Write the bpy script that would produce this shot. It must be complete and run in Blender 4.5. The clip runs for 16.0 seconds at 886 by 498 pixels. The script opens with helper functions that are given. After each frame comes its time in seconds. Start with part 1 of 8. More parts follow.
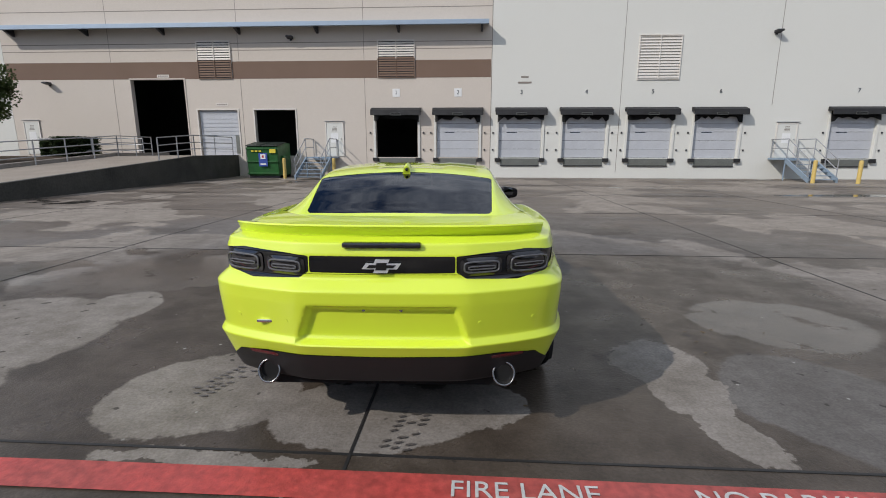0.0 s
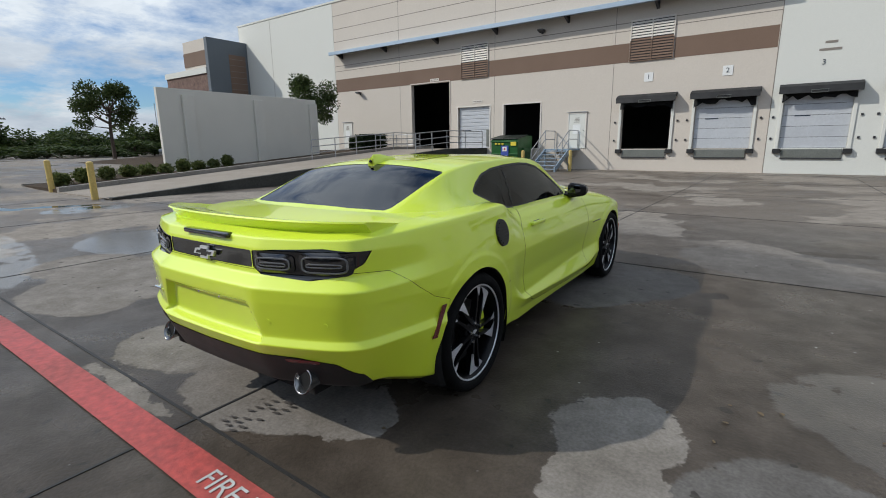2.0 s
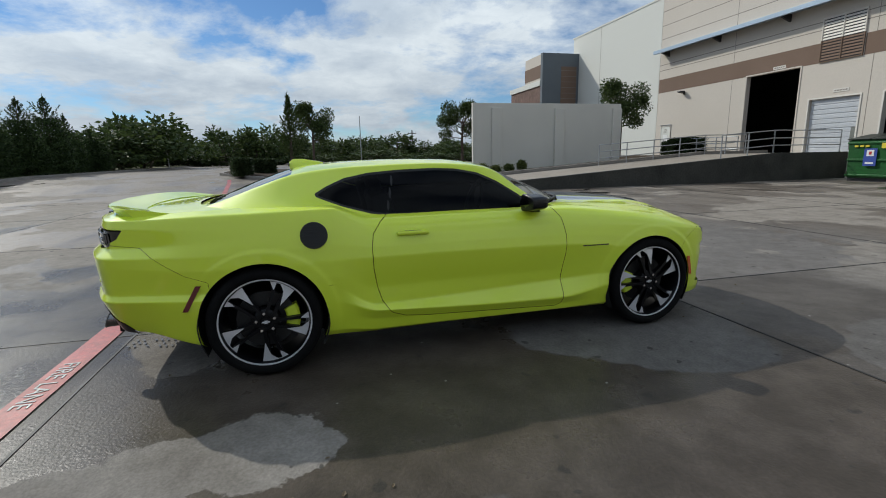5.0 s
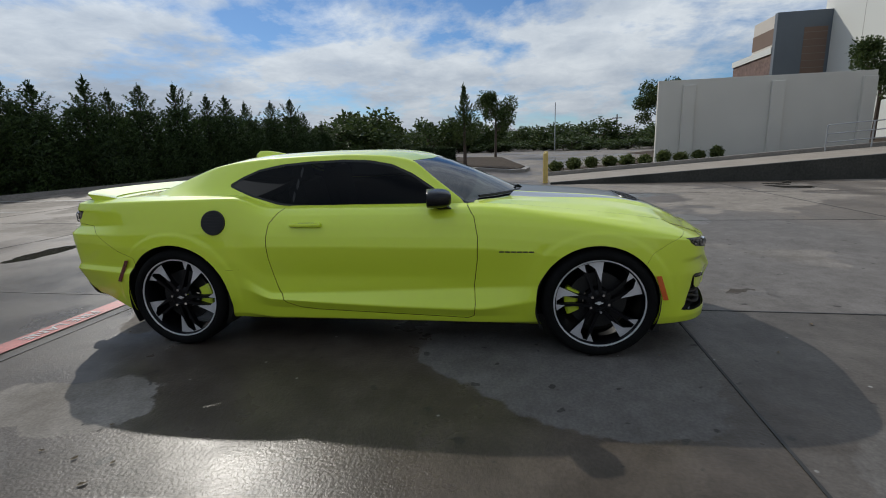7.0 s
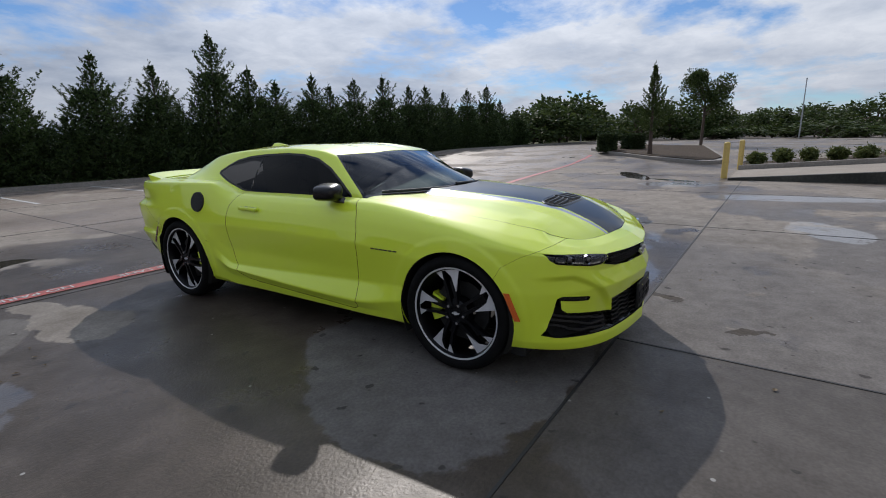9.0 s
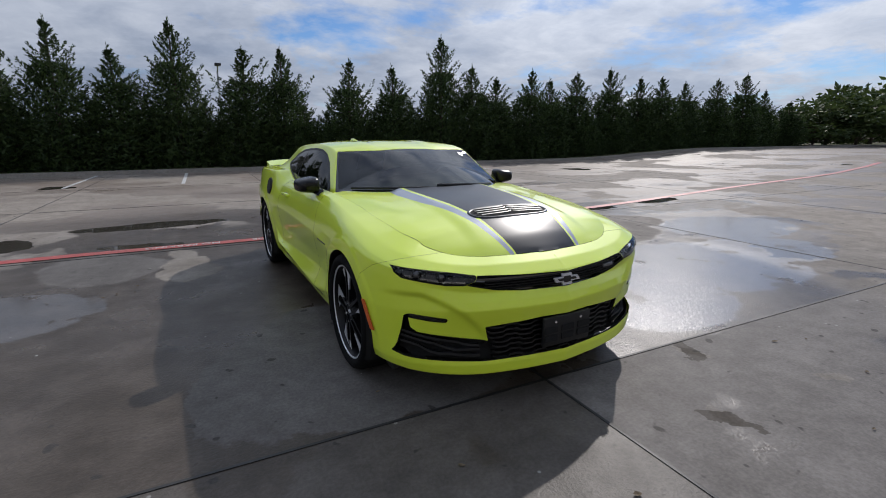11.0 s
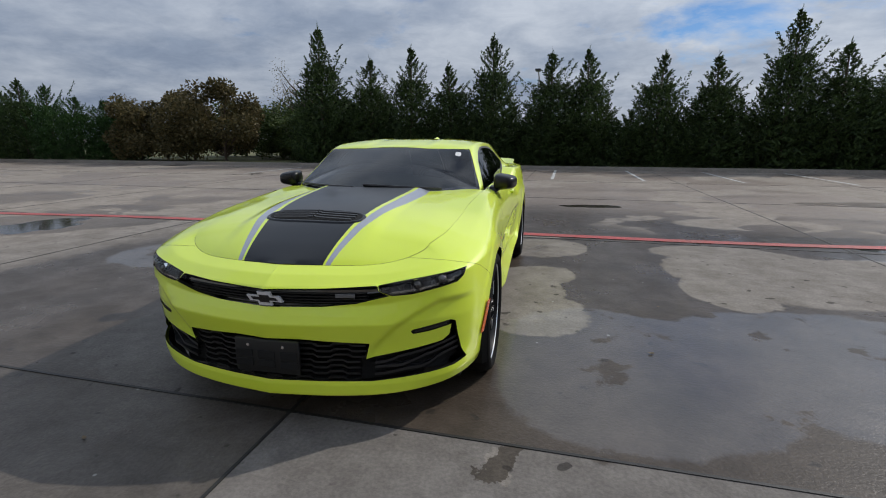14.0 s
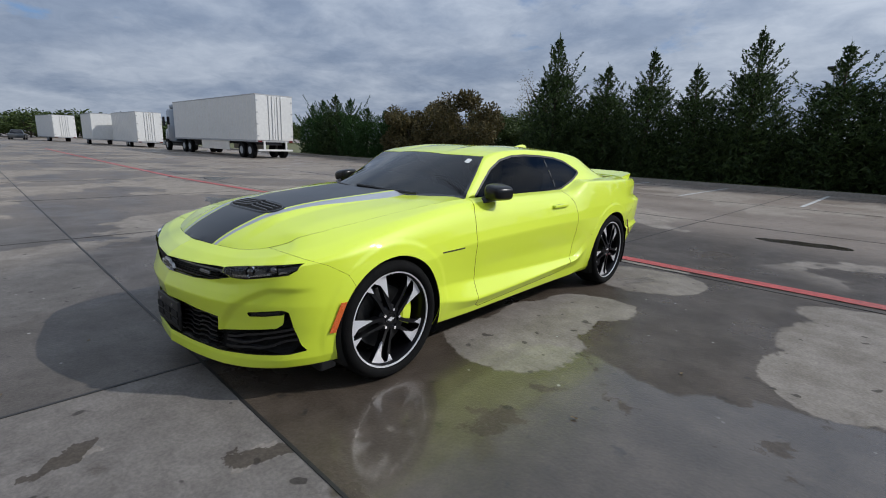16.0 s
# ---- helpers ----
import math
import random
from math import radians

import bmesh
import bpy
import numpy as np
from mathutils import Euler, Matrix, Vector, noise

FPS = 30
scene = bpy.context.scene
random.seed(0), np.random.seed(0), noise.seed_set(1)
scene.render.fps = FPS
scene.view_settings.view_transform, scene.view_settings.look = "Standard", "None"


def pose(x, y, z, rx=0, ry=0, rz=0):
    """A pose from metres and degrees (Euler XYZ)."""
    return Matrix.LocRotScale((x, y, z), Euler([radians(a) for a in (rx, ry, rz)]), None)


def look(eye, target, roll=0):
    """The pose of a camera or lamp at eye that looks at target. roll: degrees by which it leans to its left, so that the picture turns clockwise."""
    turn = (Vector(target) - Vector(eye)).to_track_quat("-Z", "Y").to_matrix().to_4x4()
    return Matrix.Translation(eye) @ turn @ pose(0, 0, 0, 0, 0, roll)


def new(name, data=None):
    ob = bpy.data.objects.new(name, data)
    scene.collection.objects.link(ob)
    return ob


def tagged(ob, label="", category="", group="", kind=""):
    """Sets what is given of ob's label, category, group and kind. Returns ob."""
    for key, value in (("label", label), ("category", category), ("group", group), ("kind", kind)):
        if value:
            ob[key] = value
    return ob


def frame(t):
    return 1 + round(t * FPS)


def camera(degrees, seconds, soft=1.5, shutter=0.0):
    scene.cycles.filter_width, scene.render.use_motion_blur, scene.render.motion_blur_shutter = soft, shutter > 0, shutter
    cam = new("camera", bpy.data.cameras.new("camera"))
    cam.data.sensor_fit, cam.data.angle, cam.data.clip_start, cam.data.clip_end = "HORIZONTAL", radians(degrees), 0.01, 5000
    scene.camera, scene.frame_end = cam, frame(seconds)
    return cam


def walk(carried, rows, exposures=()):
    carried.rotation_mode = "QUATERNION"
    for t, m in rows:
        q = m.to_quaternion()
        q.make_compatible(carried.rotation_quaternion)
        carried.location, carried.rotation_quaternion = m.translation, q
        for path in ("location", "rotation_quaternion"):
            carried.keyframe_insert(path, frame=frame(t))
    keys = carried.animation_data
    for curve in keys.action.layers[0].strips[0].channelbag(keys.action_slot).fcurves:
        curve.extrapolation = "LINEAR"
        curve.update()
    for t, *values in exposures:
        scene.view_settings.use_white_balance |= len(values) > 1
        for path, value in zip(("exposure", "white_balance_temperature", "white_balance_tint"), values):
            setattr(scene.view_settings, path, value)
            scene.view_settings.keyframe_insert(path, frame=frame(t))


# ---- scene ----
# camera and its walk round the car
cam = camera(86.2, 16.0, 1.0)
PATH = [
    (0.0, (0.477, -4.440, 1.406), (0.364, -2.485, 1.002), 0.13),
    (0.5, (0.950, -4.273, 1.393), (0.567, -2.354, 0.981), -0.23),
    (1.0, (1.415, -4.066, 1.402), (0.781, -2.218, 0.977), -0.55),
    (1.5, (1.888, -3.843, 1.406), (0.991, -2.108, 0.975), -0.66),
    (2.0, (2.281, -3.536, 1.387), (1.146, -1.947, 0.957), -0.64),
    (2.5, (2.716, -3.213, 1.386), (1.376, -1.788, 0.968), -0.88),
    (3.0, (3.052, -2.809, 1.380), (1.545, -1.560, 0.970), -1.26),
    (3.5, (3.331, -2.394, 1.387), (1.690, -1.322, 0.990), -1.01),
    (4.0, (3.627, -1.946, 1.383), (1.878, -1.057, 0.995), -0.92),
    (4.5, (3.810, -1.468, 1.362), (1.976, -0.776, 0.969), -0.96),
    (5.0, (3.918, -0.986, 1.334), (2.016, -0.507, 0.947), -1.08),
    (5.5, (3.939, -0.501, 1.322), (1.996, -0.234, 0.930), -1.33),
    (6.0, (3.912, -0.005, 1.314), (1.953, 0.051, 0.915), -1.55),
    (6.5, (3.843, 0.499, 1.307), (1.891, 0.349, 0.901), -1.73),
    (7.0, (3.738, 1.004, 1.304), (1.814, 0.652, 0.888), -1.87),
    (7.5, (3.598, 1.503, 1.302), (1.722, 0.955, 0.876), -1.98),
    (8.0, (3.424, 1.962, 1.305), (1.627, 1.199, 0.870), -1.79),
    (8.5, (3.226, 2.430, 1.313), (1.520, 1.485, 0.870), -1.64),
    (9.0, (2.989, 2.864, 1.322), (1.395, 1.742, 0.871), -1.47),
    (9.5, (2.708, 3.255, 1.331), (1.252, 1.963, 0.873), -1.27),
    (10.0, (2.384, 3.594, 1.341), (1.088, 2.142, 0.877), -1.06),
    (10.5, (2.015, 3.872, 1.351), (0.905, 2.276, 0.882), -0.83),
    (11.0, (1.539, 4.031, 1.338), (0.666, 2.291, 0.879), -0.15),
    (11.5, (1.046, 4.189, 1.325), (0.401, 2.346, 0.894), 0.61),
    (12.0, (0.574, 4.231, 1.311), (0.154, 2.324, 0.876), 0.59),
    (12.5, (0.113, 4.192, 1.322), (-0.087, 2.254, 0.870), 0.15),
    (13.0, (-0.389, 4.157, 1.336), (-0.353, 2.210, 0.877), -0.37),
    (13.5, (-0.851, 4.053, 1.320), (-0.592, 2.123, 0.864), -0.13),
    (14.0, (-1.327, 3.948, 1.311), (-0.843, 2.062, 0.858), -0.04),
    (14.5, (-1.751, 3.793, 1.310), (-1.045, 1.976, 0.860), 0.46),
    (15.0, (-2.173, 3.574, 1.337), (-1.237, 1.861, 0.901), 0.85),
    (15.5, (-2.603, 3.315, 1.341), (-1.432, 1.752, 0.907), 1.49),
    (16.0, (-2.909, 2.962, 1.314), (-1.539, 1.571, 0.880), 1.80),
]
EXPOSURES = [(0.0, -0.05, 6500, 12), (1.0, -0.02, 6450, 11), (3.0, -0.04, 6400, 5), (5.0, -0.15, 6400, 5), (7.5, -0.30, 6450, 9), (8.2, -0.19, 6450, 11), (10.5, -0.15, 6350, 13), (12.5, -0.20, 6450, 12), (14.5, -0.08, 6500, 10), (16.0, -0.09, 6250, 10)]
walk(cam, [(t, look(eye, target, roll)) for t, eye, target, roll in PATH], EXPOSURES)

# ---- world: sky with broken cloud, one sun ----
CLOUD = 9.0
SUN_WAY = Vector((-1.04, -0.84, 1.0)).normalized()      # towards the sun
world = bpy.data.worlds.new("sky")
scene.world = world
world.use_nodes = True


def build_sky():
    nt = world.node_tree
    nt.nodes.clear()
    N, L = nt.nodes.new, nt.links.new

    def math_node(op, a, b=None, clamp=False):
        n = N("ShaderNodeMath")
        n.operation, n.use_clamp = op, clamp
        for i, v in enumerate((a, b)):
            if v is None:
                continue
            if isinstance(v, (int, float)):
                n.inputs[i].default_value = v
            else:
                L(v, n.inputs[i])
        return n.outputs[0]

    def noise(vec, scale, detail, rough, dist=0.0):
        n = N("ShaderNodeTexNoise")
        n.inputs["Scale"].default_value, n.inputs["Detail"].default_value = scale, detail
        n.inputs["Roughness"].default_value, n.inputs["Distortion"].default_value = rough, dist
        L(vec, n.inputs["Vector"])
        return n.outputs["Fac"]

    def ramp(fac, stops):
        n = N("ShaderNodeValToRGB")
        while len(n.color_ramp.elements) < len(stops):
            n.color_ramp.elements.new(0.5)
        for e, (p, c) in zip(n.color_ramp.elements, stops):
            e.position, e.color = p, (*c, 1) if len(c) == 3 else c
        L(fac, n.inputs["Fac"])
        return n.outputs["Color"]

    def mix(fac, a, b, kind="MIX"):
        n = N("ShaderNodeMix")
        n.data_type, n.blend_type = "RGBA", kind
        for v, s in ((fac, n.inputs[0]), (a, n.inputs[6]), (b, n.inputs[7])):
            if isinstance(v, (int, float)):
                s.default_value = v
            elif isinstance(v, tuple):
                s.default_value = (*v, 1)
            else:
                L(v, s)
        return n.outputs[2]

    sky = N("ShaderNodeTexSky")
    sky.sky_type, sky.sun_disc = "NISHITA", False
    sky.sun_elevation = math.asin(SUN_WAY.z)
    sky.sun_rotation = math.atan2(SUN_WAY.x, SUN_WAY.y)
    sky.air_density, sky.dust_density, sky.ozone_density = 1.0, 0.15, 3.5
    co = N("ShaderNodeTexCoord").outputs["Generated"]
    sep = N("ShaderNodeSeparateXYZ")
    L(co, sep.inputs[0])
    up = math_node("ADD", math_node("MAXIMUM", sep.outputs[2], 0.0), 0.22)
    flat = N("ShaderNodeCombineXYZ")
    L(math_node("DIVIDE", sep.outputs[0], up), flat.inputs[0])
    L(math_node("DIVIDE", sep.outputs[1], up), flat.inputs[1])
    vec = flat.outputs[0]
    # how much of the sky the cloud covers: thick to +x, broken to -x
    east = math_node("MULTIPLY_ADD", sep.outputs[0], 0.08)
    east.node.inputs[2].default_value = 0.0
    big = noise(vec, 0.9, 9.0, 0.62, 0.35)
    fine = noise(vec, 3.2, 8.0, 0.6, 0.2)
    south = math_node("MULTIPLY_ADD", sep.outputs[1], -0.045)
    south.node.inputs[2].default_value = 0.045
    east = math_node("ADD", east, south)
    cover = math_node("ADD", math_node("ADD", big, east), math_node("MULTIPLY", math_node("SUBTRACT", fine, 0.5), 0.48))
    haze = math_node("SUBTRACT", 1.0, math_node("MULTIPLY", math_node("MAXIMUM", sep.outputs[2], 0.0), 3.4, True), True)
    cover = math_node("ADD", cover, math_node("MULTIPLY", haze, 0.10))
    cover = math_node("SUBTRACT", cover, math_node("MULTIPLY", math_node("MAXIMUM", sep.outputs[2], 0.0), 0.03))
    cloud = ramp(cover, [(0.39, (0, 0, 0)), (0.55, (1, 1, 1))])
    # whiter to the north-west, greyer to the south-east and where thick
    lit = math_node("ADD", math_node("ADD", math_node("MULTIPLY", sep.outputs[0], -0.27), math_node("MULTIPLY", sep.outputs[1], 0.17)), 0.50, True)
    thick = noise(vec, 1.25, 6.0, 0.58, 0.15)
    wisp = noise(vec, 5.5, 9.0, 0.66, 0.5)
    dense = mix(1.0, ramp(thick, [(0.42, (1.0, 1.0, 1.0)), (0.62, (0.55, 0.61, 0.70))]), ramp(wisp, [(0.34, (0.88, 0.90, 0.93)), (0.62, (1.09, 1.085, 1.08))]), "MULTIPLY")
    shade = ramp(lit, [(0.0, (0.40, 0.46, 0.56)), (0.45, (0.64, 0.70, 0.79)), (1.0, (0.95, 1.0, 1.06))])
    brighter = N("ShaderNodeVectorMath")
    brighter.operation = "SCALE"
    # an overcast is brighter overhead than low down, and round the sun
    toward = N("ShaderNodeVectorMath")
    toward.operation = "DOT_PRODUCT"
    L(co, toward.inputs[0])
    toward.inputs[1].default_value = SUN_WAY
    glow = math_node("MULTIPLY_ADD", math_node("POWER", math_node("MAXIMUM", toward.outputs["Value"], 0.0), 7.0), 0.35)
    glow.node.inputs[2].default_value = 1.0
    L(math_node("MULTIPLY", math_node("MULTIPLY", math_node("ADD", math_node("MULTIPLY", math_node("MAXIMUM", sep.outputs[2], 0.0), 1.05), 0.80), CLOUD), glow), brighter.inputs["Scale"])
    L(mix(1.0, shade, mix(math_node("MULTIPLY", lit, 0.8, True), dense, mix(0.5, dense, (1.06, 1.06, 1.06))), "MULTIPLY"), brighter.inputs[0])
    white = brighter.outputs[0]
    out = mix(cloud, mix(1.0, sky.outputs[0], (0.62, 0.77, 0.95), "MULTIPLY"), white)
    bg = N("ShaderNodeBackground")
    bg.inputs["Strength"].default_value = 0.10
    L(out, bg.inputs["Color"])
    end = N("ShaderNodeOutputWorld")
    L(bg.outputs[0], end.inputs["Surface"])


build_sky()
sun = new("sun", bpy.data.lights.new("sun", "SUN"))
sun.data.energy, sun.data.angle, sun.data.color = 3.0, radians(0.6), (1.0, 0.95, 0.88)
sun.matrix_world = look(SUN_WAY * 60, (0, 0, 0))

# ---- materials ----
def surface(name, base, rough=0.6, metal=0.0, vary=0.12, grain=40.0, patch=1.5, bump=0.15, bump_scale=60.0, coat=0.0, rnd=0.0, tint=None, spec=0.5):
    """A plain surface with grain, blotches and fine relief, in object space."""
    m = bpy.data.materials.new(name)
    m.use_nodes = True
    nt = m.node_tree
    N, L = nt.nodes.new, nt.links.new
    b = nt.nodes["Principled BSDF"]
    b.inputs["Metallic"].default_value = metal
    b.inputs["Coat Weight"].default_value = coat
    b.inputs["Coat Roughness"].default_value = 0.03
    b.inputs["Specular IOR Level"].default_value = spec
    co = N("ShaderNodeTexCoord").outputs["Object"]

    def noise(scale, detail=5.0, rough_=0.55):
        n = N("ShaderNodeTexNoise")
        n.inputs["Scale"].default_value, n.inputs["Detail"].default_value, n.inputs["Roughness"].default_value = scale, detail, rough_
        L(co, n.inputs["Vector"])
        return n.outputs["Fac"]

    def blend(kind, fac, a, c):
        n = N("ShaderNodeMix")
        n.data_type, n.blend_type = "RGBA", kind
        for v, s in ((fac, n.inputs[0]), (a, n.inputs[6]), (c, n.inputs[7])):
            if isinstance(v, (int, float)):
                s.default_value = v
            elif isinstance(v, tuple):
                s.default_value = (*v, 1)
            else:
                L(v, s)
        return n.outputs[2]

    def span(fac, lo, hi):
        n = N("ShaderNodeMapRange")
        n.inputs[1].default_value, n.inputs[2].default_value, n.inputs[3].default_value, n.inputs[4].default_value = 0.3, 0.7, lo, hi
        L(fac, n.inputs[0])
        return n.outputs[0]

    second = tint or tuple(c * 0.6 for c in base)
    wide, close = noise(patch, 6.0), noise(grain, 3.0)
    col = blend("MIX", span(wide, 0.0, min(1.0, vary * 2.2)), base, second)
    col = blend("MULTIPLY", 1.0, col, blend("MIX", span(close, 0.0, 1.0), (1 - vary, 1 - vary, 1 - vary), (1 + vary * 0.4, 1 + vary * 0.4, 1 + vary * 0.4)))
    if rnd:
        info = N("ShaderNodeObjectInfo")
        col = blend("MULTIPLY", 1.0, col, blend("MIX", info.outputs["Random"], (1 - rnd, 1 - rnd, 1 - rnd), (1.0, 1.0, 1.0)))
    L(col, b.inputs["Base Color"])
    L(span(wide, max(0.02, rough - vary * 0.4), min(1.0, rough + vary * 0.4)), b.inputs["Roughness"])
    if bump:
        n = N("ShaderNodeBump")
        n.inputs["Strength"].default_value, n.inputs["Distance"].default_value = bump, 0.01
        L(noise(bump_scale, 4.0), n.inputs["Height"])
        L(n.outputs[0], b.inputs["Normal"])
    return m


def glass(name, tint, rough=0.0, alpha=0.0, ior=1.5):
    m = bpy.data.materials.new(name)
    m.use_nodes = True
    b = m.node_tree.nodes["Principled BSDF"]
    b.inputs["Base Color"].default_value = (*tint, 1)
    b.inputs["Transmission Weight"].default_value = 1.0 - alpha
    b.inputs["Roughness"].default_value = rough
    b.inputs["IOR"].default_value = ior
    return m


M = {}
M["facade"] = surface("facade_paint", (0.60, 0.54, 0.47), 0.85, vary=0.08, grain=30, patch=0.5, bump=0.1, tint=(0.52, 0.47, 0.41))
M["white_wall"] = surface("white_wall_paint", (0.66, 0.66, 0.61), 0.85, vary=0.07, grain=30, patch=0.4, bump=0.1, tint=(0.66, 0.65, 0.60))
M["band"] = surface("brown_band_paint", (0.19, 0.125, 0.09), 0.85, vary=0.08, grain=25, patch=0.6, bump=0.1)
M["screen"] = surface("screen_wall_paint", (0.66, 0.635, 0.57), 0.9, vary=0.10, grain=30, patch=0.7, bump=0.15, tint=(0.45, 0.435, 0.40))
# colour of the shade in the wall reveals; also serves print and ribs
M["shade_brown"] = surface("reveal_shade_brown", (0.25, 0.22, 0.19), 0.9, vary=0.1)
M["awning"] = surface("awning_metal", (0.36, 0.45, 0.55), 0.5, 0.3, vary=0.1, grain=20, patch=2)
M["dark_metal"] = surface("dark_metal", (0.06, 0.06, 0.065), 0.5, 0.6, vary=0.1)
M["tower"] = surface("tower_cladding", (0.13, 0.15, 0.17), 0.6, 0.2, vary=0.1, patch=0.6)
M["louver"] = surface("louver_metal", (0.70, 0.66, 0.60), 0.6, 0.1, vary=0.08)
M["dock_door"] = surface("dock_door_steel", (0.55, 0.57, 0.60), 0.45, 0.1, vary=0.08, grain=15, patch=1.2, rnd=0.08)
M["dock_rubber"] = surface("dock_rubber", (0.018, 0.018, 0.019), 0.7, vary=0.2, grain=12, patch=3, bump=0.5, bump_scale=14)
M["leveler"] = surface("leveler_steel", (0.20, 0.21, 0.19), 0.6, 0.4, vary=0.2)
M["rail"] = surface("galvanised_rail", (0.40, 0.41, 0.42), 0.5, 0.5, vary=0.12)
M["stair_blue"] = surface("painted_stair_steel", (0.27, 0.35, 0.43), 0.55, 0.2, vary=0.15)
M["concrete"] = surface("ramp_concrete", (0.31, 0.265, 0.215), 0.85, vary=0.18, grain=25, patch=1.0, bump=0.3)
M["dark_concrete"] = surface("stained_retaining_concrete", (0.058, 0.056, 0.048), 0.8, vary=0.4, grain=15, patch=0.8, bump=0.3, tint=(0.03, 0.031, 0.026))
M["kerb"] = surface("kerb_concrete", (0.29, 0.265, 0.235), 0.85, vary=0.25, grain=20, patch=1.2, bump=0.3)
M["bollard"] = surface("bollard_paint", (0.62, 0.45, 0.13), 0.5, vary=0.15, grain=20, patch=4, tint=(0.55, 0.42, 0.18))
M["dumpster"] = surface("dumpster_green", (0.022, 0.125, 0.03), 0.45, 0.1, vary=0.25, grain=12, patch=2.0, bump=0.2, bump_scale=8)
M["dumpster_lid"] = surface("dumpster_lid", (0.014, 0.022, 0.016), 0.5, vary=0.2)
M["white_paint"] = surface("white_paint", (0.78, 0.78, 0.76), 0.5, vary=0.06, grain=20, patch=1.0)
M["yellow_paint"] = surface("yellow_label", (0.75, 0.6, 0.05), 0.5, vary=0.1)
M["blue_paint"] = surface("blue_label", (0.04, 0.08, 0.35), 0.5, vary=0.1)
M["red_paint"] = surface("red_label", (0.5, 0.03, 0.04), 0.5, vary=0.1)
M["ink"] = surface("black_ink", (0.02, 0.03, 0.05), 0.6, vary=0.05)
M["stone"] = surface("red_stone", (0.22, 0.13, 0.10), 0.9, vary=0.35, grain=6, patch=2.5, bump=0.8, bump_scale=7, tint=(0.10, 0.07, 0.06))
M["mulch"] = surface("mulch", (0.060, 0.042, 0.030), 0.95, spec=0.08, vary=0.4, grain=40, patch=3, bump=1.0, bump_scale=50, tint=(0.10, 0.08, 0.06))
M["grass"] = surface("dry_grass", (0.14, 0.13, 0.05), 0.95, vary=0.35, grain=20, patch=0.3, bump=0.8, bump_scale=30, tint=(0.06, 0.085, 0.025))
M["far_road"] = surface("far_road_concrete", (0.33, 0.31, 0.28), 0.8, vary=0.12, grain=8, patch=0.15, bump=0.1)
M["bark"] = surface("bark", (0.09, 0.065, 0.05), 0.95, vary=0.3, grain=25, patch=4, bump=0.8, bump_scale=30)
# dark base colour stands in for the lack of light indoors
M["room_shade"] = surface("warehouse_shade_colour", (0.05, 0.05, 0.05), 0.9, vary=0.1)


def leaf_material(name, base, tip, rough=0.6):
    """Foliage whose tone changes from clump to clump, and lets a little light through."""
    m = bpy.data.materials.new(name)
    m.use_nodes = True
    nt = m.node_tree
    N, L = nt.nodes.new, nt.links.new
    b = nt.nodes["Principled BSDF"]
    geo = N("ShaderNodeNewGeometry")
    mixn = N("ShaderNodeMix")
    mixn.data_type = "RGBA"
    mixn.inputs[6].default_value, mixn.inputs[7].default_value = (*base, 1), (*tip, 1)
    L(geo.outputs["Random Per Island"], mixn.inputs[0])
    L(mixn.outputs[2], b.inputs["Base Color"])
    b.inputs["Roughness"].default_value = rough
    b.inputs["Specular IOR Level"].default_value = 0.25
    tr = N("ShaderNodeBsdfTranslucent")
    L(mixn.outputs[2], tr.inputs["Color"])
    both = N("ShaderNodeMixShader")
    both.inputs[0].default_value = 0.28
    L(b.outputs[0], both.inputs[1])
    L(tr.outputs[0], both.inputs[2])
    L(both.outputs[0], nt.nodes["Material Output"].inputs["Surface"])
    return m


M["cedar"] = leaf_material("cedar_foliage", (0.011, 0.023, 0.008), (0.066, 0.105, 0.030))
M["cedar_bush"] = leaf_material("cedar_bush_foliage", (0.014, 0.036, 0.009), (0.045, 0.10, 0.024))
M["pale_shrub"] = leaf_material("low_shrub_foliage", (0.045, 0.07, 0.018), (0.17, 0.19, 0.06))
M["litter"] = leaf_material("dead_leaf", (0.10, 0.07, 0.04), (0.30, 0.24, 0.16))
M["brown_leaf"] = leaf_material("browned_magnolia_leaf", (0.040, 0.040, 0.016), (0.14, 0.11, 0.045))
M["green_leaf"] = leaf_material("green_leaf", (0.025, 0.045, 0.012), (0.08, 0.11, 0.03))
M["pale_leaf"] = leaf_material("thin_autumn_leaf", (0.08, 0.08, 0.03), (0.20, 0.17, 0.07))
M["hedge_leaf"] = leaf_material("hedge_leaf", (0.018, 0.035, 0.012), (0.05, 0.07, 0.025))


# ---- building helpers ----
def add_box(bm, x0, x1, y0, y1, z0, z1, bev=0.0):
    r = bmesh.ops.create_cube(bm, size=1.0, matrix=Matrix.Translation(((x0 + x1) / 2, (y0 + y1) / 2, (z0 + z1) / 2)) @ Matrix.Diagonal((abs(x1 - x0), abs(y1 - y0), abs(z1 - z0), 1)))
    if bev:
        edges = list({e for v in r["verts"] for e in v.link_edges})
        bmesh.ops.bevel(bm, geom=edges, offset=bev, segments=2, affect="EDGES", profile=0.5)
    return bm


def box(x0, x1, y0, y1, z0, z1, bev=0.0):
    return add_box(bmesh.new(), x0, x1, y0, y1, z0, z1, bev)


def add_tube(bm, a, b, r, r2=None, seg=8, caps=True):
    a, b = Vector(a), Vector(b)
    d = b - a
    q = d.to_track_quat("Z", "Y").to_matrix().to_4x4()
    bmesh.ops.create_cone(bm, cap_ends=caps, segments=seg, radius1=r, radius2=r if r2 is None else r2, depth=d.length,
                          matrix=Matrix.Translation((a + b) / 2) @ q)
    return bm


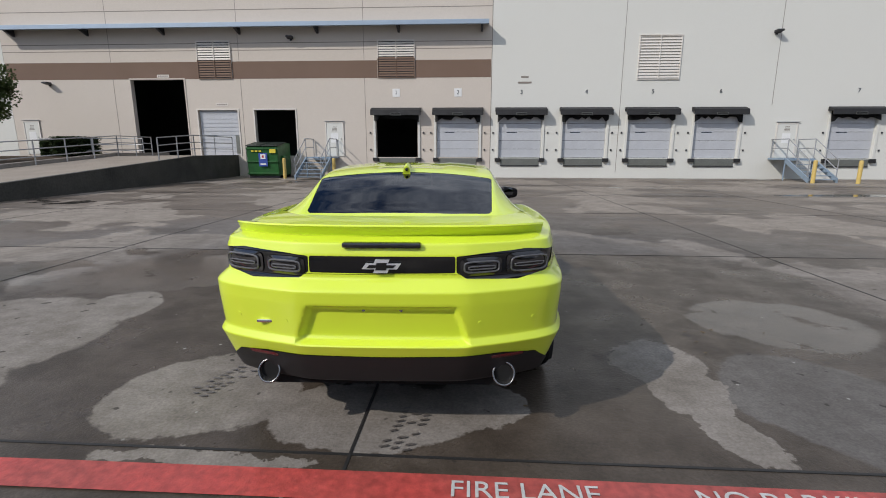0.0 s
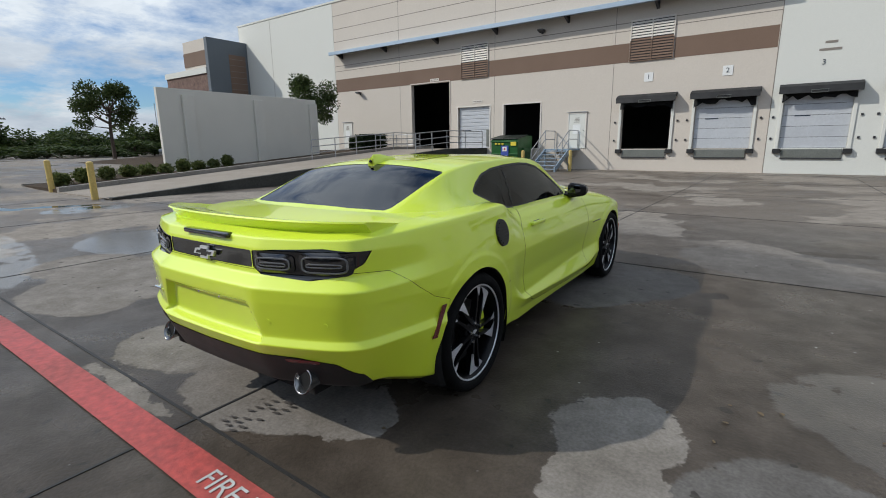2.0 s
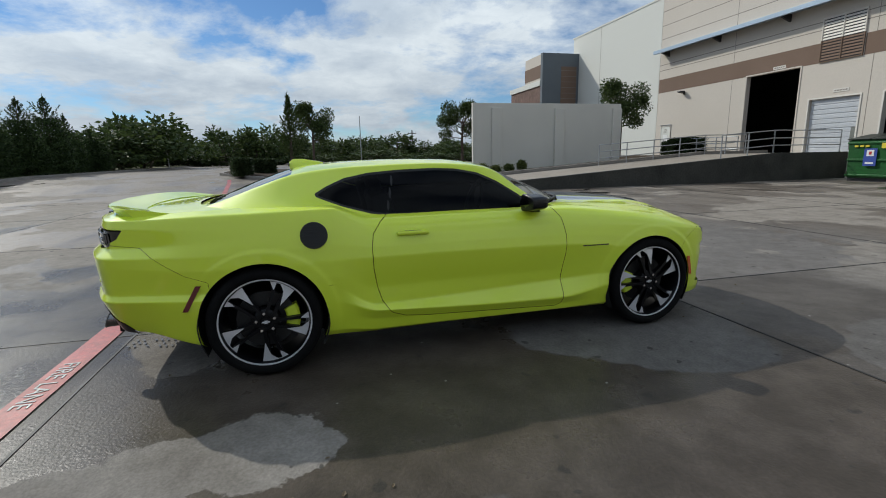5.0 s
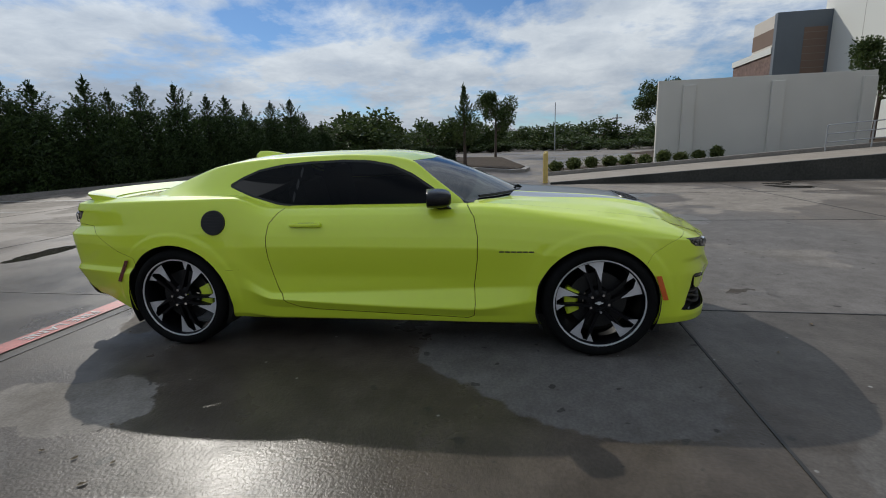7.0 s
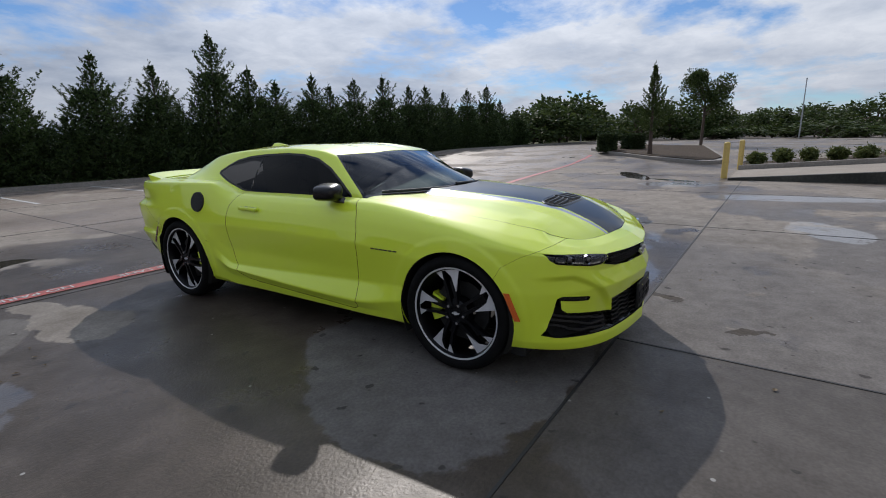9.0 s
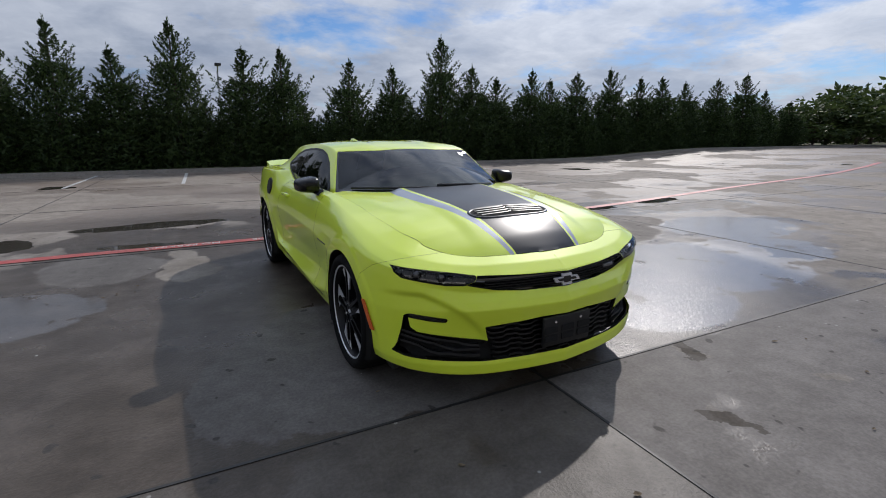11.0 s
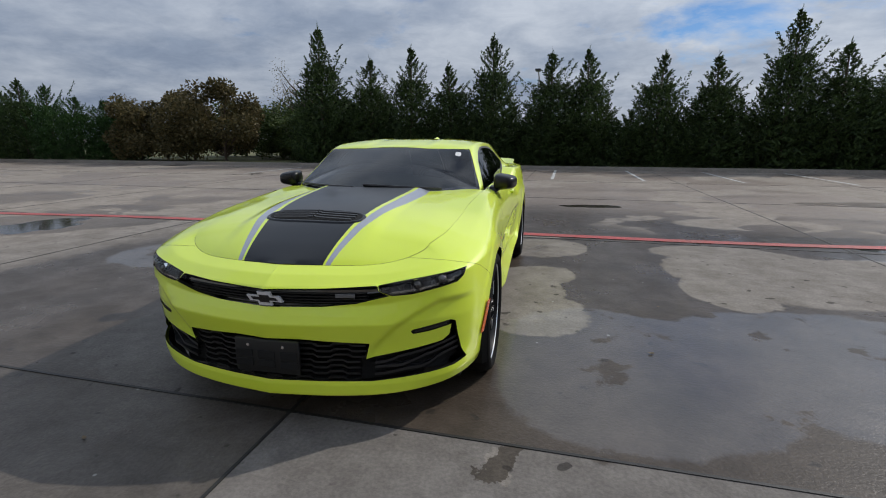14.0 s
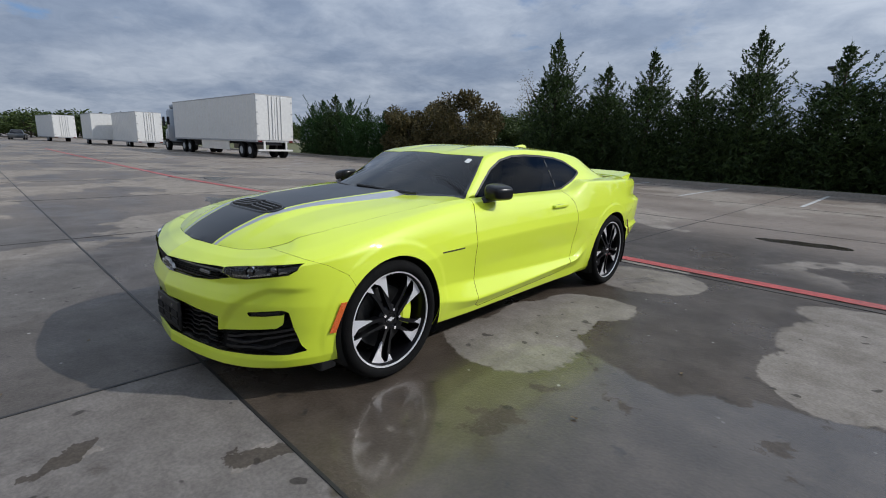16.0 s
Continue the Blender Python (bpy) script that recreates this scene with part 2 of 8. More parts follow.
def tube(a, b, r, r2=None, seg=8):
    return add_tube(bmesh.new(), a, b, r, r2, seg)


def mesh_of(name, bm, material, smooth=False):
    me = bpy.data.meshes.new(name)
    bm.to_mesh(me)
    bm.free()
    for m in (material if isinstance(material, (list, tuple)) else [material]):
        me.materials.append(m)
    if smooth:
        me.polygons.foreach_set("use_smooth", [True] * len(me.polygons))
        me.set_sharp_from_angle(angle=radians(smooth if smooth is not True else 40))
    return me


def part(name, bm, material, parent=None, label="", smooth=False):
    me = bm if isinstance(bm, bpy.types.Mesh) else mesh_of(name, bm, material, smooth)
    ob = new(name, me)
    if parent is not None:
        ob.parent = parent
    return tagged(ob, label)


def thing(name, label, category, at=(0, 0, 0), rz=0.0, group="", kind=""):
    ob = new(name)
    ob.matrix_world = pose(*at, 0, 0, rz)
    ob.empty_display_size = 0.2
    return tagged(ob, label, category, group, kind)


def setting(name, bm, material, label="", smooth=False):
    return tagged(part(name, bm, material, None, "", smooth), label, kind="structure")


def wall_with_holes(x0, x1, z0, z1, y0, y1, holes):
    """A wall in the plane of x and z with openings (x0, x1, z0, z1) through it."""
    bm = bmesh.new()
    xs = sorted({x0, x1, *(min(max(v, x0), x1) for h in holes for v in h[:2])})
    for a, b in zip(xs, xs[1:]):
        cuts = sorted((max(h[2], z0), min(h[3], z1)) for h in holes if h[0] <= a + 1e-6 and h[1] >= b - 1e-6)
        z = z0
        for lo, hi in cuts + [(z1, z1)]:
            if lo - z > 1e-4:
                add_box(bm, a, b, y0, y1, z, lo)
            z = hi
    bmesh.ops.remove_doubles(bm, verts=bm.verts, dist=1e-4)
    return bm


def letters(text, size, depth=0.002):
    """Built-in-font lettering as a mesh, centred, flat in x and y."""
    cu = bpy.data.curves.new("letters", "FONT")
    cu.body, cu.size, cu.extrude, cu.align_x, cu.align_y = text, size, depth, "CENTER", "CENTER"
    ob = bpy.data.objects.new("letters", cu)
    scene.collection.objects.link(ob)
    me = bpy.data.meshes.new_from_object(ob.evaluated_get(bpy.context.evaluated_depsgraph_get()))
    bpy.data.objects.remove(ob)
    bm = bmesh.new()
    bm.from_mesh(me)
    bpy.data.meshes.remove(me)
    return bm

# ---- ground: wet concrete lot, sawn joints, red fire-lane line ----
JX, JY, PITCH = -0.075, 2.104, 4.577


def lot_material():
    m = bpy.data.materials.new("wet_concrete_lot")
    m.use_nodes = True
    nt = m.node_tree
    N, L = nt.nodes.new, nt.links.new
    b = nt.nodes["Principled BSDF"]
    pos = N("ShaderNodeNewGeometry").outputs["Position"]

    def math_node(op, a, c=None, d=None, clamp=False):
        n = N("ShaderNodeMath")
        n.operation, n.use_clamp = op, clamp
        for i, v in enumerate((a, c, d)):
            if v is None:
                continue
            if isinstance(v, (int, float)):
                n.inputs[i].default_value = v
            else:
                L(v, n.inputs[i])
        return n.outputs[0]

    def noise(scale, detail=5.0, rough=0.55, vec=pos, out="Fac"):
        n = N("ShaderNodeTexNoise")
        n.inputs["Scale"].default_value, n.inputs["Detail"].default_value, n.inputs["Roughness"].default_value = scale, detail, rough
        L(vec, n.inputs["Vector"])
        return n.outputs[out]

    def span(v, a, c, lo=0.0, hi=1.0):
        n = N("ShaderNodeMapRange")
        n.interpolation_type = "SMOOTHSTEP"
        for i, x in enumerate((a, c, lo, hi)):
            n.inputs[i + 1].default_value = x
        L(v, n.inputs[0])
        return n.outputs[0]

    def blend(fac, a, c, kind="MIX"):
        n = N("ShaderNodeMix")
        n.data_type, n.blend_type = "RGBA", kind
        for v, s in ((fac, n.inputs[0]), (a, n.inputs[6]), (c, n.inputs[7])):
            if isinstance(v, (int, float)):
                s.default_value = v
            elif isinstance(v, tuple):
                s.default_value = (*v, 1)
            else:
                L(v, s)
        return n.outputs[2]

    # edges of stains wander: the place is shifted a little by noise
    shift = N("ShaderNodeVectorMath")
    shift.operation = "MULTIPLY_ADD"
    L(noise(1.9, 5.0, 0.62, pos, "Color"), shift.inputs[0])
    shift.inputs[1].default_value, shift.inputs[2].default_value = (0.34, 0.34, 0.0), (-0.17, -0.17, 0.0)
    moved = N("ShaderNodeVectorMath")
    L(pos, moved.inputs[0])
    L(shift.outputs[0], moved.inputs[1])
    # and fray at the finger's scale
    fray = N("ShaderNodeVectorMath")
    fray.operation = "MULTIPLY_ADD"
    L(noise(16.0, 4.0, 0.65, pos, "Color"), fray.inputs[0])
    fray.inputs[1].default_value, fray.inputs[2].default_value = (0.10, 0.10, 0.0), (-0.05, -0.05, 0.0)
    frayed = N("ShaderNodeVectorMath")
    L(moved.outputs[0], frayed.inputs[0])
    L(fray.outputs[0], frayed.inputs[1])
    where = frayed.outputs[0]

    def blob(x, y, rx, ry, turn=0.0):
        n = N("ShaderNodeMapping")
        n.vector_type = "TEXTURE"
        n.inputs["Location"].default_value = (x, y, 0)
        n.inputs["Rotation"].default_value = (0, 0, radians(turn))
        n.inputs["Scale"].default_value = (rx, ry, 1e6)
        L(where, n.inputs["Vector"])
        d = N("ShaderNodeVectorMath")
        d.operation = "LENGTH"
        L(n.outputs[0], d.inputs[0])
        return span(d.outputs["Value"], 0.96, 1.02, 1.0, 0.0)

    def union(items):
        out = items[0]
        for it in items[1:]:
            out = math_node("MAXIMUM", out, it)
        return out

    # how wet: dry islands with the coloured-in glare marks, damp film, standing water
    broad = noise(0.30, 5.0, 0.55, where)
    dry_noise = span(broad, 0.508, 0.524)
    away = N("ShaderNodeVectorMath")
    away.operation = "LENGTH"
    L(pos, away.inputs[0])
    dry_noise = math_node("MULTIPLY", dry_noise, span(away.outputs["Value"], 3.8, 4.6))
    dry = union([dry_noise] + [blob(*d) for d in DRY_AND_GLARE])
    wet_here = union([blob(*d) for d in DAMP])
    dry = math_node("MULTIPLY", dry, math_node("SUBTRACT", 1.0, wet_here))
    pool = union([blob(*d) for d in POOLS] + [math_node("MULTIPLY", span(noise(0.21, 4.0, 0.5, where), 0.665, 0.68), span(away.outputs["Value"], 3.8, 4.6))])
    pool = math_node("MULTIPLY", pool, math_node("SUBTRACT", 1.0, union([blob(*d) for d in DRY_AND_GLARE])))
    grain, mid = noise(55.0, 4.0, 0.6), noise(2.2, 6.0, 0.6)
    dry_col = blend(span(mid, 0.35, 0.65), (0.236, 0.214, 0.190), (0.182, 0.163, 0.142))
    wet_col = blend(span(mid, 0.35, 0.65), (0.083, 0.067, 0.053), (0.054, 0.043, 0.033))
    # far from the washed car the film is thinner, streaked along the slope
    streak = N("ShaderNodeMapping")
    streak.inputs["Rotation"].default_value, streak.inputs["Scale"].default_value = (0, 0, radians(12)), (0.22, 0.8, 1.0)
    L(where, streak.inputs["Vector"])
    thin = span(noise(0.9, 6.0, 0.62, streak.outputs[0]), 0.30, 0.66)
    far_col = blend(thin, (0.085, 0.068, 0.054), (0.185, 0.156, 0.128))
    # the bays towards the trees have dried off
    south = N("ShaderNodeSeparateXYZ")
    L(where, south.inputs[0])
    far_col = blend(math_node("MULTIPLY", span(south.outputs[1], -6.5, -4.0, 1.0, 0.0), 0.8), far_col, (0.245, 0.204, 0.169))
    wet_col = blend(span(away.outputs["Value"], 4.2, 7.5), wet_col, far_col)
    half = union([blob(*d) for d in HALF])
    # the slabs before the cross joint drained sooner
    slab = N("ShaderNodeSeparateXYZ")
    L(pos, slab.inputs[0])
    slab_dry = math_node("MULTIPLY", span(slab.outputs[1], JY - 0.004, JY + 0.012), span(away.outputs["Value"], 5.0, 8.5, 1.0, 0.0))
    slab_dry = math_node("MULTIPLY", slab_dry, span(noise(0.75, 5.0, 0.6, where), 0.36, 0.42))
    slab_dry = math_node("MULTIPLY", slab_dry, span(slab.outputs[0], JX - 0.006, JX + 0.006, 1.0, 0.45))
    pale = math_node("MULTIPLY", slab_dry, span(slab.outputs[0], JX - 0.006, JX + 0.006, 0.65, 0.0))
    half = math_node("MAXIMUM", half, slab_dry)
    stain = union([blob(*d) for d in STAIN])
    wet_col = blend(half, wet_col, blend(span(mid, 0.3, 0.7), (0.145, 0.135, 0.125), (0.112, 0.103, 0.095)))
    wet_col = blend(pale, wet_col, blend(span(mid, 0.3, 0.7), (0.200, 0.182, 0.166), (0.158, 0.143, 0.130)))
    pool_col = (0.045, 0.04, 0.034)
    dry_col = blend(span(away.outputs["Value"], 4.2, 7.5), dry_col, blend(span(mid, 0.35, 0.65), (0.292, 0.258, 0.220), (0.235, 0.206, 0.174)))
    col = blend(dry, wet_col, dry_col)
    col = blend(pool, col, pool_col)
    col = blend(math_node("MULTIPLY", stain, 0.85), col, (0.060, 0.050, 0.040))
    # oil spots
    spots = math_node("MULTIPLY", span(noise(9.0, 2.0, 0.4), 0.69, 0.73), 0.7)
    col = blend(spots, col, (0.03, 0.027, 0.024))
    col = blend(1.0, col, blend(span(grain, 0.3, 0.7), (0.84, 0.84, 0.84), (1.10, 1.10, 1.10)), "MULTIPLY")
    mottle = noise(7.5, 6.0, 0.68)
    col = blend(1.0, col, blend(span(mottle, 0.32, 0.68), (0.86, 0.855, 0.85), (1.10, 1.10, 1.10)), "MULTIPLY")
    # pale specks of grit
    grit = N("ShaderNodeTexVoronoi")
    grit.inputs["Scale"].default_value = 6.0
    L(pos, grit.inputs["Vector"])
    col = blend(math_node("MULTIPLY", span(grit.outputs["Distance"], 0.075, 0.05), span(noise(2.0, 2.0, 0.5), 0.52, 0.6)), col, (0.30, 0.29, 0.27))
    L(col, b.inputs["Base Color"])
    rough_wet = span(noise(1.1, 5.0, 0.6), 0.35, 0.65, 0.25, 0.42)
    r0 = N("ShaderNodeMix")
    L(math_node("MAXIMUM", half, math_node("MULTIPLY", thin, span(away.outputs["Value"], 4.2, 7.5))), r0.inputs[0])
    L(rough_wet, r0.inputs[2])
    r0.inputs[3].default_value = 0.56
    film = union([blob(*d) for d in FILM])
    film = math_node("MULTIPLY", film, span(noise(2.6, 7.0, 0.62, where), 0.615, 0.585))
    rf = N("ShaderNodeMix")
    L(film, rf.inputs[0])
    L(r0.outputs[0], rf.inputs[2])
    rf.inputs[3].default_value = 0.28
    rough_wet = rf.outputs[0]
    L(math_node("MULTIPLY", film, 0.4), b.inputs["Coat Weight"])
    b.inputs["Coat Roughness"].default_value = 0.10
    spec = math_node("MULTIPLY_ADD", math_node("MAXIMUM", half, dry), -0.20, 0.28)
    L(math_node("MULTIPLY_ADD", film, 0.36, spec), b.inputs["Specular IOR Level"])
    r = N("ShaderNodeMix")
    L(dry, r.inputs[0])
    L(rough_wet, r.inputs[2])
    r.inputs[3].default_value = 0.72
    r2 = N("ShaderNodeMix")
    L(pool, r2.inputs[0])
    L(r.outputs[0], r2.inputs[2])
    r2.inputs[3].default_value = 0.07
    L(r2.outputs[0], b.inputs["Roughness"])
    b.inputs["IOR"].default_value = 1.4
    bump = N("ShaderNodeBump")
    bump.inputs["Distance"].default_value = 0.004
    L(math_node("MULTIPLY", math_node("SUBTRACT", 1.0, pool), 0.6), bump.inputs["Strength"])
    L(math_node("ADD", grain, math_node("MULTIPLY", mid, 0.6)), bump.inputs["Height"])
    L(bump.outputs[0], b.inputs["Normal"])
    return m


# dry islands and pale glare marks, damp stains and pools on the lot: x, y, half sizes, turn
DRY_AND_GLARE = [(1.75, -1.33, 0.29, 0.40, -8), (1.82, -1.76, 0.25, 0.30, 0), (1.83, -2.18, 0.16, 0.28, 4), (-1.08, -1.92, 0.58, 0.50, 20), (-0.05, -2.12, 0.60, 0.34, 0), (0.50, -1.98, 0.30, 0.26, 0), (-0.75, -2.54, 0.55, 0.06, 0),
       (-1.12, 0.42, 0.46, 0.43, 0), (-1.02, -0.10, 0.36, 0.48, 0), (-1.12, -0.64, 0.38, 0.36, 0), (-3.45, -1.20, 1.10, 1.0, 0), (-2.75, -0.50, 0.38, 0.50, 10), (-3.15, -2.0, 0.80, 0.45, 0), (-4.5, -1.5, 0.7, 0.6, 0),
       # the last three are small wet marks, their glare coloured in as pale
       (-4.2, -4.3, 1.2, 0.55, 5), (-1.12, 2.24, 0.045, 0.10, 30), (-0.62, 2.80, 0.04, 0.09, -20), (-1.55, 2.82, 0.04, 0.12, 40)]
HALF = [(1.0, 1.0, 0.45, 0.76, -22), (1.34, 1.45, 0.42, 0.60, 0), (0.75, 1.65, 0.85, 0.48, 0), (2.35, 3.0, 1.1, 0.85, -20), (2.6, -1.9, 0.55, 0.75, 20)]
DAMP = [(-3.05, 2.9, 0.30, 0.16, 15), (-4.4, -4.05, 0.5, 0.3, 20)]
FILM = [(3.05, -0.5, 0.7, 0.6, 0), (-1.72, 1.16, 0.92, 0.90, -10), (-3.2, 0.85, 1.3, 0.92, 5), (-4.5, 0.75, 0.9, 0.62, 0), (-6.2, -2.5, 2.7, 0.9, -10),
        (-8.5, -7.5, 2.6, 0.5, 5), (-8.7, 3.2, 0.5, 1.7, 12), (-5.0, 3.5, 0.8, 0.4, 20), (-11.0, 0.7, 0.7, 1.0, 10), (-5.6, -0.4, 1.2, 0.8, 0)]
STAIN = [(-1.13, 2.22, 0.06, 0.14, -25), (-0.60, 2.82, 0.13, 0.05, -60), (3.0, 3.9, 0.5, 0.14, 8), (2.5, -2.9, 0.35, 0.22, 0)]
POOLS = [(13.5, 12.0, 3.0, 0.45, 3), (-1.85, -5.9, 0.62, 0.22, 8), (2.3, -4.55, 1.1, 0.32, 3), (3.95, -3.7, 0.35, 0.5, 20), (-13.6, -1.0, 1.7, 0.35, 25), (-5.2, -2.75, 0.45, 0.16, 0), (-7.2, -3.0, 0.7, 0.2, 10), (-4.4, -4.05, 0.4, 0.22, 20), (2.35, -2.95, 0.50, 0.16, -12), (-12.2, 0.4, 0.9, 0.22, 60)]
M["lot"] = lot_material()
M["joint"] = surface("joint_filler", (0.02, 0.019, 0.018), 0.6, vary=0.2)


def lie(x):
    """Height of the ground: level, rising a little to the west."""
    t = min(1.0, max(0.0, (-x - 17.0) / 13.0))
    return 0.45 * t * t * (3 - 2 * t)


def ground_strip(x0, x1, y0, y1, lift, floor=None, step=1.6):
    """A strip that follows the ground; with a floor it is a solid bar."""
    xs = sorted({x0, x1, *(x for x in (-30 + step * k for k in range(9)) if x0 < x < x1)})
    bm = bmesh.new()
    rows = []
    for x in xs:
        z = lie(x) + lift
        ring = [(x, y0, z), (x, y1, z)]
        if floor is not None:
            ring += [(x, y1, lie(x) + floor), (x, y0, lie(x) + floor)]
        rows.append([bm.verts.new(p) for p in ring])
    n = len(rows[0])
    for a, b in zip(rows, rows[1:]):
        for i in range(n if n > 2 else 1):
            j = (i + 1) % n
            bm.faces.new((a[i], b[i], b[j], a[j]))
    if n > 2:
        bm.faces.new(rows[0]), bm.faces.new(rows[-1][::-1])
    bmesh.ops.recalc_face_normals(bm, faces=bm.faces)
    if n == 2 and bm.faces[:] and sum(f.normal.z for f in bm.faces) < 0:
        bmesh.ops.reverse_faces(bm, faces=bm.faces)
    return bm


setting("ground", ground_strip(-2500, 2500, -2500, 2500, 0.0), M["lot"], "wet and dry patched grey concrete lot")

# ---- warehouse with loading docks ----
WY, WT = 22.05, 0.25            # front face of the dock wall, thickness
DOCKS = [(-3.60, "1"), (-0.27, "2"), (3.10, "3"), (6.50, "4"), (9.92, "5"), (13.36, "6"), (20.2, "7")]
DOOR = (-1.14, 1.14, 1.08, 3.35)  # half widths and heights of a dock opening
BIG, MID, LOW = (-18.4, -15.35, 1.15, 5.24), (-14.72, -12.45, 1.15, 3.62), (-11.5, -9.2, 1.15, 3.62)


def building():
    left_holes = [BIG, MID, LOW] + [(x + DOOR[0], x + DOOR[1], DOOR[2], DOOR[3]) for x, _ in DOCKS[:2]]
    right_holes = [(x + DOOR[0], x + DOOR[1], DOOR[2], DOOR[3]) for x, _ in DOCKS[2:]]
    setting("wall_docks_beige", wall_with_holes(-25.6, 1.5, -0.2, 11.4, WY, WY + WT, left_holes), M["facade"], "beige painted concrete warehouse wall")
    setting("wall_docks_white", wall_with_holes(1.5, 62.0, -0.2, 13.4, WY - 0.01, WY + WT, right_holes), M["white_wall"], "off-white painted concrete warehouse wall")
    setting("wall_wing_white", box(-37.4, -25.6, WY - 0.012, WY + WT, -0.2, 11.4), M["white_wall"], "off-white warehouse wing wall")
    setting("wall_side_west", box(-37.4, -37.15, WY + WT, WY + 40, -0.2, 11.4), M["white_wall"])
    setting("wall_side_east", box(61.75, 62.0, WY + WT, WY + 40, -0.2, 13.4), M["white_wall"])
    setting("wall_back", box(-37.4, 62, WY + 40, WY + 40.25, -0.2, 11.4), M["white_wall"])
    setting("roof", box(-37.15, 61.75, WY + WT, WY + 40, 10.9, 11.1), M["dark_metal"])
    # dark floor and an added back sheet colour in the shade behind the openings
    setting("warehouse_floor", box(-37.1, 61.7, WY + WT, WY + 39.9, 0.9, 1.06), M["room_shade"])
    setting("warehouse_partition", box(-37.1, 61.7, WY + 9, WY + 9.1, 1.06, 10.8), M["room_shade"])
    # brown painted band, broken by the louvers
    for i, (a, b) in enumerate(((-25.55, -14.5), (-12.55, -4.6), (-2.55, 1.46))):
        setting("trim_band_%d" % (i + 1), box(a, b, WY - 0.006, WY + 0.02, 5.26, 6.15), M["band"])
    # reveal grooves of the tilt-up panels as thin strips coloured like their shade
    bm = bmesh.new()
    for z in (6.72, 7.08, 8.75, 9.6, 10.5):
        add_box(bm, -25.58, 1.48, WY - 0.003, WY + 0.01, z - 0.018, z + 0.018)
    for x in (-19.4, -12.15, -5.3):
        add_box(bm, x - 0.012, x + 0.012, WY - 0.004, WY + 0.01, 0.3, 11.4)
    add_box(bm, 8.27, 8.295, WY - 0.014, WY, 0.3, 13.4)
    add_box(bm, 1.485, 1.515, WY - 0.016, WY, 0.0, 13.4)
    for x in (16.0, 24.5):
        add_box(bm, x - 0.012, x + 0.012, WY - 0.014, WY, 3.8, 13.4)
    add_box(bm, -33.0, -32.97, WY - 0.016, WY, 1.2, 11.4)
    setting("trim_reveals", bm, M["shade_brown"])
    setting("trim_coping", box(-37.5, 1.6, WY - 0.05, WY + 0.35, 11.4, 11.52), M["white_wall"])


building()


def dock_door(x, n, is_open, kind):
    """Sectional door, leveler, bumpers, head pad and number of one dock."""
    side = "beside it a white number plate" if n in "12" else "with its number painted above"
    d = thing("loading_dock", ("open loading dock with black head canopy and dark interior" if is_open else "closed grey sectional loading dock door with black canopy"), "loading dock", (x, WY, 0), group="loading docks")
    w = DOOR[1]
    if not is_open:
        for i in range(5):
            z0 = 1.09 + i * 0.45
            bm = box(-w + 0.004, w - 0.004, 0.10, 0.15, z0 + 0.006, z0 + 0.444, 0.008)
            for k in (0.15, 0.30):
                add_box(bm, -w + 0.01, w - 0.01, 0.096, 0.1005, z0 + k - 0.008, z0 + k + 0.008)
            part("door_panel", bm, M["dock_door"], d)
        part("vision_slot", box(-0.72, -0.18, 0.09, 0.1, 2.40, 2.45), M["ink"], d, "black vision slot")
    for s in (-1, 1):
        bm = box(s * (w + 0.02), s * (w + 0.14), -0.06, -0.014, 0.95, 3.3, 0.01)
        part("door_jamb", bm, M["white_wall"], d)
        bm = box(s * (w - 0.10), s * (w + 0.2), -0.16, -0.014, 0.86, 1.06, 0.02)
        part("bumper", bm, M["dock_rubber"], d, "black rubber dock bumper")
        for z in (1.45, 2.35):
            part("guard_bolt", box(s * (w + 0.28), s * (w + 0.36), -0.06, -0.014, z, z + 0.09, 0.01), M["dark_metal"], d)
    part("leveler", box(-w + 0.12, w - 0.12, -0.06, -0.014, 0.68, 1.04, 0.01), M["leveler"], d, "steel dock leveler lip")
    part("leveler_edge", box(-w + 0.1, w - 0.1, -0.07, -0.014, 0.63, 0.68), M["dark_metal"], d)
    # hooded head pad: sloped top, hanging flap with a ragged hem
    bm = bmesh.new()
    prof = [(0.0, 3.72), (-0.42, 3.58), (-0.46, 3.30), (-0.40, 3.30), (-0.36, 3.5), (0.0, 3.5)]
    rings = [[bm.verts.new((s * 1.36, y, z)) for y, z in prof] for s in (-1, 1)]
    for i in range(len(prof)):
        j = (i + 1) % len(prof)
        bm.faces.new((rings[0][i], rings[0][j], rings[1][j], rings[1][i]))
    bm.faces.new(rings[0])
    bm.faces.new(rings[1][::-1])
    bmesh.ops.recalc_face_normals(bm, faces=bm.faces)
    part("canopy", bm, M["dock_rubber"], d, "black rubber canopy hood")
    rng = random.Random(int(n) * 7)
    bm = bmesh.new()
    cols = 14
    top = [bm.verts.new((-1.22 + 2.44 * i / cols, -0.05 - 0.04 * rng.random(), 3.5)) for i in range(cols + 1)]
    low = [bm.verts.new((-1.22 + 2.44 * i / cols, -0.09 - 0.10 * rng.random(), (3.10 if i not in (0, 1, cols - 1, cols) else 2.95) + rng.uniform(-0.06, 0.14))) for i in range(cols + 1)]
    for i in range(cols):
        bm.faces.new((top[i], top[i + 1], low[i + 1], low[i]))
    bmesh.ops.solidify(bm, geom=bm.faces[:], thickness=0.02)
    part("head_curtain", bm, M["dock_rubber"], d, "ragged black rubber curtain", smooth=True)
    bm = bmesh.new()
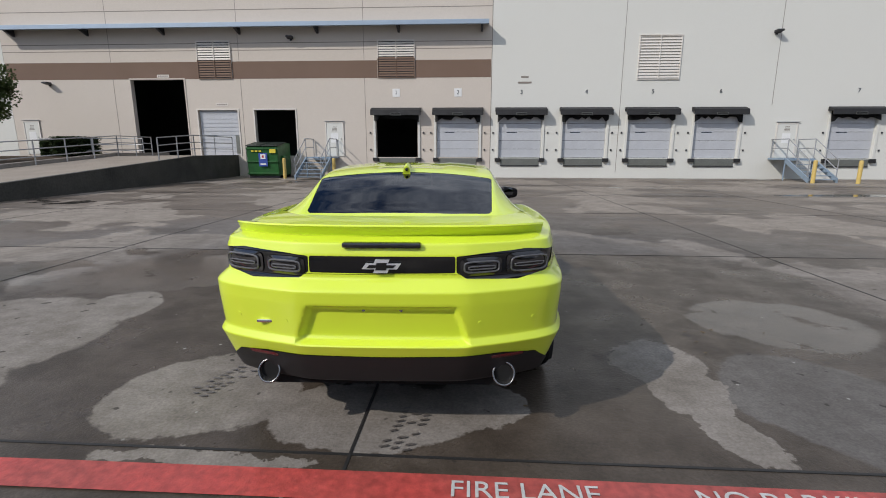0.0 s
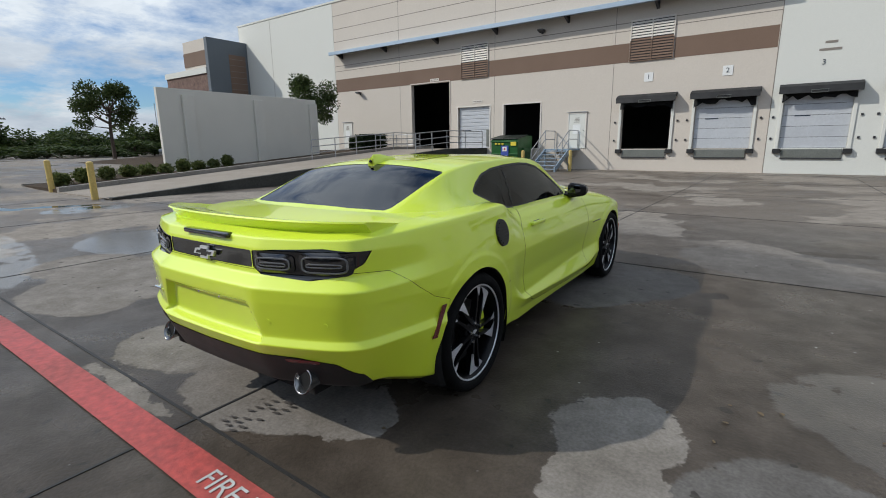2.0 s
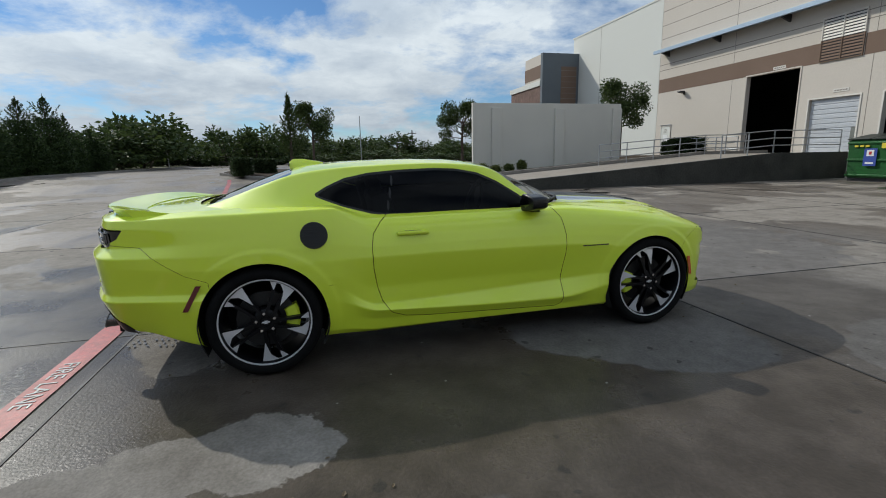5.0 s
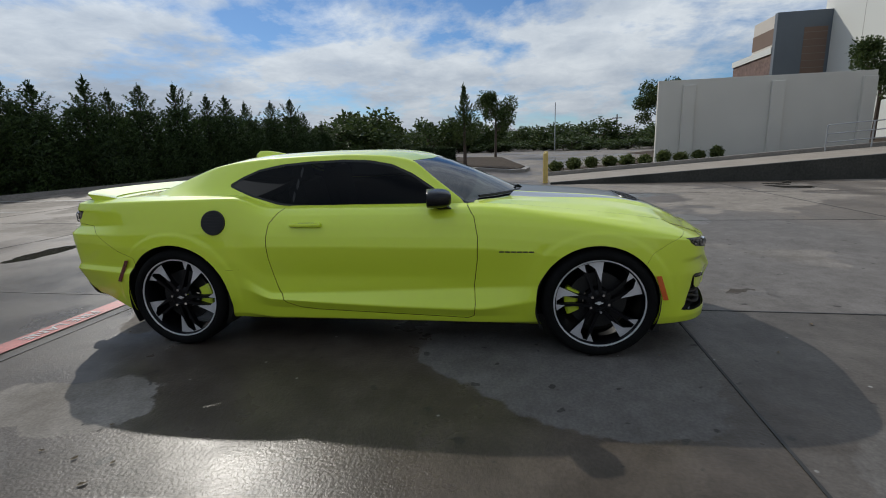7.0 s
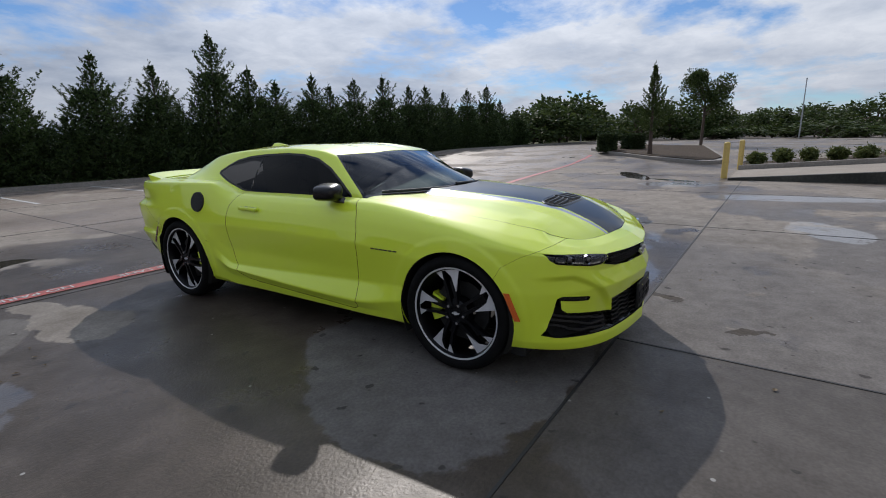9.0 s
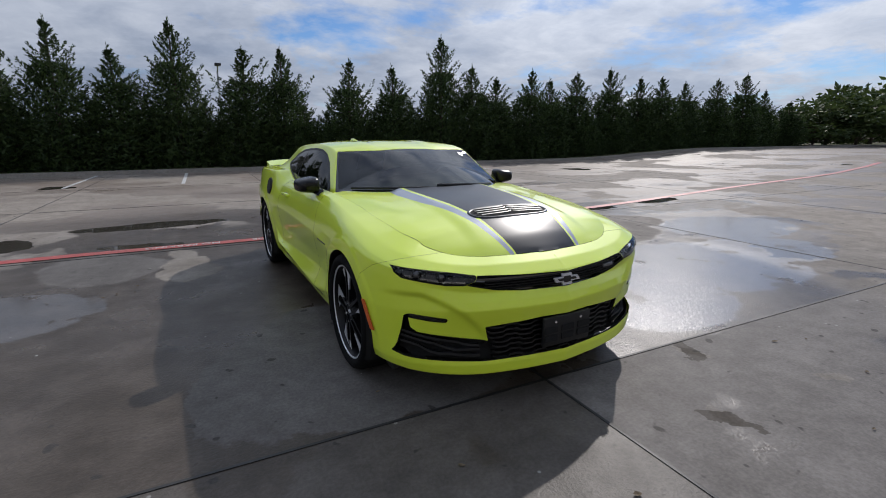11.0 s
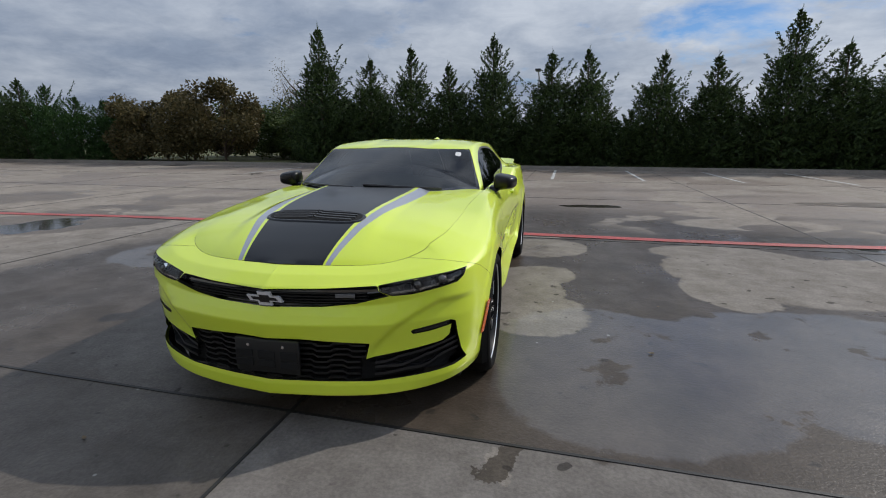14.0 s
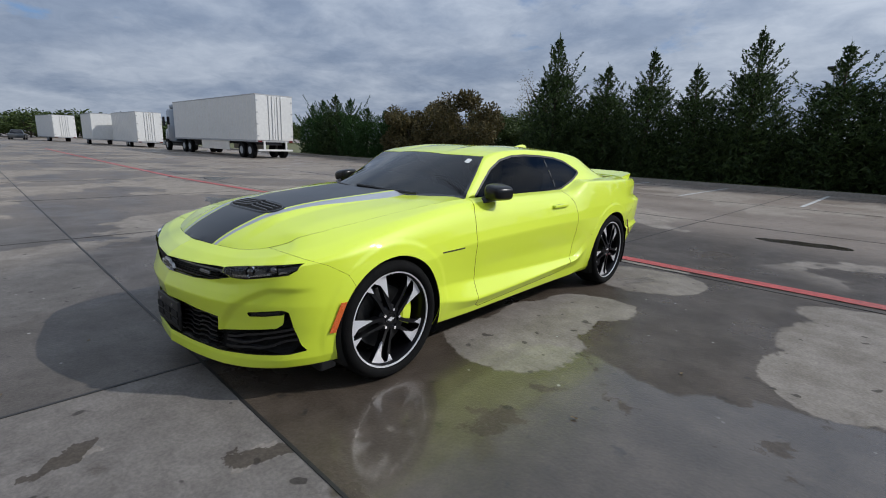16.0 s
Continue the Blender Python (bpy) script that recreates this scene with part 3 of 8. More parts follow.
    for a in ((-0.28, 0.28, 3.40, 3.415), (-0.28, 0.28, 3.29, 3.305), (-0.28, -0.265, 3.29, 3.415), (0.265, 0.28, 3.29, 3.415)):
        add_box(bm, a[0], a[1], -0.475, -0.455, a[2], a[3])
    part("canopy_label", bm, M["leveler"], d)
    if n in "12":
        part("number_plate", box(-0.2, 0.2, -0.02, -0.004, 4.28, 4.70), M["white_paint"], d, "white number plate")
    bm = letters(n, 0.30)
    bmesh.ops.transform(bm, matrix=pose(0, -0.026, 4.49, 90, 0, 0), verts=bm.verts)
    part("dock_number", bm, M["ink"], d)


for i, (dx, dn) in enumerate(DOCKS):
    dock_door(dx, dn, dn == "1", i)


def louver(x0, x1, z0, z1, split):
    lo = thing("wall_louver", "pale painted metal wall louver, two panels of slats", "louver", ((x0 + x1) / 2, WY, z0), group="wall louvers")
    w, h = (x1 - x0) / 2, z1 - z0
    part("backing", box(-w, w, -0.008, 0.0, 0, h), M["dark_metal"], lo)
    cut = 0.95 if split else 0.0
    for x in (-w, 0, w):
        part("frame_post", box(x - 0.02, x + 0.02, -0.065, -0.008, cut, h), M["louver"], lo)
        if split:
            part("frame_post", box(x - 0.02, x + 0.02, -0.065, -0.008, 0, cut), M["band"], lo)
    for z in (0, h):
        part("frame_rail", box(-w - 0.02, w + 0.02, -0.068, -0.008, z - 0.02, z + 0.02), M["band"] if split and z == 0 else M["louver"], lo)
    n = 15
    for s in (0, 1):
        a, b = (-w + 0.021, -0.021) if s == 0 else (0.021, w - 0.021)
        for k in range(n):
            z = (k + 0.5) * h / n
            bm = box(a, b, -0.055, -0.012, -0.045, -0.035)
            bmesh.ops.transform(bm, matrix=pose(0, 0, z + 0.045, 0, 0, 0), verts=bm.verts)
            for v in bm.verts:
                if v.co.y > -0.03:
                    v.co.z += 0.085
            low = split and z < 0.95
            part("slat", bm, M["band"] if low else M["louver"], lo)


louver(-14.45, -12.6, 5.28, 7.2, True)
louver(-4.55, -2.6, 5.28, 7.15, True)
louver(9.05, 11.15, 5.1, 7.25, False)


def awning():
    a = thing("metal_awning", "long grey-blue metal awning ledge on brackets", "awning", (-12.0, WY, 7.75))
    part("canopy_channel", box(-13.4, 13.3, -0.75, -0.62, -0.02, 0.20, 0.01), M["awning"], a)
    part("canopy_deck", box(-13.38, 13.28, -0.62, -0.006, 0.12, 0.16), M["awning"], a)
    for x in (-12.75, -8.5, -4.2, 0.0, 4.25, 8.6, 12.95):
        bm = box(x - 0.06, x + 0.06, -0.62, -0.006, -0.02, 0.12)
        for v in bm.verts:
            if v.co.z < 0.0 and v.co.y > -0.1:
                v.co.z -= 0.22
        part("bracket", bm, M["dark_metal"], a)


awning()


def wall_lamp(x, y, z, s=1.0):
    lamp = thing("wall_lamp", "small dark wall-mounted floodlight", "lamp", (x, y, z), group="wall floodlights")
    part("wall_plate", box(-0.06 * s, 0.06 * s, -0.05, -0.006, -0.08, 0.08, 0.01), M["dark_metal"], lamp)
    bm = box(-0.16 * s, 0.16 * s, -0.40, -0.05, -0.02, 0.12, 0.02)
    for v in bm.verts:
        if v.co.y < -0.3 and v.co.z < 0.02:
            v.co.z += 0.06
    part("housing", bm, M["dark_metal"], lamp)


for lx, lz in ((-9.2, 7.25), (15.75, 7.28), (-36.8, 7.3), (-23.1, 5.0)):
    wall_lamp(lx, WY - 0.012, lz)


def service_door(x0, x1, z0, z1, name):
    d = setting(name, box(x0, x1, WY - 0.03, WY - 0.016, z0, z1, 0.004), M["white_wall"], "off-white steel service door with paper notices")
    fr = bmesh.new()
    for a in ((x0 - 0.06, x0, z0, z1 + 0.06), (x1, x1 + 0.06, z0, z1 + 0.06), (x0, x1, z1, z1 + 0.06)):
        add_box(fr, a[0], a[1], WY - 0.05, WY - 0.014, a[2], a[3])
    part("door_frame", fr, M["louver"], d)
    part("door_handle", tube((x1 - 0.09, WY - 0.03, z0 + 0.95), (x1 - 0.09, WY - 0.10, z0 + 0.95), 0.025), M["rail"], d)
    part("drip_cap", box(x0 - 0.1, x1 + 0.1, WY - 0.09, WY - 0.014, z1 + 0.08, z1 + 0.11), M["rail"], d)
    xm = (x0 + x1) / 2
    part("notice", box(xm - 0.22, xm + 0.2, WY - 0.036, WY - 0.031, z0 + 0.75, z0 + 1.25), M["white_paint"], d, "white paper notice")
    for k in range(4):
        part("text_bar", box(xm - 0.16 + 0.02 * k, xm + 0.14, WY - 0.036, WY - 0.031, z0 + 1.36 + 0.07 * k, z0 + 1.39 + 0.07 * k), M["shade_brown"], d)


service_door(-7.5, -6.6, 1.12, 2.92, "door_1")
service_door(16.45, 17.4, 1.12, 2.85, "door_2")
service_door(-25.0, -24.15, 1.2, 3.0, "door_3")


def roll_door():
    d = setting("door_4", box(MID[0] + 0.02, MID[1] - 0.02, WY + 0.14, WY + 0.18, MID[2], MID[3]), M["dock_door"], "white ribbed overhead door beside the ramp")
    z = MID[2]
    while z < MID[3] - 0.1:
        part("door_rib", box(MID[0] + 0.03, MID[1] - 0.03, WY + 0.115, WY + 0.14, z + 0.02, z + 0.20, 0.006), M["dock_door"], d)
        z += 0.22
    part("kick_plate", box(MID[1] - 0.28, MID[1] - 0.06, WY + 0.10, WY + 0.114, MID[2] + 0.1, MID[2] + 1.1), M["leveler"], d)
    part("vision_slot", box(MID[0] + 0.3, MID[0] + 0.9, WY + 0.10, WY + 0.112, 2.2, 2.25), M["ink"], d)


roll_door()
for i, h in enumerate((BIG, MID, LOW)):
    bm = bmesh.new()
    for a in ((h[0] - 0.07, h[0], h[2], h[3] + 0.07), (h[1], h[1] + 0.07, h[2], h[3] + 0.07), (h[0], h[1], h[3], h[3] + 0.07)):
        add_box(bm, a[0], a[1], WY - 0.03, WY - 0.008, a[2], a[3])
    setting("trim_door_%d" % (i + 1), bm, M["facade"] if i == 0 else M["louver"])
for sx, sz, sw in ((-16.5, 5.42, 0.34), (-13.3, 3.92, 0.34)):
    sg = thing("door_sign", "small white sign plate above a door", "sign", (sx, WY, sz), group="door signs")
    part("plate", box(-sw, sw, -0.02, -0.008, -0.075, 0.075), M["louver"], sg)
    for k in range(5):
        part("text_bar", box(-sw + 0.06 + k * 0.12, -sw + 0.14 + k * 0.12, -0.024, -0.021, -0.03, 0.03), M["shade_brown"], sg)
for z, w in ((5.25, 0.2), (4.97, 0.36)):
    sg = thing("wall_sign", "faint grey lettering plate on the wall", "sign", (3.25, WY, z), group="wall lettering")
    part("text_bar", box(-w, w, -0.02, -0.014, -0.04, 0.05), M["shade_brown"], sg)


def tower():
    """Corner block beyond the wing: framed end face, band, stone base."""
    t = thing("corner_tower", "stepped office corner block with dark frame and stone base", "building", (-36.4, WY, 0))
    part("frame_slab", box(-0.4, 0.0, -3.55, -0.02, 0.0, 10.0), M["tower"], t, "dark grey framed end wall")
    part("wood_panel", box(0.0, 0.012, -1.75, -0.25, 4.5, 8.9), M["band"], t, "brown ribbed panel")
    for k in range(9):
        part("panel_rib", box(0.012, 0.03, -1.75, -0.25, 4.7 + 0.48 * k, 4.73 + 0.48 * k), M["shade_brown"], t)
    part("wall", box(-4.0, -0.4, -3.4, 14.0, 0.0, 10.0), M["facade"], t)
    part("band", box(-4.02, -0.4, -3.43, -3.4, 8.0, 9.1), M["band"], t, "brown painted band")
    part("lower_wall", box(-7.2, -0.4, -3.5, 10.0, 0.0, 7.3), M["stone"], t, "rough red-brown stone facing")
    part("coping", box(-7.3, -0.4, -3.6, 10.0, 7.3, 7.75), M["white_wall"], t)


tower()

# ---- the car: a low two-door coupe, built in its own frame (front to +y, ground at 0) ----
def paint_material():
    m = bpy.data.materials.new("lime_car_paint")
    m.use_nodes = True
    nt = m.node_tree
    b = nt.nodes["Principled BSDF"]
    b.inputs["Base Color"].default_value = (0.66, 0.80, 0.036, 1)
    b.inputs["Roughness"].default_value = 0.5
    b.inputs["Coat Weight"].default_value = 1.0
    b.inputs["Coat Roughness"].default_value = 0.02
    b.inputs["Coat IOR"].default_value = 1.5
    co = nt.nodes.new("ShaderNodeTexCoord")
    n = nt.nodes.new("ShaderNodeTexNoise")
    n.inputs["Scale"].default_value, n.inputs["Detail"].default_value = 900.0, 1.0
    bump = nt.nodes.new("ShaderNodeBump")
    bump.inputs["Strength"].default_value, bump.inputs["Distance"].default_value = 0.02, 0.001
    nt.links.new(co.outputs["Object"], n.inputs["Vector"])
    nt.links.new(n.outputs["Fac"], bump.inputs["Height"])
    nt.links.new(bump.outputs[0], b.inputs["Normal"])
    return m


M["paint"] = paint_material()
M["gloss_black"] = surface("gloss_black", (0.006, 0.006, 0.007), 0.08, vary=0.05, bump=0, coat=0.5)
M["satin_black"] = surface("satin_black_plastic", (0.016, 0.016, 0.017), 0.5, vary=0.12, grain=200, patch=6, bump=0.1, bump_scale=400)
M["shell"] = surface("dark_underbody", (0.004, 0.004, 0.004), 0.9, vary=0.1, bump=0)
M["tyre"] = surface("tyre_rubber", (0.007, 0.007, 0.007), 0.85, spec=0.12, vary=0.2, grain=60, patch=8, bump=0.3, bump_scale=120)
M["rim_black"] = surface("gloss_black_wheel", (0.003, 0.003, 0.004), 0.4, vary=0.06, bump=0, coat=0.04, spec=0.22)
M["mirror_black"] = surface("mirror_housing_black", (0.004, 0.004, 0.005), 0.28, vary=0.05, bump=0, spec=0.35)
M["machined"] = surface("machined_alloy", (0.74, 0.74, 0.76), 0.34, 0.45, vary=0.08, grain=200, patch=8, bump=0)
M["dim_mirror"] = surface("dim_mirror_glass", (0.12, 0.13, 0.14), 0.05, 1.0, vary=0.03, bump=0)
M["chrome"] = surface("chrome", (0.80, 0.80, 0.80), 0.06, 1.0, vary=0.03, bump=0)
M["brake"] = surface("brake_disc_steel", (0.045, 0.045, 0.045), 0.45, 0.8, vary=0.15, grain=90)
M["amber"] = surface("amber_marker", (0.75, 0.14, 0.02), 0.25, vary=0.1, grain=150, bump=0.4, bump_scale=250, coat=0.6)
M["red_lens"] = surface("red_marker", (0.12, 0.006, 0.008), 0.2, vary=0.1, grain=150, bump=0.4, bump_scale=250, coat=0.6)
M["smoke_lens"] = surface("smoked_lens", (0.018, 0.017, 0.018), 0.12, vary=0.1, bump=0, coat=1.0)
M["lens_guide"] = surface("lamp_light_guide", (0.115, 0.115, 0.12), 0.25, vary=0.1, bump=0, coat=0.6)
M["stripe_black"] = surface("dark_graphite_stripe", (0.008, 0.009, 0.011), 0.3, vary=0.05, bump=0, coat=0.18, spec=0.3)
M["stripe_silver"] = surface("silver_stripe", (0.36, 0.38, 0.43), 0.3, 0.3, vary=0.05, bump=0, coat=0.6)
M["lamp_housing"] = surface("dark_lamp_housing", (0.014, 0.014, 0.015), 0.3, 0.2, vary=0.25, grain=60, patch=25, bump=0)
M["pipe"] = surface("exhaust_metal", (0.30, 0.30, 0.30), 0.22, 0.95, vary=0.15, grain=60, bump=0)
M["vent_blade"] = surface("grey_vent_plastic", (0.05, 0.05, 0.052), 0.4, vary=0.1, bump=0)
M["bracket"] = surface("black_bracket_plastic", (0.006, 0.006, 0.006), 0.55, vary=0.1, bump=0)
M["seat"] = surface("black_leather", (0.015, 0.015, 0.016), 0.5, vary=0.15, grain=80)
M["headlamp_glass"] = glass("headlamp_glass", (0.9, 0.92, 0.92), ior=1.3)
M["tint_glass"] = glass("tinted_side_glass", (0.006, 0.007, 0.009), ior=1.22)
M["rear_glass"] = glass("dark_rear_glass", (0.016, 0.020, 0.032), ior=1.6)
M["screen_glass"] = glass("windscreen_glass", (0.036, 0.066, 0.068), ior=1.45)


def smooth(a, b, x):
    t = np.clip((x - a) / (b - a), 0, 1)
    return t * t * (3 - 2 * t)


def spline(keys, x):
    """A monotone cubic through (x, value) keys."""
    k = np.array(keys, float)
    xs, ys = k[:, 0], k[:, 1]
    h, d = np.diff(xs), np.diff(ys) / np.diff(xs)
    m = np.concatenate(([d[0]], np.where(d[:-1] * d[1:] > 0, 2 * d[:-1] * d[1:] / np.where(d[:-1] + d[1:] == 0, 1, d[:-1] + d[1:]), 0), [d[-1]]))
    x = np.clip(np.asarray(x, float), xs[0], xs[-1])
    i = np.clip(np.searchsorted(xs, x) - 1, 0, len(xs) - 2)
    t = (x - xs[i]) / h[i]
    return ((1 + 2 * t) * (1 - t) ** 2 * ys[i] + t * (1 - t) ** 2 * h[i] * m[i] + t * t * (3 - 2 * t) * ys[i + 1] + t * t * (t - 1) * h[i] * m[i + 1])


def inside(poly, p, q):
    """Signed distance of points (p, q) to a polygon, below zero inside."""
    poly = np.array(poly, float)
    a, b = poly, np.roll(poly, -1, 0)
    best, odd = np.full(p.shape, 1e9), np.zeros(p.shape, bool)
    for (ax, ay), (bx, by) in zip(a, b):
        ex, ey = bx - ax, by - ay
        t = np.clip(((p - ax) * ex + (q - ay) * ey) / (ex * ex + ey * ey), 0, 1)
        best = np.minimum(best, np.hypot(p - ax - t * ex, q - ay - t * ey))
        cross = (ay > q) != (by > q)
        with np.errstate(divide="ignore", invalid="ignore"):
            odd ^= cross & (p < ex * (q - ay) / (ey if ey else 1e-12) + ax)
    return np.where(odd, -best, best)


class Skin:
    """A skin of polygons that regions can be cut out of along smooth outlines."""

    def __init__(self, grid):
        nu, nv = grid.shape[:2]
        self.v = [tuple(p) for p in grid.reshape(-1, 3)]
        ix = np.arange(nu * nv).reshape(nu, nv)
        self.f = [(int(ix[i, j]), int(ix[i + 1, j]), int(ix[i + 1, j + 1]), int(ix[i, j + 1])) for i in range(nu - 1) for j in range(nv - 1)]
        self.tag = ["body"] * len(self.f)

    def split(self, field, name, only=None, gap=0.0):
        """Faces where field(points) < -gap take the name; a strip of the gap's width becomes 'gap'."""
        for level, low, high in ((-gap, name, None), (gap, "gap", None)) if gap else ((0.0, name, None),):
            P = np.array(self.v)
            f = field(P) - level
            cache, faces, tags = {}, [], []
            for poly, tag in zip(self.f, self.tag):
                if (only is not None and tag not in only) or tag == name:
                    faces.append(poly), tags.append(tag)
                    continue
                s = [f[i] < 0 for i in poly]
                if not any(s):
                    faces.append(poly), tags.append(tag)
                    continue
                if all(s):
                    faces.append(poly), tags.append(low)
                    continue
                a, b = [], []
                for k, i in enumerate(poly):
                    j = poly[(k + 1) % len(poly)]
                    (a if f[i] < 0 else b).append(i)
                    if (f[i] < 0) != (f[j] < 0):
                        key = (min(i, j), max(i, j))
                        if key not in cache:
                            t = f[key[0]] / (f[key[0]] - f[key[1]])
                            p0, p1 = self.v[key[0]], self.v[key[1]]
                            cache[key] = len(self.v)
                            self.v.append(tuple(p0[c] + t * (p1[c] - p0[c]) for c in range(3)))
                        a.append(cache[key]), b.append(cache[key])
                for half, t in ((a, low), (b, tag)):
                    if len(half) >= 3:
                        faces.append(tuple(half)), tags.append(t)
            self.f, self.tag = faces, tags

    def piece(self, *names, mirror="none", shift=0.0, thick=0.0):
        """A bmesh of the faces with these names; mirror: none, left (the other side alone) or both."""
        bm = bmesh.new()
        for flip in {"none": (1,), "left": (-1,), "both": (1, -1)}[mirror]:
            used = {}
            for poly, tag in zip(self.f, self.tag):
                if tag not in names:
                    continue
                vs = []
                for i in poly:
                    if i not in used:
                        p = self.v[i]
                        used[i] = bm.verts.new((p[0] * flip, p[1], p[2]))
                    vs.append(used[i])
                if len(set(vs)) < 3:
                    continue
                try:
                    bm.faces.new(vs if flip > 0 else vs[::-1])
                except ValueError:
                    pass
        bmesh.ops.remove_doubles(bm, verts=bm.verts, dist=2e-4)
        bm.normal_update()
        if shift:
            for v in bm.verts:
                v.co -= v.normal * shift
        if thick:
            bmesh.ops.solidify(bm, geom=bm.faces[:], thickness=thick)
        return bm


# plan outline of half the body, widest everywhere, from tail to nose
PLAN = [(0.0, -2.455), (0.20, -2.452), (0.385, -2.443), (0.425, -2.432), (0.62, -2.366), (0.79, -2.284), (0.843, -2.225), (0.875, -2.12), (0.912, -1.92), (0.938, -1.66), (0.946, -1.40), (0.932, -1.05),
        (0.912, -0.70), (0.905, -0.30), (0.908, 0.10), (0.915, 0.55), (0.925, 1.0), (0.940, 1.40), (0.930, 1.66), (0.890, 1.84), (0.81, 1.985), (0.67, 2.085), (0.47, 2.155), (0.24, 2.21), (0.0, 2.24)]
# height and inset of the body's section, from the lower edge to the upper, at stations along the outline
SEC_TAIL = [(0.305, 0.14), (0.335, 0.085), (0.41, 0.05), (0.487, 0.020), (0.537, 0.0), (0.572, 0.020), (0.73, 0.004), (0.792, 0.002), (0.842, 0.060), (0.95, 0.058), (1.0, 0.075), (1.02, 0.14)]
SEC_TAIL_CORNER = [(0.205, 0.09), (0.235, 0.045), (0.34, 0.028), (0.45, 0.008), (0.524, 0.0), (0.562, 0.020), (0.70, 0.004), (0.785, 0.012), (0.86, 0.030), (0.94, 0.046), (1.012, 0.068), (1.036, 0.17)]
SEC_HAUNCH = [(0.20, 0.07), (0.235, 0.045), (0.33, 0.025), (0.43, 0.012), (0.52, 0.006), (0.60, 0.0), (0.70, 0.002), (0.80, 0.014), (0.90, 0.036), (0.985, 0.062), (1.022, 0.082), (1.037, 0.225)]
SEC_SILL_REAR = [(0.185, 0.075), (0.205, 0.040), (0.285, 0.022), (0.350, -0.012), (0.380, 0.026), (0.50, 0.027), (0.70, 0.003), (0.77, 0.016), (0.835, 0.038), (0.90, 0.070), (0.94, 0.115), (0.957, 0.165)]
SEC_SILL_FRONT = [(0.185, 0.075), (0.200, 0.040), (0.245, 0.026), (0.300, -0.012), (0.425, 0.043), (0.51, 0.032), (0.69, 0.003), (0.76, 0.018), (0.835, 0.040), (0.90, 0.072), (0.94, 0.115), (0.957, 0.165)]
SEC_FENDER = [(0.18, 0.09), (0.21, 0.05), (0.28, 0.028), (0.38, 0.014), (0.46, 0.010), (0.56, 0.004), (0.64, 0.0), (0.72, 0.008), (0.80, 0.026), (0.858, 0.058), (0.890, 0.115), (0.907, 0.215)]
SEC_NOSE_CORNER = [(0.185, 0.10), (0.205, 0.035), (0.25, 0.02), (0.32, 0.016), (0.42, 0.006), (0.52, 0.0), (0.60, 0.004), (0.68, 0.008), (0.728, 0.012), (0.744, 0.028), (0.783, 0.105), (0.825, 0.23)]
SEC_NOSE = [(0.165, 0.06), (0.182, -0.014), (0.232, -0.014), (0.30, 0.002), (0.42, -0.004), (0.520, -0.022), (0.558, -0.006), (0.60, 0.016), (0.668, 0.002), (0.682, 0.014), (0.722, 0.078), (0.748, 0.145)]
STATIONS = [(0.0, SEC_TAIL), (0.16, SEC_TAIL), (0.235, SEC_TAIL_CORNER), (0.36, SEC_HAUNCH), (0.405, SEC_SILL_REAR), (0.625, SEC_SILL_FRONT), (0.725, SEC_FENDER), (0.84, SEC_NOSE_CORNER), (0.93, SEC_NOSE), (1.0, SEC_NOSE)]
ARCH = {-1.406: (0.345, 0.378), 1.392: (0.345, 0.366)}      # wheel opening: height of the centre, radius


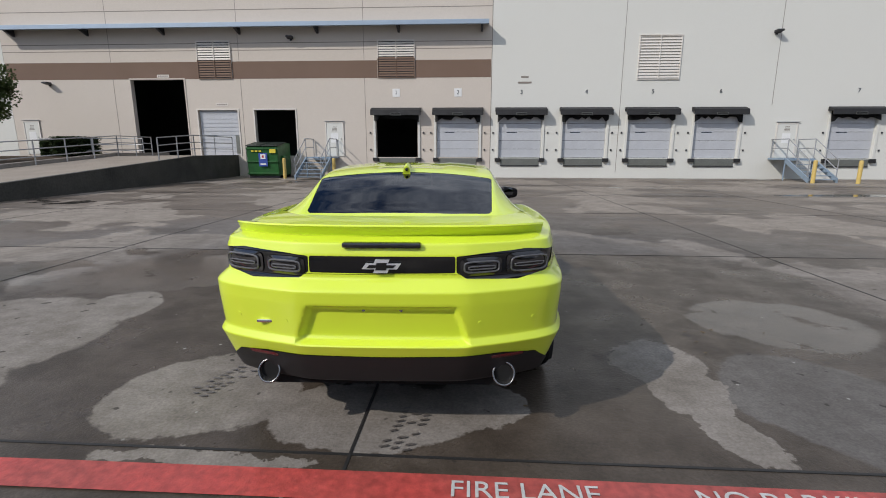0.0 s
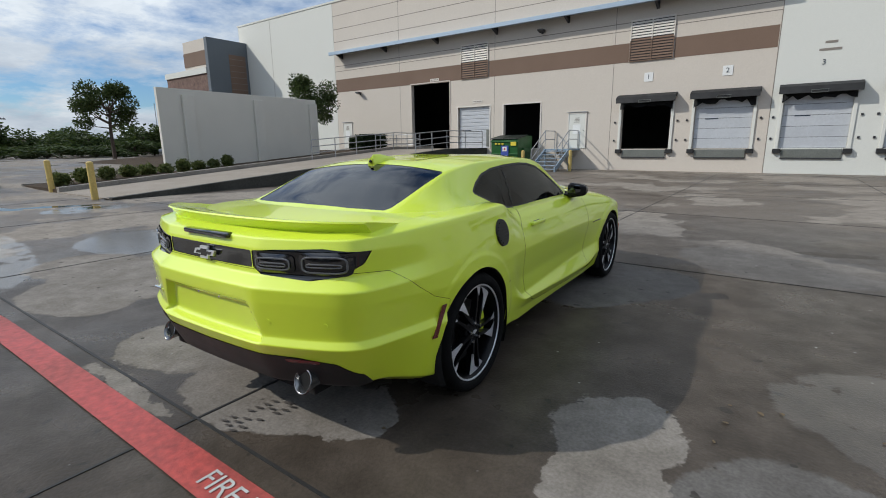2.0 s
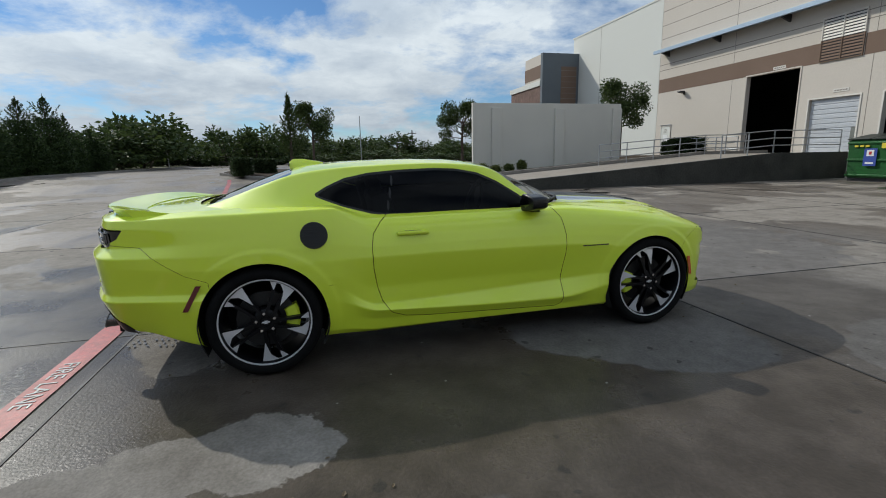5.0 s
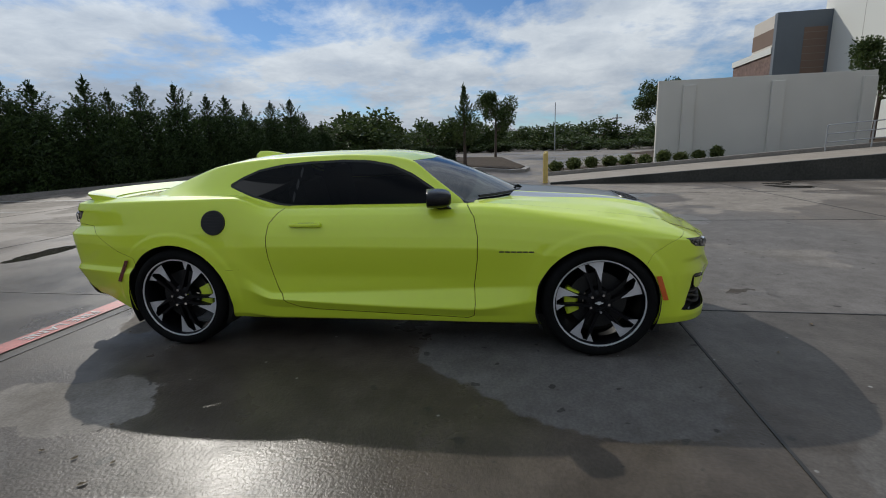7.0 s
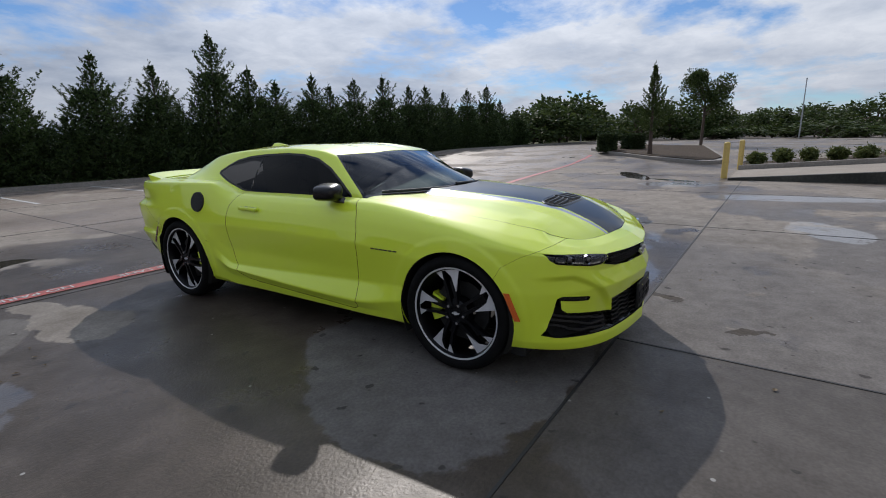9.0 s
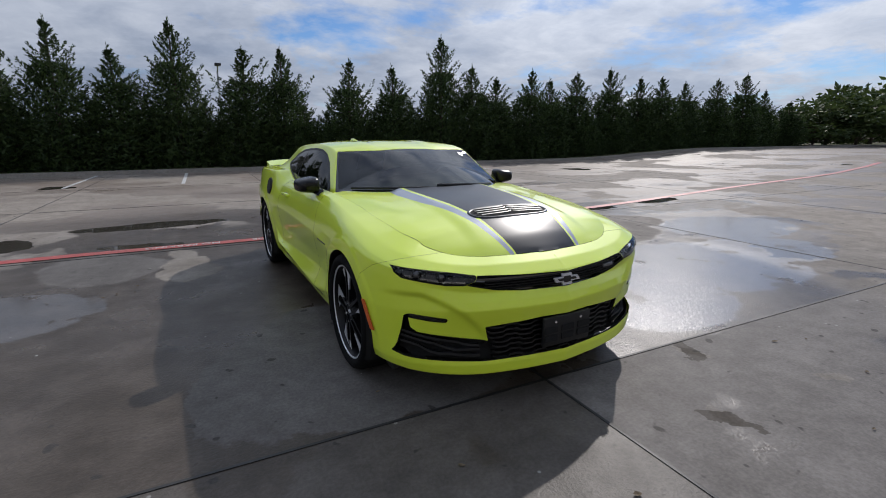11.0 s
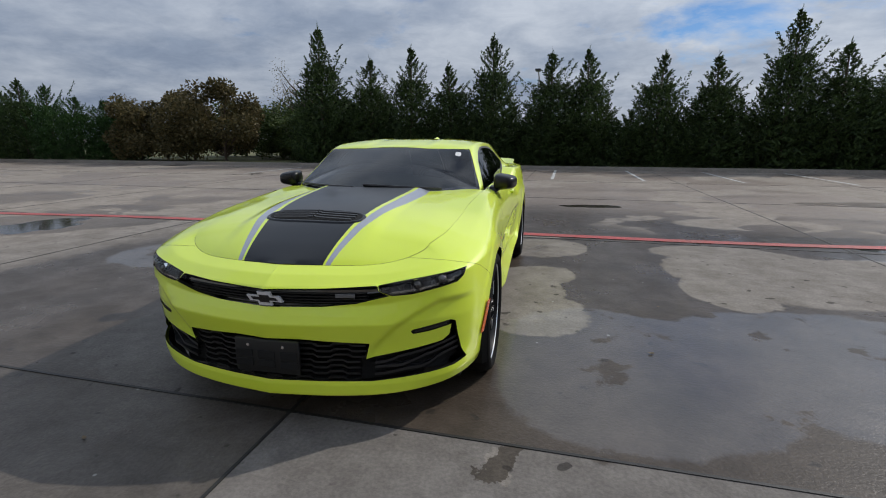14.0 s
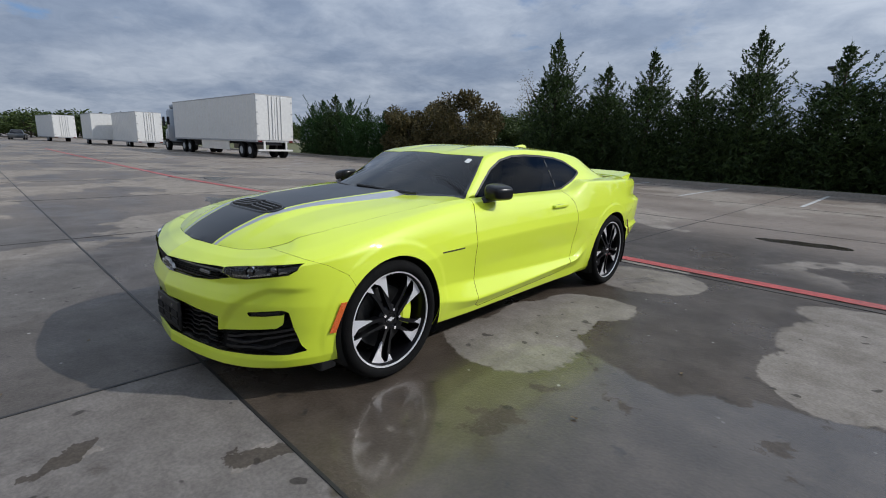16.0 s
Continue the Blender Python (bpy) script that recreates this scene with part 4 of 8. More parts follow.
def body_grid(nu=460, nv=122):
    plan = np.array(PLAN)
    seg = np.concatenate(([0], np.cumsum(np.hypot(*np.diff(plan, axis=0).T))))
    # rounded through the corner points
    s = np.linspace(0, seg[-1], nu)
    px, py = spline(np.c_[seg, plan[:, 0]], s), spline(np.c_[seg, plan[:, 1]], s)
    for _ in range(6):
        px[1:-1] = (px[:-2] + 2 * px[1:-1] + px[2:]) / 4
        py[1:-1] = (py[:-2] + 2 * py[1:-1] + py[2:]) / 4
    tx, ty = np.gradient(px), np.gradient(py)
    ln = np.hypot(tx, ty)
    nx, ny = ty / ln, -tx / ln
    nx[0], ny[0], nx[-1], ny[-1] = 0, -1, 0, 1
    u = s / s[-1]
    us = np.array([a for a, _ in STATIONS])
    secs = np.array([c for _, c in STATIONS])
    zk = np.stack([spline(np.c_[us, secs[:, k, 0]], u) for k in range(12)], 1)
    dk = np.stack([spline(np.c_[us, secs[:, k, 1]], u) for k in range(12)], 1)
    t = np.linspace(0, 1, nv)
    kt = np.linspace(0, 1, 12)
    G = np.zeros((nu, nv, 3))
    for i in range(nu):
        # pressed creases where the keys bend, soft shoulders over the wheels
        crisp = 0.97 - 0.70 * smooth(0.60, 0.74, t) * smooth(0.16, 0.26, u[i]) * smooth(0.86, 0.80, u[i])
        z = crisp * np.interp(t, kt, zk[i]) + (1 - crisp) * spline(np.c_[kt, zk[i]], t)
        d = crisp * np.interp(t, kt, dk[i]) + (1 - crisp) * spline(np.c_[kt, dk[i]], t)
        for _ in range(1):
            z[1:-1], d[1:-1] = (z[:-2] + 2 * z[1:-1] + z[2:]) / 4, (d[:-2] + 2 * d[1:-1] + d[2:]) / 4
        x, y = px[i] - nx[i] * d, py[i] - ny[i] * d
        G[i] = np.c_[x, y, z]
    x, y, z = G[..., 0], G[..., 1], G[..., 2]
    nX, nY = np.repeat(nx[:, None], nv, 1), np.repeat(ny[:, None], nv, 1)
    push = np.zeros_like(x)
    for yc, (zc, r) in ARCH.items():          # lips round the wheel openings
        rr = np.hypot(y - yc, z - zc)
        push += np.where(nX > 0.6, 0.0045 * smooth(r + 0.090, r + 0.062, rr) * smooth(0.2, 0.34, z), 0)
    # number-plate recess in the tail
    f = inside([(-0.335, 0.726), (0.335, 0.726), (0.402, 0.538), (-0.402, 0.538)], x, z)
    push -= np.where(nY < -0.4, 0.032 * smooth(0.006, -0.022, f), 0)
    # crease that runs down from the headlamp past the upper duct
    f = inside([(0.95, 0.62), (0.74, 0.615), (0.66, 0.575), (0.57, 0.520), (0.50, 0.455), (0.452, 0.40), (0.42, 0.33), (0.80, 0.28), (0.95, 0.45)], x, z)
    push -= 0.020 * smooth(0.006, -0.030, f) * smooth(0.30, 0.80, nY)
    # hollow of the door above the sill, deepest before the rear wheel
    push -= np.where(nX > 0.6, 0.005 * np.exp(-((z - 0.50) / 0.07) ** 2) * smooth(-0.95, -0.4, y) * smooth(0.95, 0.3, y), 0)
    G[..., 0] += nX * push
    G[..., 1] += nY * push
    return G


BODY = body_grid()
BODY_N = np.cross(np.gradient(BODY, axis=0), np.gradient(BODY, axis=1))
BODY_N /= np.linalg.norm(BODY_N, axis=2, keepdims=True) + 1e-9


def on_body(z, x=None, y=None, tail=False):
    """The place and outward normal of the body at a height and at y (side) or x (nose or tail)."""
    if y is not None:
        d = (BODY[..., 1] - y) ** 2 + (BODY[..., 2] - z) ** 2 + np.where(np.abs(BODY_N[..., 0]) < 0.3, 9, 0)
    else:
        d = (BODY[..., 0] - x) ** 2 + (BODY[..., 2] - z) ** 2 + np.where((BODY[..., 1] < 0) != tail, 9, 0)
    near = np.argsort(d, axis=None)[:6]
    w = 1.0 / (d.ravel()[near] + 1e-5)
    w = w[:, None] / w.sum()
    p, n = Vector((BODY.reshape(-1, 3)[near] * w).sum(0)), Vector((BODY_N.reshape(-1, 3)[near] * w).sum(0)).normalized()
    if n.x * p.x + n.y * p.y < 0:
        n = -n
    return p, n


# outlines, in (y, z) on the sides and (x, z) on nose and tail
DOOR_LINE = [(-0.57, 1.1), (-0.585, 0.975), (-0.66, 0.92), (-0.715, 0.85), (-0.73, 0.76), (-0.725, 0.62), (-0.705, 0.50), (-0.675, 0.40), (-0.62, 0.325), (-0.53, 0.288), (-0.40, 0.272), (0.10, 0.252),
             (0.60, 0.232), (0.640, 0.25), (0.648, 0.33), (0.642, 0.45), (0.665, 0.62), (0.668, 0.76), (0.645, 0.88), (0.585, 0.97), (0.55, 1.1)]
NOSE_COVER = [(1.665, 0.0), (1.665, 0.60), (1.70, 0.66), (1.80, 0.72), (1.88, 0.75), (2.0, 0.80), (2.6, 0.80), (2.6, 0.0)]
TAIL_COVER = [(-2.6, 0.862), (-2.2, 0.86), (-2.05, 0.845), (-1.93, 0.75), (-1.82, 0.675), (-1.70, 0.63), (-1.66, 0.0), (-2.6, 0.0)]
HEADLAMP = [(0.488, 0.689), (0.60, 0.707), (0.72, 0.723), (0.842, 0.738), (0.835, 0.705), (0.812, 0.682), (0.72, 0.664), (0.63, 0.647), (0.55, 0.643), (0.507, 0.661)]
UPPER_GRILLE = [(-0.1, 0.671), (0.25, 0.680), (0.486, 0.688), (0.505, 0.662), (0.541, 0.644), (0.395, 0.609), (0.256, 0.596), (-0.1, 0.589)]
# outer strip up to z 0.50 blackens a lime facet that lies in shade
LOWER_GRILLE_AND_SHADE = [(-0.1, 0.450), (0.158, 0.452), (0.455, 0.430), (0.434, 0.350), (0.55, 0.372), (0.66, 0.392), (0.750, 0.408), (0.778, 0.432), (0.790, 0.500), (0.804, 0.496), (0.812, 0.42), (0.824, 0.345), (0.846, 0.292), (0.80, 0.276), (0.46, 0.250), (0.33, 0.252), (-0.1, 0.252)]
UPPER_DUCT = [(0.622, 0.479), (0.630, 0.458), (0.70, 0.466), (0.785, 0.481), (0.800, 0.499), (0.78, 0.505), (0.70, 0.493)]
TAILLAMP = [(0.335, 0.945), (0.335, 0.872), (0.38, 0.842), (0.62, 0.828), (0.745, 0.848), (0.80, 0.895), (0.812, 0.950), (0.67, 0.966), (0.45, 0.955)]
TAIL_PANEL = [(-0.1, 0.945), (0.331, 0.945), (0.331, 0.868), (-0.1, 0.864)]
DIFFUSER = [(-0.1, 0.478), (0.40, 0.484), (0.56, 0.484), (0.72, 0.462), (0.80, 0.39), (0.875, 0.29), (0.905, 0.22), (0.91, 0.0), (-0.1, 0.0)]


def side_field(line):
    return lambda P: inside(line, P[:, 1], P[:, 2])


def nose_field(line):
    return lambda P: np.where(P[:, 1] > 1.5, inside(line, P[:, 0], P[:, 2]), 1.0)


def tail_field(line):
    return lambda P: np.where(P[:, 1] < -1.75, inside(line, P[:, 0], P[:, 2]), 1.0)


def cut_body():
    s = Skin(BODY)
    for yc, (zc, r) in ARCH.items():
        s.split(lambda P, yc=yc, zc=zc, r=r: np.where(P[:, 0] > 0.5, np.hypot(P[:, 1] - yc, P[:, 2] - zc) - r, 1.0), "open")
    s.split(nose_field(HEADLAMP), "headlamp", ("body",))
    s.split(nose_field(UPPER_GRILLE), "upper_grille", ("body",))
    s.split(nose_field(LOWER_GRILLE_AND_SHADE), "lower_grille", ("body",))
    s.split(nose_field(UPPER_DUCT), "upper_duct", ("body",))
    s.split(tail_field(TAILLAMP), "taillamp", ("body",))
    s.split(tail_field(TAIL_PANEL), "tail_panel", ("body",))
    s.split(lambda P: np.maximum(tail_field(DIFFUSER)(P), P[:, 1] + 2.02 + 1.0 * (P[:, 2] - 0.22)), "diffuser", ("body",))
    s.split(side_field(DOOR_LINE), "door", ("body",), 0.0022)
    s.split(side_field(NOSE_COVER), "nose", ("body",), 0.0007)
    s.split(side_field(TAIL_COVER), "tail", ("body",), 0.0011)
    s.split(lambda P: np.where((P[:, 0] > 0.6) & (P[:, 1] > -1.08) & (P[:, 1] < -0.70), np.abs(P[:, 2] - 0.549 - 0.03 * (P[:, 1] + 1.0)) - 0.0011, 1.0), "gap", ("body",))
    s.tag = [("nose" if s.v[f[0]][1] > 1.9 else "tail" if s.v[f[0]][1] < -2.05 and s.v[f[0]][2] < 0.862 else "fender" if s.v[f[0]][1] > 0.0 else "quarter") if t == "body" else t for f, t in zip(s.f, s.tag)]
    return s


# upper surface of bonnet and boot
HOOD_C = [(0.55, 0.985), (0.95, 0.968), (1.4, 0.948), (1.75, 0.895), (1.95, 0.827), (2.05, 0.776), (2.095, 0.749), (2.15, 0.716), (2.3, 0.62)]
DECK_C = [(-2.55, 0.99), (-2.3, 1.022), (-2.1, 1.036), (-1.8, 1.050), (-1.5, 1.055), (-1.0, 1.05)]
TOP = BODY[:, -1, :]          # upper edge of the body: joins bonnet, glass and boot


def cap_z(x, y):
    """Height of bonnet or boot: meets the body's upper edge at the sides, crowned between."""
    front = y > 0
    i_f, i_r = TOP[:, 1] > 0.2, TOP[:, 1] < -0.6
    out = np.zeros_like(x)
    for sel, keys, edge in ((front, HOOD_C, i_f), (~front, DECK_C, i_r)):
        e = TOP[edge]
        o = np.argsort(e[:, 1])
        xe, ze = np.interp(y[sel], e[o, 1], e[o, 0]), np.interp(y[sel], e[o, 1], e[o, 2])
        zc = spline(keys, y[sel])
        q = np.clip(np.abs(x[sel]) / np.maximum(xe, 0.05), 0, 1.2)
        out[sel] = zc + (np.minimum(ze, zc + 0.02) - zc) * q ** 2.2
        if keys is HOOD_C:
            # raised centre of the bonnet, and a soft ridge either side
            a = np.abs(x[sel])
            fade = smooth(2.1, 1.7, y[sel])
            out[sel] += fade * ((0.014 + 0.012 * smooth(1.5, 0.8, y[sel])) * smooth(0.42, 0.33, a) + 0.003 * np.exp(-((a - 0.60) / 0.07) ** 2) * smooth(0.6, 0.9, y[sel]))
    return out


def cap_skin(y0, y1, nx=70, ny=110):
    gx, gy = np.meshgrid(np.linspace(0, 0.9, nx), np.linspace(y0, y1, ny), indexing="ij")
    gz = cap_z(gx, gy)
    return Skin(np.stack([gx, gy, gz], 2))


# greenhouse: plan of its foot, roof line, and the section between
FOOT = [(-1.845, 0.0), (-1.84, 0.22), (-1.81, 0.42), (-1.74, 0.58), (-1.60, 0.675), (-1.40, 0.715), (-1.15, 0.738), (-0.9, 0.748), (-0.5, 0.752), (0.0, 0.748), (0.3, 0.742), (0.52, 0.728), (0.66, 0.67), (0.78, 0.565), (0.88, 0.42), (0.95, 0.24), (0.975, 0.0)]
ROOF = [(-1.85, 1.03), (-1.74, 1.062), (-1.6, 1.118), (-1.4, 1.196), (-1.2, 1.262), (-1.05, 1.294), (-0.8, 1.312), (-0.4, 1.322), (-0.1, 1.317), (0.12, 1.296), (0.30, 1.252), (0.5, 1.178), (0.75, 1.072), (0.975, 0.962)]


RAIL = [(-1.75, 0.56, 1.035), (-1.6, 0.568, 1.085), (-1.4, 0.578, 1.160), (-1.2, 0.585, 1.225), (-1.0, 0.59, 1.255), (-0.8, 0.592, 1.271), (-0.3, 0.592, 1.284), (0.0, 0.590, 1.270), (0.2, 0.592, 1.233), (0.4, 0.660, 1.088), (0.58, 0.728, 0.952)]


def roof_grid(nu=220, nv=84):
    """Foot, a nearly straight side that leans in, a tight corner along the roof rail, then the crown."""
    c = np.cos(np.linspace(0, np.pi, nu))
    y = (-1.845 + 0.975) / 2 + (1.845 + 0.975) / 2 * -c
    xb, zc = spline(FOOT, y), spline(ROOF, y)
    rail = np.array(RAIL)
    xr, zr = spline(rail[:, :2], np.clip(y, -1.75, 0.58)), spline(rail[:, [0, 2]], np.clip(y, -1.75, 0.58))
    G = np.zeros((nu, nv, 3))
    for i in range(nu):
        zb = 0.942 + 0.068 * smooth(-0.6, -1.5, y[i])
        x1 = min(xr[i], xb[i] - 0.004)
        z1 = max(min(zr[i], zc[i] - 0.012), zb + 0.001)
        t = np.linspace(0, 1, 240)
        bow = 0.012 * np.sin(np.pi * t)
        side = np.c_[xb[i] + (x1 - xb[i]) * t + bow * min(1.0, (z1 - zb) / 0.2), zb + (z1 - zb) * t]
        xs = x1 * (1 - t)
        crown = np.c_[xs, zc[i] + (z1 - zc[i]) * (xs / max(x1, 0.01)) ** 2 * (1 if x1 > 0.01 else 0)]
        line = np.r_[side, crown[1:]]
        # round the corner by its length along the section
        at = np.r_[0, np.cumsum(np.hypot(*np.diff(line, axis=0).T))]
        u = np.linspace(0, at[-1], 400)
        x, z = np.interp(u, at, line[:, 0]), np.interp(u, at, line[:, 1])
        k = min(60, max(1, int(0.026 / max(u[1], 1e-5))))
        w = np.hanning(2 * k + 3)[1:-1]
        w /= w.sum()
        px = np.r_[2 * x[0] - x[k:0:-1], x, -x[-2:-k - 2:-1]]
        pz = np.r_[2 * z[0] - z[k:0:-1], z, z[-2:-k - 2:-1]]
        x, z = np.convolve(px, w, "valid"), np.convolve(pz, w, "valid")
        m = np.linspace(0, 1, nv) * 399
        x, z = np.interp(m, np.arange(400), x), np.interp(m, np.arange(400), z)
        # shallow trough along the middle of the roof
        z = z - 0.010 * smooth(0.30, 0.20, np.abs(x)) * smooth(-1.15, -0.9, y[i]) * smooth(0.30, 0.15, y[i])
        # the sail flows out into the haunch
        flare = 0.10 * smooth(-0.75, -1.2, y[i]) * smooth(-1.86, -1.55, y[i])
        x = x + flare * np.exp(-((z - zb) / 0.045)) * smooth(0.55, 0.95, x / max(xb[i], 0.05))
        G[i] = np.c_[x, np.full(nv, y[i]), z - 0.004 * np.exp(-((z - zb) / 0.01))]
    return G


SIDE_GLASS = [(-1.045, 1.098), (-0.97, 1.14), (-0.86, 1.185), (-0.70, 1.215), (-0.50, 1.230), (-0.25, 1.236), (-0.08, 1.228), (0.08, 1.198), (0.22, 1.135), (0.36, 1.045), (0.47, 0.965), (0.478, 0.952), (0.2, 0.951), (-0.3, 0.957), (-0.60, 0.963), (-0.70, 0.978), (-0.88, 1.030), (-1.0, 1.078)]
SCREEN = [(-0.1, 0.99), (0.30, 0.945), (0.50, 0.83), (0.64, 0.68), (0.712, 0.575), (0.664, 0.45), (0.608, 0.30), (0.572, 0.212), (0.55, 0.224), (0.25, 0.305), (-0.1, 0.325)]
REAR_GLASS = [(-0.1, -1.755), (0.30, -1.745), (0.525, -1.715), (0.545, -1.68), (0.575, -1.225), (0.555, -1.20), (0.25, -1.185), (-0.1, -1.18)]


def build_car():
    car = thing("sports_car", "bright lime-yellow two-door coupe with black bonnet stripe, parked", "car", (0, 0, 0), 2.0)
    s = cut_body()
    paint, black = M["paint"], M["gloss_black"]
    nose = part("front_bumper", s.piece("nose", mirror="both"), paint, car, smooth=38)
    tail = part("rear_bumper", s.piece("tail", mirror="both"), paint, car, smooth=38)
    for side in ("none", "left"):
        part("fender", s.piece("fender", mirror=side), paint, car, smooth=38)
        part("quarter_panel", s.piece("quarter", mirror=side), paint, car, smooth=38)
        door = part("door", s.piece("door", mirror=side), paint, car, smooth=38)
        lamp = part("headlight", s.piece("headlamp", mirror=side, shift=0.032), M["lamp_housing"], car, "dark projector headlight", smooth=38)
        part("headlight_lens", s.piece("headlamp", mirror=side, shift=0.001), M["headlamp_glass"], lamp, "clear headlight lens", smooth=38).visible_shadow = False
        tl = part("taillight", s.piece("taillamp", mirror=side, shift=0.004), black, car, "smoked twin taillight", smooth=38)
        part("air_slot", s.piece("upper_duct", mirror=side, shift=0.02), M["satin_black"], car, "black upper air slot")
        sg = 1 if side == "none" else -1
        fit_lamps(car, lamp, tl, sg)
        fit_side(car, door, sg)
    part("upper_grille", s.piece("upper_grille", mirror="both", shift=0.03), M["gloss_black"], car, "black upper grille")
    low = part("lower_grille", s.piece("lower_grille", mirror="both", shift=0.06), M["shell"], car, "black lower grille with outer strips for shaded facets")
    part("rear_trim_panel", s.piece("tail_panel", mirror="both", shift=0.003), black, car, "gloss black panel between the taillights", smooth=38)
    dif = part("diffuser", s.piece("diffuser", mirror="both", shift=-0.004), M["satin_black"], car, "satin black rear diffuser", smooth=38)
    # dark inner shell that shows through the shut lines
    inner = s.piece("nose", "tail", "fender", "quarter", "door", "gap", "taillamp", "tail_panel", "diffuser", mirror="both", shift=0.016)
    bmesh.ops.delete(inner, geom=[v for v in inner.verts if abs(v.co.x) < 0.006 or (v.co.z > 0.73 and v.co.y > 1.88)], context="VERTS")
    part("inner_body", inner, M["shell"], car, smooth=38)
    part("floor_pan", box(-0.78, 0.78, -1.0, 1.0, 0.20, 0.26), M["shell"], car)
    part("floor_pan", box(-0.58, 0.58, -2.30, -1.0, 0.28, 0.36), M["shell"], car)
    part("floor_pan", box(-0.62, 0.62, 1.0, 2.02, 0.17, 0.24), M["shell"], car)
    for yc, (zc, r) in ARCH.items():
        for sg in (1, -1):
            bm = bmesh.new()
            n = 40
            rows = []
            for k in range(n + 1):
                a = radians(-28 + 236 * k / n)
                rows.append([bm.verts.new((sg * x, yc + rr * math.cos(a), zc + rr * math.sin(a))) for x, rr in ((0.925, r - 0.002), (0.90, r + 0.012), (0.62, r + 0.02), (0.60, 0.0))])
            for a, b in zip(rows, rows[1:]):
                for j in range(3):
                    bm.faces.new((a[j], a[j + 1], b[j + 1], b[j]))
            bmesh.ops.remove_doubles(bm, verts=bm.verts, dist=1e-5)
            part("wheel_arch_liner", bm, M["shell"], car)
    build_caps(car, s)
    build_cabin(car)
    fit_grilles(car, nose, low)
    fit_tail(car, tail, dif)
    for yc, sx in ((-1.406, 1), (-1.406, -1), (1.406, 1), (1.406, -1)):
        wheel(car, yc, sx)
    return car


def loop_strip(bm, pts, normals, r, seg=6):
    """A closed bead of radius r along points."""
    n = len(pts)
    rows = []
    for i in range(n):
        d = (pts[(i + 1) % n] - pts[i - 1]).normalized()
        nn = normals[i]
        b = d.cross(nn).normalized()
        rows.append([bm.verts.new(pts[i] + (b * math.cos(a) + nn * math.sin(a) * 0.8) * r) for a in (2 * math.pi * k / seg for k in range(seg))])
    for i in range(n):
        a, b = rows[i], rows[(i + 1) % n]
        for k in range(seg):
            bm.faces.new((a[k], a[(k + 1) % seg], b[(k + 1) % seg], b[k]))


def lens_patch(x0, x1, z0, z1, sg, lift, tail, rnd=0.3, n=18, dome=0.012):
    """A rounded, slightly domed patch that lies on nose or tail between x0, x1 and z0, z1."""
    bm = bmesh.new()
    grid = []
    for i in range(n + 1):
        row = []
        for j in range(n + 1):
            a, b = 2 * i / n - 1, 2 * j / n - 1
            e = max(abs(a), abs(b))
            if e > 0:
                k = e / (abs(a) ** 5 + abs(b) ** 5) ** 0.2
                a, b = a * k, b * k
            x, z = (x0 + x1) / 2 + a * (x1 - x0) / 2, (z0 + z1) / 2 + b * (z1 - z0) / 2
            p, nn = on_body(z, x=x, tail=tail)
            p = Vector((x, p.y, z)) + nn * (lift + dome * (1 - min(1.0, a * a)) * (1 - min(1.0, b * b)))
            row.append(bm.verts.new((sg * p.x, p.y, p.z)))
        grid.append(row)
    for i in range(n):
        for j in range(n):
            bm.faces.new((grid[i][j], grid[i + 1][j], grid[i + 1][j + 1], grid[i][j + 1]))
    bmesh.ops.recalc_face_normals(bm, faces=bm.faces)
    return bm


def bead(x0, x1, z0, z1, sg, lift, r, tail, n=40, skew=0.0):
    bm = bmesh.new()
    pts, nor = [], []
    for k in range(n):
        t = 2 * math.pi * k / n
        c, s_ = math.cos(t), math.sin(t)
        a, b = math.copysign(abs(c) ** 0.45, c), math.copysign(abs(s_) ** 0.45, s_)
        x, z = (x0 + x1) / 2 + a * (x1 - x0) / 2, (z0 + z1) / 2 + b * (z1 - z0) / 2 + skew * a
        p, nn = on_body(z, x=x, tail=tail)
        p = Vector((x, p.y, z)) + nn * lift
        pts.append(Vector((sg * p.x, p.y, p.z)))
        nor.append(Vector((sg * nn.x, nn.y, nn.z)))
    loop_strip(bm, pts, nor, r)
    return bm


